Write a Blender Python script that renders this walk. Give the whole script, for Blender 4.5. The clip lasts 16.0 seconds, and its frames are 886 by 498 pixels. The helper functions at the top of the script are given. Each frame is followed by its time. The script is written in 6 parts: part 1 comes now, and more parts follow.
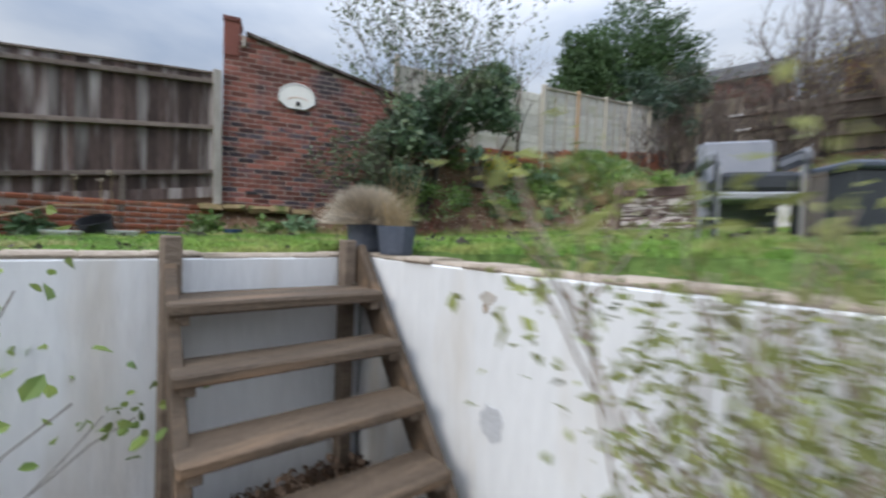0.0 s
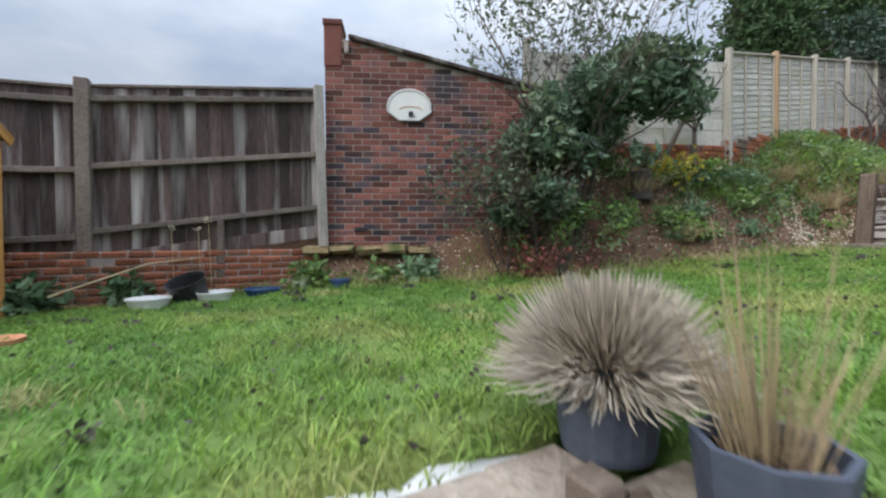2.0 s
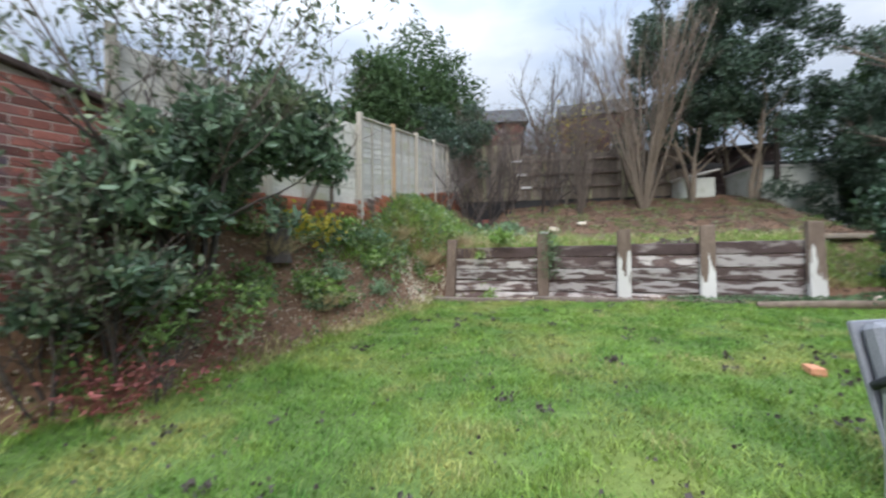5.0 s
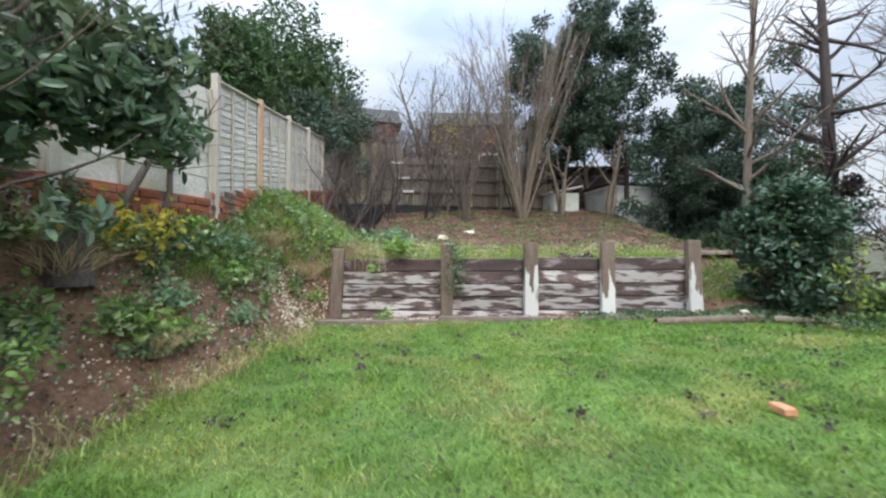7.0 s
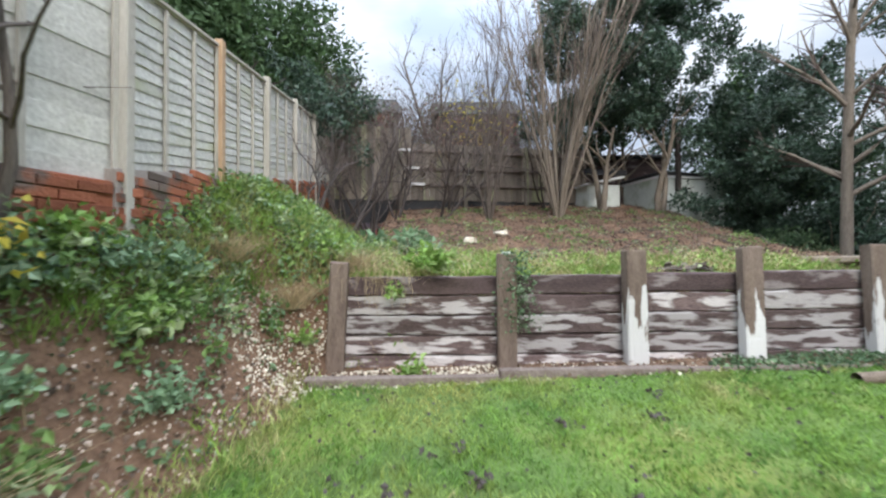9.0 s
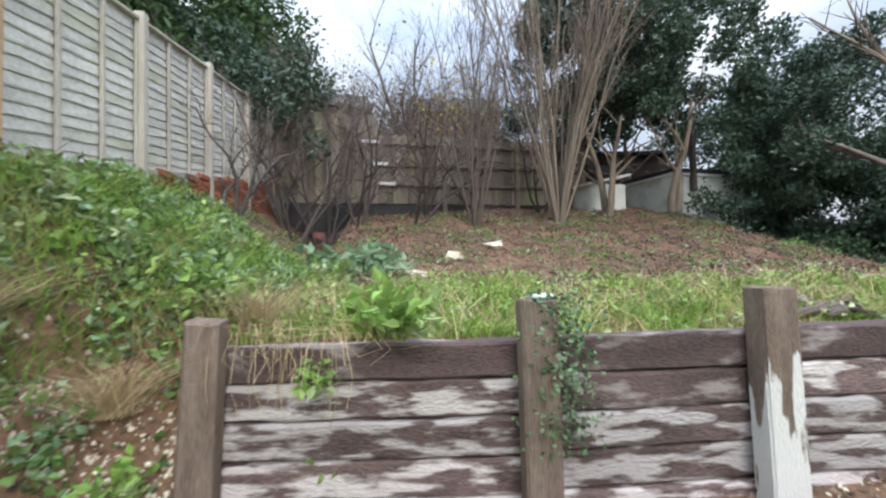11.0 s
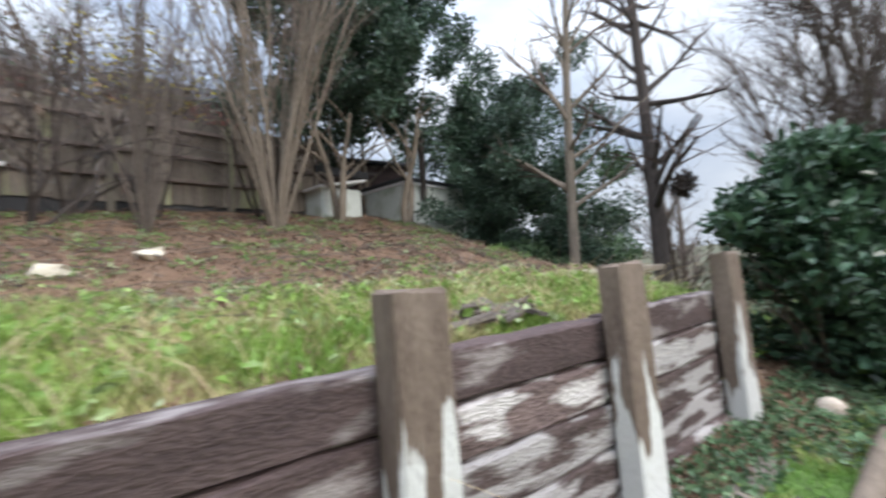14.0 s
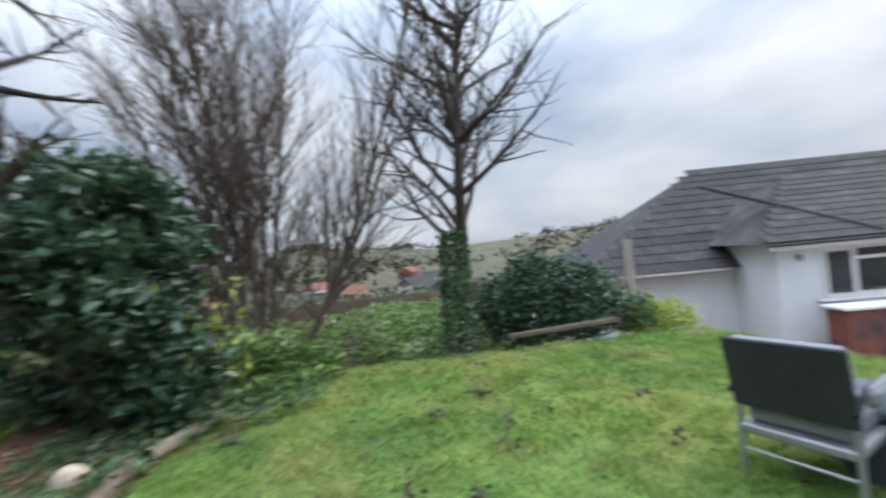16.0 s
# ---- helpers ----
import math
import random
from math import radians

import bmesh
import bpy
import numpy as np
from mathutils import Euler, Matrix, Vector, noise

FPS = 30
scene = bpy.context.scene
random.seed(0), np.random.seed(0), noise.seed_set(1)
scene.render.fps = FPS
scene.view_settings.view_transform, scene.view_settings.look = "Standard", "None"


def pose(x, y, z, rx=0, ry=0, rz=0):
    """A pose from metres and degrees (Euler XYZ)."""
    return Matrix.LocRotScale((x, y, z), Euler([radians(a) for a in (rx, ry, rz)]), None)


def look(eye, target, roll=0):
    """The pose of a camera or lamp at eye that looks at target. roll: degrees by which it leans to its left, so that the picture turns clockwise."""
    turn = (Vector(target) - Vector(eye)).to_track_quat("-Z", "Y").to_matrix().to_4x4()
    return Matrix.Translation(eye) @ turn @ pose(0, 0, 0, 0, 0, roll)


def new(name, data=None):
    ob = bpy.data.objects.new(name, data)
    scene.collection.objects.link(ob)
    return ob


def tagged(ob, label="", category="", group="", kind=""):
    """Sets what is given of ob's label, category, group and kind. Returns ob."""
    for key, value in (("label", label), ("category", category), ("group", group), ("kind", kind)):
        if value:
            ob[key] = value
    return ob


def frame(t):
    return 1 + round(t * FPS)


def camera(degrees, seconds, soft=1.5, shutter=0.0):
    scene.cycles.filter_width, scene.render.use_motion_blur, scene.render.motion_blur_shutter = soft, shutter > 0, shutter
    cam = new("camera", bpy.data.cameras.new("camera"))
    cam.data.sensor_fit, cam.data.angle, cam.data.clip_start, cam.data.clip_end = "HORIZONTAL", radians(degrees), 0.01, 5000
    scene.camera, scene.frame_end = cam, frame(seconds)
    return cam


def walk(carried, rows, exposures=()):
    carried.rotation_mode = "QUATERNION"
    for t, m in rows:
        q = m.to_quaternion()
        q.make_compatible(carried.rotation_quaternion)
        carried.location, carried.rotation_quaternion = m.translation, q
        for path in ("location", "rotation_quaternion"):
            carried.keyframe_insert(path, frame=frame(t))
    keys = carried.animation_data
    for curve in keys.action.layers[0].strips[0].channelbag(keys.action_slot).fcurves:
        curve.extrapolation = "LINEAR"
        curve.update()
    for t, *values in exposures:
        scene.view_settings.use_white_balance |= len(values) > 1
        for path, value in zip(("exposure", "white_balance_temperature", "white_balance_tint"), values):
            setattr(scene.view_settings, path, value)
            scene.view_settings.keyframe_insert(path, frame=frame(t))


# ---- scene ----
cam = camera(95.0, 16.0, soft=2.3, shutter=0.5)
PATH = [
    (0, (2.053, 3.023, 2.097), (1.427, 4.921, 2.039), 2.2),
    (0.5, (1.724, 3.38, 2.093), (0.754, 5.129, 2.046), 0.6),
    (1, (1.397, 3.742, 2.141), (0.313, 5.423, 2.11), 0.1),
    (1.5, (1.128, 4.067, 2.325), (0.023, 5.734, 2.284), -0.1),
    (2, (0.951, 4.34, 2.496), (-0.153, 6.007, 2.461), -0.4),
    (2.5, (0.792, 4.53, 2.626), (-0.24, 6.243, 2.611), -1.0),
    (3, (0.743, 4.772, 2.73), (-0.104, 6.582, 2.735), -1.5),
    (3.5, (0.73, 4.963, 2.818), (0.152, 6.876, 2.822), -1.5),
    (4, (0.88, 5.07, 2.935), (0.59, 7.048, 2.939), -0.7),
    (4.5, (0.94, 5.25, 3.06), (1.03, 7.248, 3.079), -0.6),
    (5, (0.87, 5.44, 3.19), (1.35, 7.38, 3.214), -0.65),
    (5.2, (0.845, 5.525, 3.228), (1.445, 7.432, 3.248), -0.6),
    (7.3, (0.782, 6.975, 3.356), (1.89, 8.64, 3.391), 0.1),
    (7.5, (0.812, 7.192, 3.37), (1.919, 8.857, 3.403), 0.0),
    (8, (0.96, 7.727, 3.423), (2.069, 9.391, 3.455), 0.0),
    (8.2, (1.045, 7.945, 3.445), (2.156, 9.608, 3.475), -0.1),
    (10.3, (2.18, 9.998, 3.645), (3.343, 11.624, 3.69), -0.9),
    (10.5, (2.292, 10.125, 3.675), (3.471, 11.74, 3.724), -1.0),
    (11, (2.588, 10.445, 3.725), (3.8, 12.035, 3.78), -1.2),
    (11.5, (2.833, 10.68, 3.773), (4.08, 12.24, 3.84), -1.4),
    (12, (3.036, 10.813, 3.79), (4.336, 12.33, 3.864), -1.7),
    (12.5, (3.304, 10.84, 3.759), (4.691, 12.279, 3.84), -2.2),
    (13, (3.612, 10.808, 3.726), (5.136, 12.099, 3.809), -2.8),
    (13.5, (3.906, 10.728, 3.668), (5.599, 11.79, 3.757), -3.2),
    (14, (4.161, 10.562, 3.609), (6.023, 11.284, 3.7), -3.6),
    (14.5, (4.34, 10.319, 3.558), (6.325, 10.55, 3.642), -3.8),
    (15, (4.483, 10.061, 3.568), (6.449, 9.7, 3.627), -4.4),
    (15.5, (4.521, 9.765, 3.554), (6.279, 8.812, 3.6), -4.9),
    (16, (4.492, 9.342, 3.558), (5.87, 7.893, 3.585), -5.4),
]
walk(cam, [(t, look(eye, target, roll)) for t, eye, target, roll in PATH], [(0, -0.05), (1.5, -0.05), (2.5, 0.12), (3.5, 0.22), (5.0, 0.22), (8.0, 0.4), (13.5, 0.44), (15.0, 0.32), (16.0, 0.18)])

# ---- light ----
world = bpy.data.worlds.new("overcast")
scene.world = world
world.use_nodes = True
wn, wl = world.node_tree.nodes, world.node_tree.links
bg = wn["Background"]
sky = wn.new("ShaderNodeTexSky")
sky.sky_type, sky.sun_disc = "NISHITA", False
sky.sun_elevation, sky.sun_rotation = radians(32), radians(200)
sky.dust_density = 2.0
tc = wn.new("ShaderNodeTexCoord")
mp = wn.new("ShaderNodeMapping")
mp.inputs["Scale"].default_value = (1.0, 1.0, 2.6)
cl = wn.new("ShaderNodeTexNoise")
cl.inputs["Scale"].default_value, cl.inputs["Detail"].default_value = 2.1, 6.0
cr = wn.new("ShaderNodeValToRGB")
cr.color_ramp.elements[0].position, cr.color_ramp.elements[0].color = 0.34, (4.1, 5.0, 6.6, 1)
cr.color_ramp.elements[1].position, cr.color_ramp.elements[1].color = 0.66, (8.0, 8.5, 9.3, 1)
mx = wn.new("ShaderNodeMixRGB")
mx.inputs["Fac"].default_value = 0.88
wl.new(tc.outputs["Generated"], mp.inputs["Vector"])
wl.new(mp.outputs["Vector"], cl.inputs["Vector"])
wl.new(cl.outputs["Fac"], cr.inputs["Fac"])
wl.new(sky.outputs["Color"], mx.inputs["Color1"])
wl.new(cr.outputs["Color"], mx.inputs["Color2"])
sp = wn.new("ShaderNodeSeparateXYZ")
wl.new(tc.outputs["Generated"], sp.inputs["Vector"])
grad = wn.new("ShaderNodeMapRange")  # an overcast sky is brightest overhead
grad.inputs["From Min"].default_value, grad.inputs["From Max"].default_value = 0.0, 1.0
grad.inputs["To Min"].default_value, grad.inputs["To Max"].default_value = 0.70, 5.2
zz = wn.new("ShaderNodeMath")
zz.operation = "POWER"
zz.use_clamp = True
zz.inputs[1].default_value = 3.0
wl.new(sp.outputs["Z"], zz.inputs[0])
wl.new(zz.outputs[0], grad.inputs["Value"])
lum = wn.new("ShaderNodeMixRGB")
lum.blend_type = "MULTIPLY"
lum.inputs["Fac"].default_value = 1.0
wl.new(mx.outputs["Color"], lum.inputs["Color1"])
wl.new(grad.outputs["Result"], lum.inputs["Color2"])
wl.new(lum.outputs["Color"], bg.inputs["Color"])
bg.inputs["Strength"].default_value = 0.12
sun_data = bpy.data.lights.new("sun", "SUN")
sun_data.energy, sun_data.angle, sun_data.color = 1.4, radians(20), (1.0, 0.96, 0.9)
sun = new("sun", sun_data)
sun.rotation_euler = (radians(58), 0, radians(-20))


# ---- materials ----
def mat(name, dark, light, scale=6.0, rough=0.8, bump=0.3, fine=40.0, island=0.0, obj=0.0, stretch=(1, 1, 1), third=None, tscale=1.5, tlow=0.5, thigh=0.6, metal=0.0, coord="Object", trans=0.0, spec=0.3, paint=None):
    """A surface: two colours over a coarse and a fine noise, random tint per piece, patches of a third colour."""
    m = bpy.data.materials.new(name)
    m.use_nodes = True
    n, l = m.node_tree.nodes, m.node_tree.links
    b = n["Principled BSDF"]
    b.inputs["Roughness"].default_value, b.inputs["Metallic"].default_value = rough, metal
    b.inputs["Specular IOR Level"].default_value = spec
    t = n.new("ShaderNodeTexCoord")
    p = n.new("ShaderNodeMapping")
    p.inputs["Scale"].default_value = stretch
    l.new(t.outputs[coord], p.inputs["Vector"])
    vec = p.outputs["Vector"]
    if obj:
        oi = n.new("ShaderNodeObjectInfo")
        sh = n.new("ShaderNodeVectorMath")
        sh.operation = "MULTIPLY_ADD"
        sh.inputs[1].default_value = (37, 23, 31)
        l.new(oi.outputs["Random"], sh.inputs[0])
        l.new(vec, sh.inputs[2])
        vec = sh.outputs["Vector"]

    def noise_node(s, d):
        q = n.new("ShaderNodeTexNoise")
        q.inputs["Scale"].default_value, q.inputs["Detail"].default_value = s, d
        l.new(vec, q.inputs["Vector"])
        return q.outputs["Fac"]

    def ramp(fac, a, c):
        r = n.new("ShaderNodeMapRange")
        r.inputs["From Min"].default_value, r.inputs["From Max"].default_value = a, c
        l.new(fac, r.inputs["Value"])
        return r.outputs["Result"]

    def mix(fac, c1, c2, kind="MIX"):
        x = n.new("ShaderNodeMixRGB")
        x.blend_type = kind
        for key, v in (("Fac", fac), ("Color1", c1), ("Color2", c2)):
            if isinstance(v, bpy.types.NodeSocket):
                l.new(v, x.inputs[key])
            else:
                x.inputs[key].default_value = v if key == "Fac" else (*v, 1)
        return x.outputs["Color"]

    coarse, small = noise_node(scale, 4), noise_node(fine, 3)
    fac = n.new("ShaderNodeMath")
    fac.operation = "MULTIPLY_ADD"
    fac.inputs[1].default_value = 0.5
    l.new(ramp(coarse, 0.3, 0.7), fac.inputs[0])
    half = n.new("ShaderNodeMath")
    half.operation = "MULTIPLY"
    half.inputs[1].default_value = 0.5
    l.new(ramp(small, 0.3, 0.7), half.inputs[0])
    l.new(half.outputs[0], fac.inputs[2])
    col = mix(fac.outputs[0], dark, light)
    if third:
        col = mix(ramp(noise_node(tscale, 5), tlow, thigh), col, third)
    if paint:
        # old paint left on the lower part, ragged at its edge: colour, height of the edge
        sz = n.new("ShaderNodeSeparateXYZ")
        l.new(t.outputs["Object"], sz.inputs["Vector"])
        hm = n.new("ShaderNodeMath")
        hm.operation = "MULTIPLY_ADD"
        hm.inputs[1].default_value, hm.inputs[2].default_value = -0.55, 0.55 * paint[1]
        l.new(sz.outputs["Z"], hm.inputs[0])
        ad = n.new("ShaderNodeMath")
        ad.operation = "ADD"
        l.new(hm.outputs[0], ad.inputs[0])
        l.new(noise_node(2.6, 5), ad.inputs[1])
        col = mix(ramp(ad.outputs[0], 0.5, 0.54), col, paint[0])
    if island or obj:
        if island:
            g = n.new("ShaderNodeNewGeometry")
            rnd = g.outputs["Random Per Island"]
        else:
            rnd = oi.outputs["Random"]
        k = n.new("ShaderNodeMapRange")
        k.inputs["To Min"].default_value, k.inputs["To Max"].default_value = 1 - max(island, obj), 1 + max(island, obj)
        l.new(rnd, k.inputs["Value"])
        col = mix(1.0, col, k.outputs["Result"], "MULTIPLY")
    l.new(col, b.inputs["Base Color"])
    if bump:
        q = n.new("ShaderNodeBump")
        q.inputs["Strength"].default_value, q.inputs["Distance"].default_value = bump, 0.02
        l.new(small, q.inputs["Height"])
        l.new(q.outputs["Normal"], b.inputs["Normal"])
    if trans:
        tr = n.new("ShaderNodeBsdfTranslucent")
        l.new(col, tr.inputs["Color"])
        ms = n.new("ShaderNodeMixShader")
        ms.inputs["Fac"].default_value = trans
        l.new(b.outputs["BSDF"], ms.inputs[1])
        l.new(tr.outputs["BSDF"], ms.inputs[2])
        l.new(ms.outputs["Shader"], n["Material Output"].inputs["Surface"])
    return m


M = {
    "soil": mat("soil", (0.075, 0.042, 0.026), (0.23, 0.14, 0.088), 2.0, 0.95, 0.9, 30, third=(0.22, 0.13, 0.08), tscale=0.8, tlow=0.5, thigh=0.8),
    "lawn": mat("lawn", (0.055, 0.10, 0.025), (0.15, 0.23, 0.06), 1.3, 0.95, 0.8, 26, third=(0.20, 0.22, 0.055), tscale=0.6, tlow=0.52, thigh=0.7),
    "blade": mat("blade", (0.065, 0.17, 0.034), (0.25, 0.395, 0.085), 1.3, 0.7, 0, 5, island=0.55, third=(0.36, 0.37, 0.12), tscale=0.9, tlow=0.5, thigh=0.66, trans=0.3),
    "longgrass": mat("longgrass", (0.11, 0.23, 0.03), (0.31, 0.42, 0.10), 0.9, 0.6, 0, 3, island=0.5, third=(0.42, 0.39, 0.18), tscale=1.6, tlow=0.5, thigh=0.64, trans=0.3),
    "brick": mat("brick", (0.13, 0.05, 0.044), (0.29, 0.108, 0.082), 4, 0.9, 0.5, 60, obj=0.55, third=(0.06, 0.048, 0.06), tscale=2.2, tlow=0.47, thigh=0.6),
    "brick_stuff": mat("brick_stuff", (0.13, 0.05, 0.044), (0.28, 0.108, 0.082), 3, 0.9, 0.5, 60, island=0.55, third=(0.065, 0.05, 0.06), tscale=1.5, tlow=0.47, thigh=0.6),
    "plinth_brick": mat("plinth_brick", (0.22, 0.075, 0.045), (0.40, 0.15, 0.085), 3, 0.95, 0.8, 50, obj=0.35, third=(0.14, 0.11, 0.08), tscale=4, tlow=0.5, thigh=0.7),
    "old_brick": mat("old_brick", (0.25, 0.08, 0.045), (0.42, 0.16, 0.09), 3, 0.95, 0.6, 50, island=0.35, third=(0.16, 0.12, 0.10), tscale=3),
    "mortar": mat("mortar", (0.28, 0.235, 0.21), (0.43, 0.375, 0.34), 5, 0.95, 0.5, 60),
    "fence": mat("fence", (0.036, 0.024, 0.022), (0.14, 0.098, 0.088), 5, 0.85, 0.5, 30, obj=0.5, stretch=(3, 3, 0.3), third=(0.42, 0.385, 0.37), tscale=2.0, tlow=0.51, thigh=0.74),
    "rail": mat("rail", (0.11, 0.08, 0.068), (0.26, 0.215, 0.185), 4, 0.85, 0.5, 40, obj=0.2),
    "postgrey": mat("postgrey", (0.26, 0.235, 0.21), (0.50, 0.46, 0.42), 5, 0.85, 0.5, 40, stretch=(3, 3, 0.5)),
    "sleeper": mat("sleeper", (0.05, 0.034, 0.031), (0.21, 0.15, 0.14), 5, 0.85, 0.9, 34, obj=0.3, stretch=(0.7, 2.4, 3.2), third=(0.54, 0.50, 0.485), tscale=4.6, tlow=0.47, thigh=0.56),
    "sleeper_dark": mat("sleeper_dark", (0.042, 0.028, 0.028), (0.145, 0.10, 0.095), 3, 0.8, 0.5, 45, obj=0.25, stretch=(0.7, 2.0, 2.0), third=(0.29, 0.25, 0.24), tscale=3.4, tlow=0.56, thigh=0.64),
    "post": mat("post", (0.085, 0.06, 0.048), (0.23, 0.175, 0.14), 3, 0.85, 0.6, 30, obj=0.2, stretch=(4, 4, 0.6)),
    "post_painted": mat("post_painted", (0.10, 0.07, 0.055), (0.26, 0.20, 0.16), 3, 0.85, 0.6, 30, obj=0.2, stretch=(4, 4, 0.9), paint=((0.62, 0.61, 0.59), 2.92)),
    "timber": mat("timber", (0.10, 0.075, 0.056), (0.25, 0.195, 0.15), 4, 0.8, 0.5, 35, obj=0.15, stretch=(0.6, 4, 4)),
    "step_wood": mat("step_wood", (0.05, 0.036, 0.026), (0.15, 0.108, 0.074), 3, 0.75, 0.4, 35, obj=0.15, stretch=(0.8, 5, 5), third=(0.22, 0.14, 0.085), tscale=1.5, tlow=0.55, thigh=0.75),
    "shed": mat("shed", (0.40, 0.17, 0.04), (0.62, 0.31, 0.09), 3, 0.7, 0.3, 30, obj=0.12, stretch=(0.7, 0.7, 4)),
    "shed_door": mat("shed_door", (0.50, 0.24, 0.065), (0.72, 0.40, 0.13), 3, 0.7, 0.3, 30, obj=0.12, stretch=(4, 4, 0.6)),
    "render": mat("render", (0.60, 0.61, 0.62), (0.72, 0.73, 0.74), 1.5, 0.85, 0.3, 25, third=(0.50, 0.45, 0.38), tscale=2.4, tlow=0.55, thigh=0.78, stretch=(1, 1, 0.22)),
    "coping": mat("coping", (0.24, 0.19, 0.145), (0.46, 0.39, 0.32), 5, 0.9, 0.8, 30, third=(0.12, 0.10, 0.06), tscale=3, tlow=0.52, thigh=0.68),
    "ledge": mat("ledge", (0.16, 0.115, 0.06), (0.34, 0.26, 0.14), 5, 0.95, 0.8, 30, third=(0.10, 0.12, 0.04), tscale=4, tlow=0.5, thigh=0.62),
    "greyfill": mat("greyfill", (0.40, 0.41, 0.43), (0.48, 0.49, 0.51), 6, 0.9, 0.3, 40),
    "paving": mat("paving", (0.30, 0.28, 0.25), (0.46, 0.43, 0.39), 2, 0.85, 0.3, 30, obj=0.1),
    "chalk": mat("chalk", (0.52, 0.46, 0.36), (0.82, 0.76, 0.62), 6, 0.95, 0.6, 40, island=0.25),
    "stone": mat("stone", (0.32, 0.23, 0.17), (0.70, 0.61, 0.52), 6, 0.95, 0.5, 40, island=0.5),
    "litter": mat("litter", (0.09, 0.063, 0.048), (0.25, 0.175, 0.128), 3, 0.9, 0, 8, island=0.65),
    "weed": mat("weed", (0.085, 0.17, 0.045), (0.24, 0.35, 0.11), 1.8, 0.55, 0, 6, island=0.5, third=(0.34, 0.40, 0.24), tscale=2.4, tlow=0.52, thigh=0.64, trans=0.25),
    "brightweed": mat("brightweed", (0.13, 0.26, 0.05), (0.34, 0.47, 0.13), 1.8, 0.5, 0, 6, island=0.4, third=(0.40, 0.46, 0.26), tscale=2.6, tlow=0.52, thigh=0.64, trans=0.3),
    "bluegreen": mat("bluegreen", (0.13, 0.23, 0.12), (0.30, 0.42, 0.26), 2, 0.6, 0, 6, island=0.3, trans=0.2),
    "ivy": mat("ivy", (0.045, 0.095, 0.045), (0.15, 0.235, 0.115), 1.8, 0.45, 0, 6, island=0.55, third=(0.23, 0.31, 0.19), tscale=2.2, tlow=0.52, thigh=0.66, trans=0.15),
    "evergreen": mat("evergreen", (0.028, 0.058, 0.040), (0.09, 0.15, 0.095), 1.2, 0.4, 0, 6, island=0.5, trans=0.15, spec=0.5),
    "shrubleaf": mat("shrubleaf", (0.05, 0.10, 0.062), (0.17, 0.25, 0.155), 1.4, 0.45, 0, 6, island=0.55, third=(0.24, 0.29, 0.15), tscale=1.2, tlow=0.55, thigh=0.7, trans=0.2, spec=0.5),
    "hebe": mat("hebe", (0.12, 0.15, 0.045), (0.30, 0.31, 0.11), 2, 0.6, 0, 6, island=0.45, trans=0.35),
    "olive": mat("olive", (0.07, 0.10, 0.055), (0.18, 0.22, 0.13), 1.2, 0.5, 0, 6, island=0.4, trans=0.2),
    "laurel": mat("laurel", (0.022, 0.055, 0.034), (0.085, 0.15, 0.085), 1.2, 0.35, 0, 6, island=0.55, trans=0.15, spec=0.5),
    "roseleaf": mat("roseleaf", (0.09, 0.16, 0.045), (0.28, 0.34, 0.09), 3, 0.55, 0, 6, island=0.4, trans=0.3),
    "conifer": mat("conifer", (0.035, 0.075, 0.03), (0.105, 0.18, 0.07), 0.8, 0.6, 0, 5, island=0.4, trans=0.15),
    "yellowleaf": mat("yellowleaf", (0.45, 0.33, 0.03), (0.62, 0.55, 0.10), 2, 0.6, 0, 6, island=0.3, trans=0.3),
    "lime": mat("lime", (0.22, 0.32, 0.05), (0.46, 0.52, 0.13), 2, 0.55, 0, 6, island=0.35, trans=0.35),
    "redstem": mat("redstem", (0.14, 0.045, 0.04), (0.30, 0.10, 0.09), 2, 0.7, 0, 6, island=0.4),
    "straw": mat("straw", (0.36, 0.27, 0.15), (0.66, 0.53, 0.34), 2, 0.8, 0, 6, island=0.35, trans=0.2),
    "plume": mat("plume", (0.42, 0.36, 0.28), (0.72, 0.65, 0.54), 2, 0.9, 0, 6, island=0.3, trans=0.3),
    "bark": mat("bark", (0.075, 0.06, 0.05), (0.20, 0.165, 0.14), 4, 0.9, 0.8, 25, stretch=(2, 2, 0.5)),
    "bark_dark": mat("bark_dark", (0.045, 0.038, 0.035), (0.12, 0.10, 0.092), 4, 0.9, 0.8, 25, stretch=(2, 2, 0.5)),
    "bark_pale": mat("bark_pale", (0.16, 0.13, 0.10), (0.33, 0.275, 0.22), 4, 0.9, 0.6, 25, stretch=(2, 2, 0.5)),
    "twig": mat("twig", (0.10, 0.075, 0.065), (0.20, 0.155, 0.14), 2, 0.9, 0, 10),
    "redtwig": mat("redtwig", (0.13, 0.08, 0.07), (0.27, 0.17, 0.15), 2, 0.9, 0, 10),
    "panel": mat("panel", (0.42, 0.40, 0.36), (0.72, 0.70, 0.64), 2.2, 0.9, 0.4, 30, obj=0.1, stretch=(1, 1, 1), third=(0.42, 0.42, 0.25), tscale=0.9, tlow=0.56, thigh=0.75, coord="Object"),
    "batten": mat("batten", (0.40, 0.36, 0.30), (0.60, 0.56, 0.49), 3, 0.9, 0.4, 30, stretch=(3, 3, 0.5)),
    "newpost": mat("newpost", (0.42, 0.27, 0.16), (0.60, 0.42, 0.27), 3, 0.85, 0.4, 30, stretch=(3, 3, 0.5)),
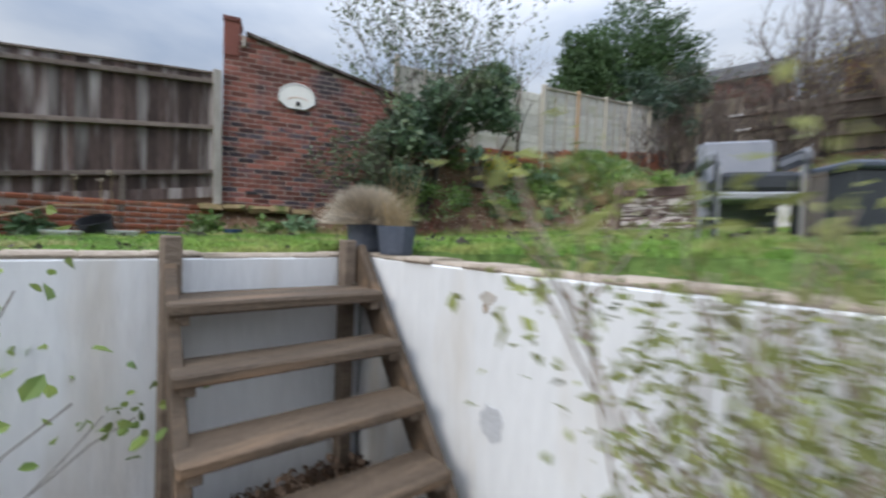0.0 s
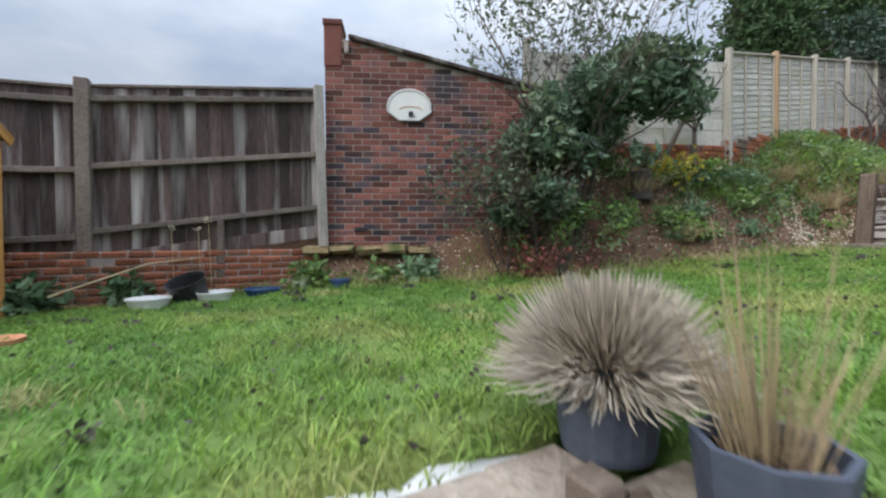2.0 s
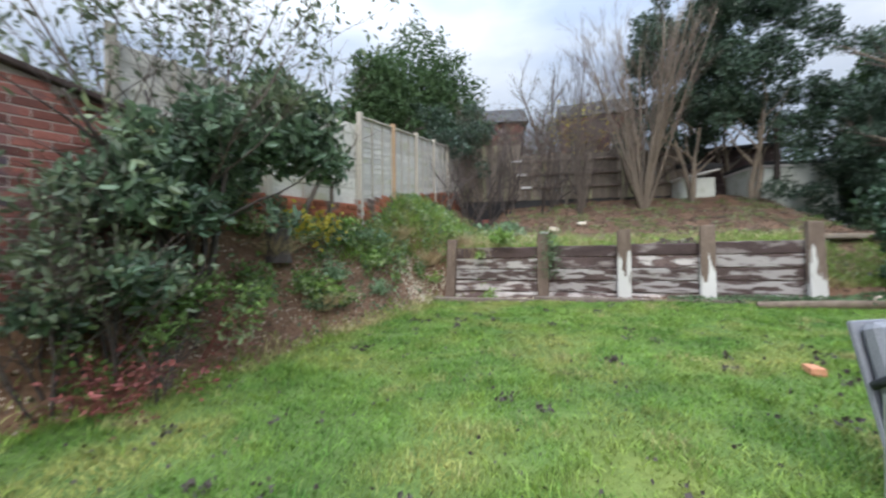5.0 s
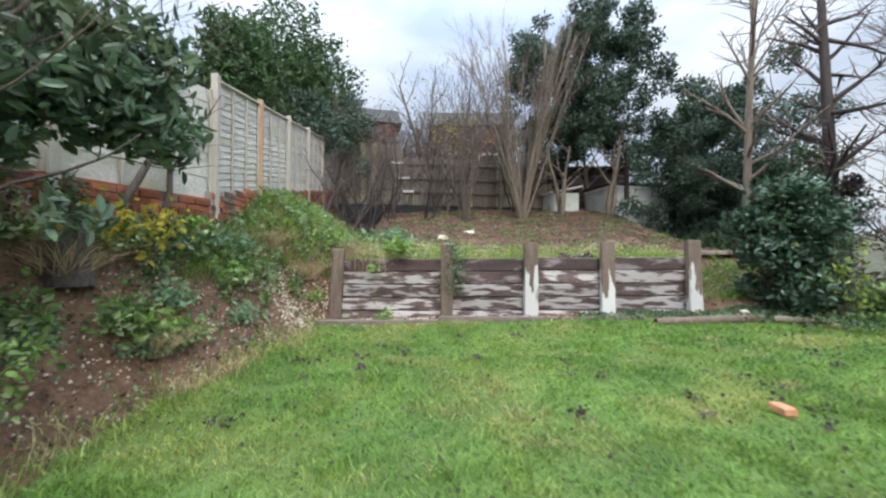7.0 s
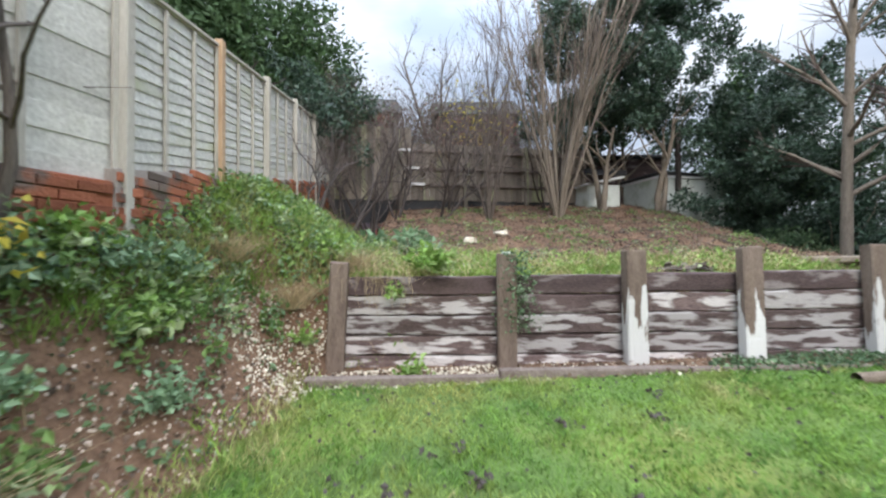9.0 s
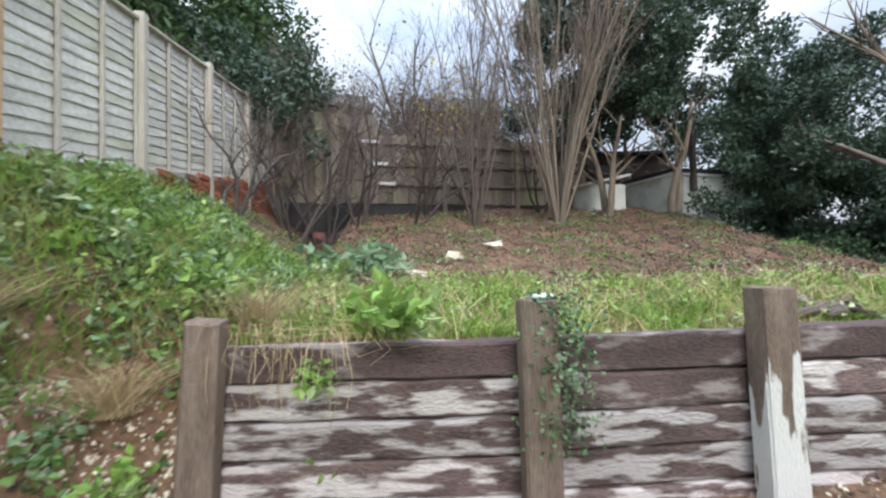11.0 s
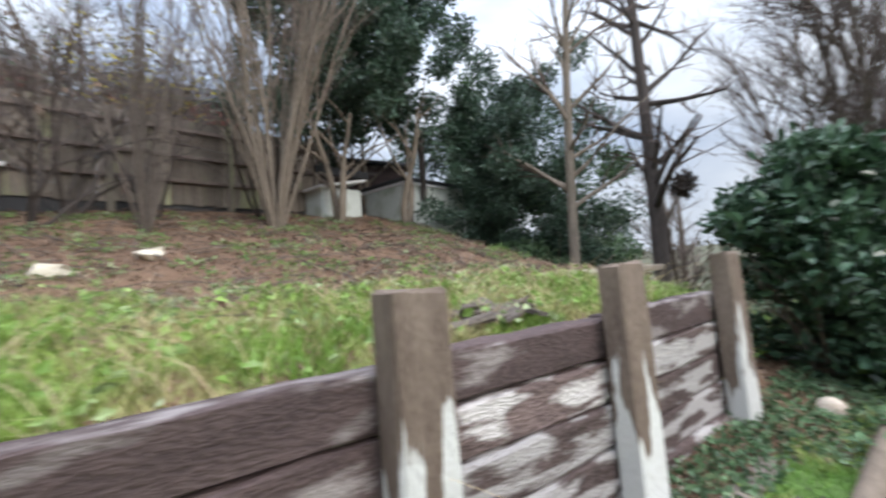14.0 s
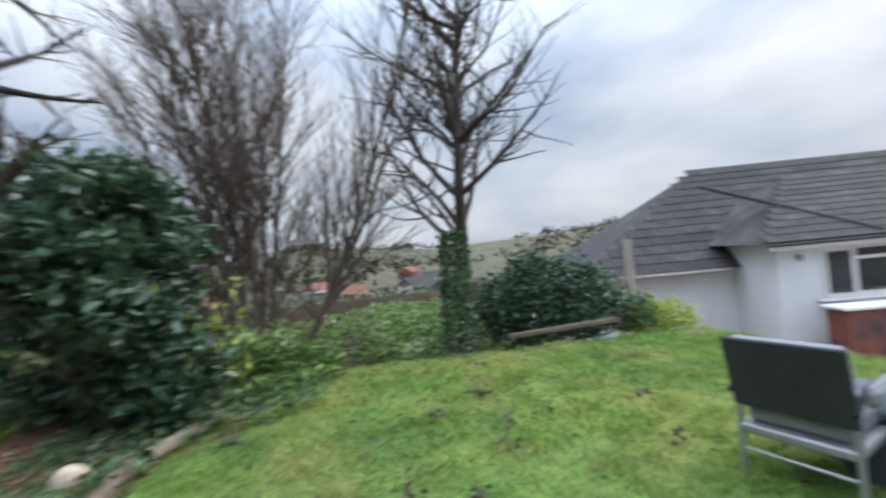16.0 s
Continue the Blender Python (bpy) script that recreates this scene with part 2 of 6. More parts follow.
    "backfence": mat("backfence", (0.12, 0.10, 0.085), (0.28, 0.24, 0.20), 3, 0.9, 0.4, 30, obj=0.3, stretch=(3, 3, 0.5), third=(0.30, 0.32, 0.17), tscale=0.9, tlow=0.55, thigh=0.7),
    "white": mat("white", (0.72, 0.72, 0.72), (0.84, 0.84, 0.84), 3, 0.55, 0.05, 30),
    "oldwhite": mat("oldwhite", (0.50, 0.54, 0.50), (0.72, 0.75, 0.71), 2, 0.8, 0.3, 20, third=(0.42, 0.46, 0.38), tscale=1.4),
    "plastic_white": mat("plastic_white", (0.70, 0.69, 0.67), (0.84, 0.83, 0.81), 3, 0.45, 0.05, 30),
    "plastic_black": mat("plastic_black", (0.018, 0.018, 0.02), (0.045, 0.045, 0.05), 3, 0.5, 0.1, 30),
    "plastic_blue": mat("plastic_blue", (0.02, 0.05, 0.15), (0.05, 0.10, 0.24), 3, 0.5, 0.1, 30),
    "pot": mat("pot", (0.055, 0.068, 0.095), (0.10, 0.115, 0.15), 3, 0.6, 0.15, 30),
    "terracotta": mat("terracotta", (0.50, 0.22, 0.12), (0.68, 0.34, 0.21), 4, 0.85, 0.3, 30),
    "greyfabric": mat("greyfabric", (0.19, 0.20, 0.23), (0.29, 0.30, 0.33), 5, 0.85, 0.2, 120),
    "darkfabric": mat("darkfabric", (0.03, 0.034, 0.042), (0.065, 0.07, 0.08), 5, 0.85, 0.2, 120),
    "greymetal": mat("greymetal", (0.30, 0.31, 0.33), (0.42, 0.43, 0.45), 4, 0.45, 0.05, 40, metal=0.5),
    "steel": mat("steel", (0.5, 0.5, 0.5), (0.65, 0.65, 0.65), 4, 0.3, 0.05, 40, metal=1.0),
    "roof": mat("roof", (0.032, 0.032, 0.034), (0.075, 0.074, 0.075), 2, 0.9, 0.5, 30, obj=0.12, third=(0.10, 0.10, 0.095), tscale=1.0, tlow=0.55, thigh=0.75),
    "roof_red": mat("roof_red", (0.16, 0.07, 0.05), (0.28, 0.13, 0.10), 1, 0.9, 0.3, 20),
    "rendered": mat("rendered", (0.70, 0.74, 0.78), (0.82, 0.85, 0.88), 1.2, 0.85, 0.2, 30),
    "glass_dark": mat("glass_dark", (0.02, 0.025, 0.03), (0.05, 0.055, 0.06), 1, 0.08, 0, 10, spec=0.6),
    "farwood": mat("farwood", (0.045, 0.055, 0.03), (0.14, 0.125, 0.085), 0.08, 0.95, 0, 0.5, island=0.3),
}


# ---- building helpers ----
def mesh_ob(name, verts, faces, material, parent=None, label="", smooth=False):
    me = bpy.data.meshes.new(name)
    me.from_pydata(verts if isinstance(verts, list) else verts.tolist(), [], faces if isinstance(faces, list) else faces.tolist())
    if smooth:
        me.polygons.foreach_set("use_smooth", np.ones(len(me.polygons), dtype=bool))
    me.materials.append(material)
    ob = new(name, me)
    if parent:
        ob.parent = parent
    if label:
        ob["label"] = label
    return ob


def part(name, bm, material, parent=None, label="", smooth=False):
    me = bpy.data.meshes.new(name)
    for f in bm.faces:
        f.smooth = smooth
    bm.to_mesh(me)
    bm.free()
    me.materials.append(material)
    ob = new(name, me)
    if parent:
        ob.parent = parent
    if label:
        ob["label"] = label
    return ob


def thing(name, m, label, category, group="", kind=""):
    ob = new(name)
    ob.empty_display_size = 0.1
    ob.matrix_basis = m
    return tagged(ob, label, category, group, kind)


def block(bm, size, at=(0, 0, 0), m=None, bevel=0.0, taper=1.0):
    """A box of that size whose middle is at that place."""
    r = bmesh.ops.create_cube(bm, size=1.0)
    vs = r["verts"]
    for v in vs:
        k = taper if v.co.z > 0 else 1.0
        v.co = Vector((v.co.x * size[0] * k, v.co.y * size[1] * k, v.co.z * size[2]))
    if bevel:
        es = list({e for v in vs for e in v.link_edges})
        out = bmesh.ops.bevel(bm, geom=es, offset=bevel, segments=1, affect="EDGES")
        vs = list({v for f in out["faces"] for v in f.verts} | {v for v in vs if v.is_valid})
    for v in vs:
        v.co = (m @ (v.co + Vector(at))) if m else v.co + Vector(at)
    return bm


def one_block(size, at=(0, 0, 0), m=None, bevel=0.006, taper=1.0, rough=0.0, seed=0):
    bm = block(bmesh.new(), size, at, m, bevel, taper)
    if rough:
        rnd = random.Random(seed)
        for v in bm.verts:
            v.co += Vector((rnd.uniform(-rough, rough), rnd.uniform(-rough, rough), rnd.uniform(-rough, rough)))
    return bm


def lathe(profile, n=24, bm=None):
    """A turned body from (radius, height) pairs."""
    bm = bm or bmesh.new()
    rings = []
    for r, z in profile:
        rings.append([bm.verts.new((r * math.cos(2 * math.pi * i / n), r * math.sin(2 * math.pi * i / n), z)) for i in range(n)])
    for a, b in zip(rings, rings[1:]):
        for i in range(n):
            bm.faces.new((a[i], a[(i + 1) % n], b[(i + 1) % n], b[i]))
    return bm


def tubes(paths, sides=6):
    """Verts and faces of tapered tubes; each path is a list of (point, radius)."""
    vs, fs = [], []
    for path in paths:
        base = len(vs)
        for i, (p, r) in enumerate(path):
            q = path[min(i + 1, len(path) - 1)][0] - path[max(i - 1, 0)][0]
            q = q.normalized() if q.length > 1e-6 else Vector((0, 0, 1))
            x = q.orthogonal().normalized()
            y = q.cross(x)
            for k in range(sides):
                a = 2 * math.pi * k / sides
                vs.append(tuple(p + x * (r * math.cos(a)) + y * (r * math.sin(a))))
        for i in range(len(path) - 1):
            for k in range(sides):
                a, b = base + i * sides + k, base + i * sides + (k + 1) % sides
                fs.append((a, b, b + sides, a + sides))
        fs.append(tuple(base + (len(path) - 1) * sides + k for k in range(sides)))
    return vs, fs


def leaves(points, size, rng, length=1.8, droop=0.0, up=0.4, fold=0.25, rounded=False):
    """Verts and faces of small pointed leaves at those points, turned every way."""
    p = np.asarray(points, dtype=float)
    n = len(p)
    d = rng.normal(size=(n, 3))
    d[:, 2] = d[:, 2] * 0.7 + up - droop
    d /= np.linalg.norm(d, axis=1, keepdims=True)
    s = np.cross(d, rng.normal(size=(n, 3)))
    s /= np.linalg.norm(s, axis=1, keepdims=True) + 1e-9
    nn = np.cross(d, s)
    z = (size * rng.uniform(0.6, 1.4, n))[:, None]
    a = p
    t = p + d * z * length
    l = p + d * z * length * 0.5 + s * z * 0.5 + nn * z * fold
    r = p + d * z * length * 0.5 - s * z * 0.5 + nn * z * fold
    if rounded:
        l, r = a + d * z * length * 0.3 + s * z * 0.46 + nn * z * fold * 0.8, a + d * z * length * 0.3 - s * z * 0.46 + nn * z * fold * 0.8
        l2, r2 = a + d * z * length * 0.7 + s * z * 0.4 + nn * z * fold * 0.7, a + d * z * length * 0.7 - s * z * 0.4 + nn * z * fold * 0.7
        v = np.stack([a, l, l2, t, r2, r], 1).reshape(-1, 3)
        i = np.arange(n)[:, None] * 6
        return v, np.concatenate([i + np.array([q]) for q in ([0, 1, 2], [0, 2, 3], [0, 3, 4], [0, 4, 5])], 0)
    v = np.stack([a, l, t, r], 1).reshape(-1, 3)
    i = np.arange(n)[:, None] * 4
    f = np.concatenate([i + np.array([[0, 1, 2]]), i + np.array([[0, 2, 3]])], 0)
    return v, f


def blades(x, y, z, height, width, rng, lean=0.4):
    """Verts and faces of grass blades, a bent strip of three triangles each."""
    n = len(x)
    h = height * rng.uniform(0.5, 1.3, n)
    a = rng.uniform(0, 2 * np.pi, n)
    w = width * rng.uniform(0.7, 1.3, n)
    lx, ly = rng.normal(0, lean, n) * h, rng.normal(0, lean, n) * h
    cx, cy = np.cos(a) * w / 2, np.sin(a) * w / 2
    b = np.stack([x, y, z], 1)
    side = np.stack([cx, cy, np.zeros(n)], 1)
    mid = b + np.stack([lx * 0.35, ly * 0.35, h * 0.6], 1)
    tip = b + np.stack([lx, ly, h], 1)
    v = np.stack([b - side, b + side, mid + side * 0.8, mid - side * 0.8, tip], 1).reshape(-1, 3)
    i = np.arange(n)[:, None] * 5
    f = np.concatenate([i + np.array([[0, 1, 2]]), i + np.array([[0, 2, 3]]), i + np.array([[3, 2, 4]])], 0)
    return v, f


# ---- the lie of the land ----
C = Vector((0.78, 5.25))  # where the two retaining walls meet
U, N = Vector((0.47, 0.883)), Vector((0.883, -0.47))
VB, NB = Vector((0.87, -0.493)), Vector((0.493, 0.87))
PATIO = 0.70
P3 = Vector((5.33, 11.13))
SW, SM = Vector((0.85, -0.527)), Vector((0.527, 0.85))
CF0 = Vector((1.16, 12.60))
CFD = Vector((0.487, 0.873))
BANK = [(-3.6, 6.7), (-2.6, 7.45), (-1.7, 8.2), (-0.6, 9.2), (0.8, 10.6), (2.5, 12.55)]


def ramp01(t):
    t = np.clip(t, 0, 1)
    return t * t * (3 - 2 * t)


def bank_side(x, y):
    """Distance past the lawn's edge along the bank; negative on the lawn."""
    best = np.full(np.shape(x), 1e9)
    sign = np.ones(np.shape(x))
    for (ax, ay), (bx, by) in zip(BANK, BANK[1:]):
        dx, dy = bx - ax, by - ay
        t = np.clip(((x - ax) * dx + (y - ay) * dy) / (dx * dx + dy * dy), 0, 1)
        d = np.hypot(x - ax - t * dx, y - ay - t * dy)
        s = np.where(dx * (y - ay) - dy * (x - ax) > 0, 1.0, -1.0)
        sign = np.where(d < best, s, sign)
        best = np.minimum(d, best)
    return best * sign


def lawn_z(x, y):
    return 1.80 + 0.05 * np.clip(x, -6, 12) + 0.03 * np.clip(y, 0, 14) + 0.1 * ramp01((0.3 - x) / 3) + 0.04 * ramp01((y - 9) / 2)


def wave(x, y):
    return 0.5 * np.sin(x * 1.9 + 1.3 * np.sin(y * 1.1)) * np.cos(y * 2.3 + x * 0.7) + 0.5 * np.sin(x * 4.7 + y * 3.1) * np.sin(y * 5.3 - x * 1.7)


def ground_z(x, y):
    x, y = np.asarray(x, dtype=float), np.asarray(y, dtype=float)
    lawn = lawn_z(x, y)
    e = bank_side(x, y)
    near = 1 - ramp01((np.hypot(x - 1, y - 11) - 9) / 6)
    bank = lawn + 1.9 * ramp01(e / 1.55) * near + 0.07 * np.clip(e - 1.4, 0, 8) + 0.07 * wave(x * 1.6, y * 1.6) * ramp01(e / 0.8)
    bank = bank + 0.55 * np.exp(-((x + 1.1) ** 2 + (y - 9.05) ** 2) / 0.34) * ramp01(e / 0.35)
    fa, ff = (x - CF0.x) * CFD.x + (y - CF0.y) * CFD.y, (x - CF0.x) * CFD.y - (y - CF0.y) * CFD.x
    lim = 4.22 + 0.07 * np.clip(fa, 0, 8) - 0.72 * np.clip(ff, 0, 3) + 0.06 * wave(x * 1.6, y * 1.6) + 3 * (1 - ramp01((fa + 0.9) / 0.9))
    bank = np.where(ff > 0, np.minimum(bank, lim), bank)
    s = (x - P3.x) * SW.x + (y - P3.y) * SW.y
    d = (x - P3.x) * SM.x + (y - P3.y) * SM.y
    top = 3.2 + 0.12 * np.clip(d, 0, 3) + 0.3 * np.clip(d - 3, 0, 4.5) + 0.05 * np.clip(d - 7.5, 0, 30) + 0.05 * wave(x, y)
    loose = ramp01((s - 2.65) / 0.5)
    k = ramp01((d - (0.14 + 0.12 * np.clip((-s - 1.2) / 1.8, 0, 1) - 0.8 * loose)) / (0.16 + 2.8 * loose))
    k = k * ramp01((s + 3.35) / 0.3)
    terrace = lawn + (top - lawn) * k
    h = terrace + np.where(e > 0, np.maximum(bank - terrace, 0) * ramp01((-0.2 - s) / 3.0) * (1 - ramp01((d - 1.5) / 3)), 0)
    h = np.where((e > 0) & (s < -3.2), np.maximum(bank, h), h)
    h = h + 0.012 * wave(x * 2, y * 2)
    # the drop behind the hedge
    al, dd = (x - 5.75) * 0.665 + (y - 2.1) * 0.747, (x - 5.75) * 0.747 - (y - 2.1) * 0.665
    drop = ramp01((dd - 0.7) / 2.4) * (1 - ramp01((al - 2.4) / 2.2))
    h = h + (PATIO - 0.1 - h) * drop
    # the sunken terrace by the house
    b = (x - C.x) * N.x + (y - C.y) * N.y
    q = (x - C.x) * NB.x + (y - C.y) * NB.y
    v = (x - C.x) * VB.x + (y - C.y) * VB.y
    inside = ((b > -0.2) & ((q < 0.2) | (v > 5.75))).astype(float)
    h = h + (PATIO - h) * inside
    # the valley and the hills beyond
    r = np.hypot(x - 4, y - 8)
    east = np.clip(((x - 4) * 0.75 - (y - 8) * 0.66) / np.maximum(r, 1), -1, 1)
    h = h - ramp01((r - 14) / 70) * (8 * np.clip(east + 0.25, 0, 1))
    h = h + ramp01((r - 24) / 60) * 6 * np.clip(-east, 0, 1)
    h = h + ramp01((r - 130) / 260) * (19 + 6 * np.sin(np.arctan2(y - 8, x - 4) * 9.0) + 3 * np.sin(np.arctan2(y - 8, x - 4) * 23.0))
    return h


def gz(x, y):
    return float(ground_z(x, y))


def axis(a, b, step):
    mid = list(np.arange(a, b + step / 2, step))
    out, w = [], step
    p = b
    while p < 900:
        w *= 1.28
        p += w
        out.append(p)
    low, w, p = [], step, a
    while p > -900:
        w *= 1.28
        p -= w
        low.append(p)
    return np.array(low[::-1] + mid + out)


gx, gy = axis(-6.0, 14.5, 0.11), axis(1.5, 18.0, 0.11)
GX, GY = np.meshgrid(gx, gy, indexing="ij")
GZ = ground_z(GX, GY)
nx, ny = GX.shape
idx = np.arange(nx * ny).reshape(nx, ny)
quads = np.stack([idx[:-1, :-1], idx[1:, :-1], idx[1:, 1:], idx[:-1, 1:]], -1).reshape(-1, 4)
ground = mesh_ob("ground", np.stack([GX, GY, GZ], -1).reshape(-1, 3), quads, M["soil"], smooth=True)
tagged(ground, "garden ground with a wet green lawn, earth bank and raised bed", "ground", kind="structure")
ground.data.materials.append(M["lawn"])
ground.data.materials.append(M["farwood"])


def is_lawn(x, y):
    e = bank_side(x, y)
    s = (x - P3.x) * SW.x + (y - P3.y) * SW.y
    d = (x - P3.x) * SM.x + (y - P3.y) * SM.y
    dd = (x - 5.75) * 0.747 - (y - 2.1) * 0.665
    al = (x - 5.75) * 0.665 + (y - 2.1) * 0.747
    b = (x - C.x) * N.x + (y - C.y) * N.y
    q = (x - C.x) * NB.x + (y - C.y) * NB.y
    w = 0.1 * wave(x * 1.3, y * 1.3)
    front = np.where(s > 2.4, -0.72 - 0.1 * (s - 2.4), -0.36)
    return (e < -0.02 + w) & (d < front + w * 0.4) & (dd < 0.1 + w) & ((al < 5.4 + w) | (x < 7.6)) & ((b < -0.1) | (q > 0.1)) & (x > -4.6) & (s < 6 + w * 2)


mx_, my_ = (GX[:-1, :-1] + GX[1:, 1:]) / 2, (GY[:-1, :-1] + GY[1:, 1:]) / 2
far_ = (np.hypot(mx_ - 4, my_ - 8) > 30) | ((mx_ > 9.5) & (my_ < 8.5)) | ((mx_ > 9.0) & (my_ < 5))
ground.data.polygons.foreach_set("material_index", np.where(far_, 2, np.where(is_lawn(mx_, my_), 1, 0)).reshape(-1).astype(np.int32))


# ---- retaining walls, steps, terrace paving ----
def frame_at(o, along, z=0.0):
    """A pose at o whose x axis runs along that direction on plan."""
    return Matrix.Translation((o[0], o[1], z)) @ Matrix.Rotation(math.atan2(along[1], along[0]), 4, "Z")


def wall_run(name, m, length, top, bottom, thick, material, label, cap=None, capname="coping"):
    """A wall whose front face lies on y = 0 of its pose, running along x; thick goes to +y."""
    w = part(name, one_block((length, thick, top - bottom), (length / 2, thick / 2, (top + bottom) / 2), bevel=0.008), material)
    w.matrix_basis = m
    tagged(w, label, "wall", kind="structure")
    if cap:
        bm = bmesh.new()
        rnd, n = random.Random(3), int(length / 0.22)
        for i in range(n):
            block(bm, (length / n + 0.01, 0.17 + rnd.uniform(0, 0.05), 0.03), ((i + 0.5) * length / n, 0.09 + rnd.uniform(0, 0.02), top + 0.008 + rnd.uniform(-0.006, 0.006)), bevel=0.012)
        part(capname, bm, cap, w, "weathered pale concrete coping, muddy along the grass")
    return w


WA = frame_at(C - U * 9.0, U)
wall_a = wall_run("wall_terrace", WA, 9.0 + 0.02, 1.955, 0.4, 0.3, M["render"], "white painted rendered garden retaining wall with damp stains", M["coping"])
WB = frame_at(C + VB * 5.75, -VB)
wb = part("wall_side", one_block((5.73, 0.3, 1.56), (2.865, -0.15, 0.4 + 0.78), bevel=0.008), M["render"])
wb.matrix_basis = WB
tagged(wb, "white painted rendered side retaining wall with rust streaks", "wall", kind="structure")
bm = bmesh.new()
rnd = random.Random(5)
for i in range(26):
    block(bm, (0.232, 0.19 + rnd.uniform(0, 0.06), 0.03), (0.11 + i * 0.2207, -0.105 - rnd.uniform(0, 0.02), 1.968 + rnd.uniform(-0.006, 0.006)), bevel=0.012)
part("coping", bm, M["coping"], wb, "weathered pale concrete coping, muddy along the grass")

def wall_mark(name, v, z, w, h, key, label, seed):
    """A thin irregular patch on the face of the side wall."""
    rnd = random.Random(seed)
    bm = bmesh.new()
    ring = []
    for i in range(22):
        a = 2 * math.pi * i / 22
        k = 1 + rnd.uniform(-0.16, 0.16)
        ring.append(bm.verts.new((w * k * math.cos(a), 0, h * k * math.sin(a))))
    ex = bmesh.ops.extrude_face_region(bm, geom=[bm.faces.new(ring)])
    for q in [g for g in ex["geom"] if isinstance(g, bmesh.types.BMVert)]:
        q.co.y += 0.005
    bmesh.ops.recalc_face_normals(bm, faces=bm.faces)
    p = C + VB * v
    ob = part(name, bm, M[key])
    ob.matrix_basis = frame_at(p - NB * 0.004, VB, z)
    tagged(ob, label, "stain", kind="structure")


wall_mark("trim_patch", 1.06, 1.845, 0.045, 0.028, "paving", "patch of bare brown brick where the wall paint has flaked", 1)
wall_mark("trim_patch", 1.05, 1.80, 0.016, 0.02, "coping", "small chip in the white wall paint", 2)
wall_mark("trim_patch", 1.11, 1.32, 0.062, 0.078, "greyfill", "round grey filler patch on the white wall", 3)

paving = thing("terrace_paving", frame_at(C - U * 6, U, PATIO), "grey concrete paving slabs below the retaining wall", "paving", kind="structure")
slab = None
for i in range(10):
    for j in range(9):
        if slab is None:
            slab = part("slab", one_block((0.59, 0.59, 0.05), (0, 0, 0.0), bevel=0.006), M["paving"], paving)
            ob = slab
        else:
            ob = new("slab", slab.data)
            ob.parent = paving
        ob.matrix_basis = pose(0.3 + i * 0.6, -0.3 - 0.55 - j * 0.6, 0.012 + 0.003 * ((i * 7 + j * 3) % 3))

# open timber steps: x along the wall, y out from it
STEPS = frame_at(C - U * 0.02, -U)
steps = thing("garden_steps", STEPS, "steep open garden steps of weathered brown timber against the white wall", "steps")
WIDE, RISE, GOING = 1.04, 0.222, 0.205
SKEW = Matrix.Translation((0.52, 0.2, 0)) @ Matrix.Rotation(math.radians(-5.5), 4, "Z") @ Matrix.Translation((-0.52, -0.2, 0))
for i in range(5):
    deep = 0.355 if i == 0 else 0.235
    part("tread", one_block((WIDE - 0.085, deep, 0.05), (WIDE / 2 + 0.02, 0.37 + GOING * i - deep / 2, 1.795 - RISE * i - 0.025), SKEW, bevel=0.009, rough=0.003, seed=i), M["step_wood"], steps)
for x in (0.10, WIDE - 0.062):
    part("post", one_block((0.075, 0.085, 1.42), (x, 0.052, 0.64 + 0.71), bevel=0.008, rough=0.002, seed=int(x * 9)), M["timber"], steps, "grey weathered timber post")
for x in (0.045, WIDE - 0.045):
    bm = bmesh.new()
    top, foot = Vector((0.05, 2.04)), Vector((1.25, 0.69))
    run = foot - top
    q = SKEW @ Matrix.Translation((x, (top.x + foot.x) / 2 - 0.062, (top.y + foot.y) / 2 - 0.058)) @ Matrix.Rotation(math.atan2(run.y, run.x), 4, "X")
    block(bm, (0.05, run.length, 0.17), (0, 0, 0), q, 0.006)
    part("stringer", bm, M["step_wood"], steps, "weathered sloping side board")
for x in (0.10, WIDE - 0.075):
    for i in range(5):
        part("cleat", one_block((0.05, 0.13, 0.045), (x, 0.27 + GOING * i, 1.795 - RISE * i - 0.0735), SKEW, bevel=0.004), M["timber"], steps, "small timber bearer under the tread")


# ---- brick gable and timber boundary fence ----
BW0, BWD = Vector((-3.02, 7.735)), Vector((0.777, 0.629)).normalized()
BLEN = 2.7


def brick_top(x):
    return 5.06 - 0.24 * x


brick_wall = thing("wall_brick", frame_at(BW0, BWD), "red and dark multi brick outbuilding gable with sloping parapet", "wall", kind="structure")
bm = bmesh.new()
vs = [bm.verts.new(p) for p in ((0.004, 0.004, 1.9), (BLEN, 0.004, 1.9), (BLEN, 0.004, brick_top(BLEN)), (0.004, 0.004, brick_top(0)))]
f0 = bm.faces.new(vs)
ex = bmesh.ops.extrude_face_region(bm, geom=[f0])
for v in [g for g in ex["geom"] if isinstance(g, bmesh.types.BMVert)]:
    v.co.y += 0.3
bmesh.ops.recalc_face_normals(bm, faces=bm.faces)
part("mortar", bm, M["mortar"], brick_wall, "pale sandy mortar core")
bm = bmesh.new()
ang = math.atan(0.24)
block(bm, (BLEN / math.cos(ang) - 0.2, 0.42, 0.05), (0, 0, 0), Matrix.Translation((0.2 + BLEN / 2, 0.14, brick_top(0.2 + BLEN / 2) + 0.03)) @ Matrix.Rotation(ang, 4, "Y"), 0.008)
part("verge", bm, M["fence"], brick_wall, "dark roof verge")
bm = bmesh.new()
block(bm, (0.21, 0.33, 0.5), (0.1, 0.15, 4.92), bevel=0.004)
block(bm, (0.235, 0.36, 0.07), (0.1, 0.15, 5.20), bevel=0.006)
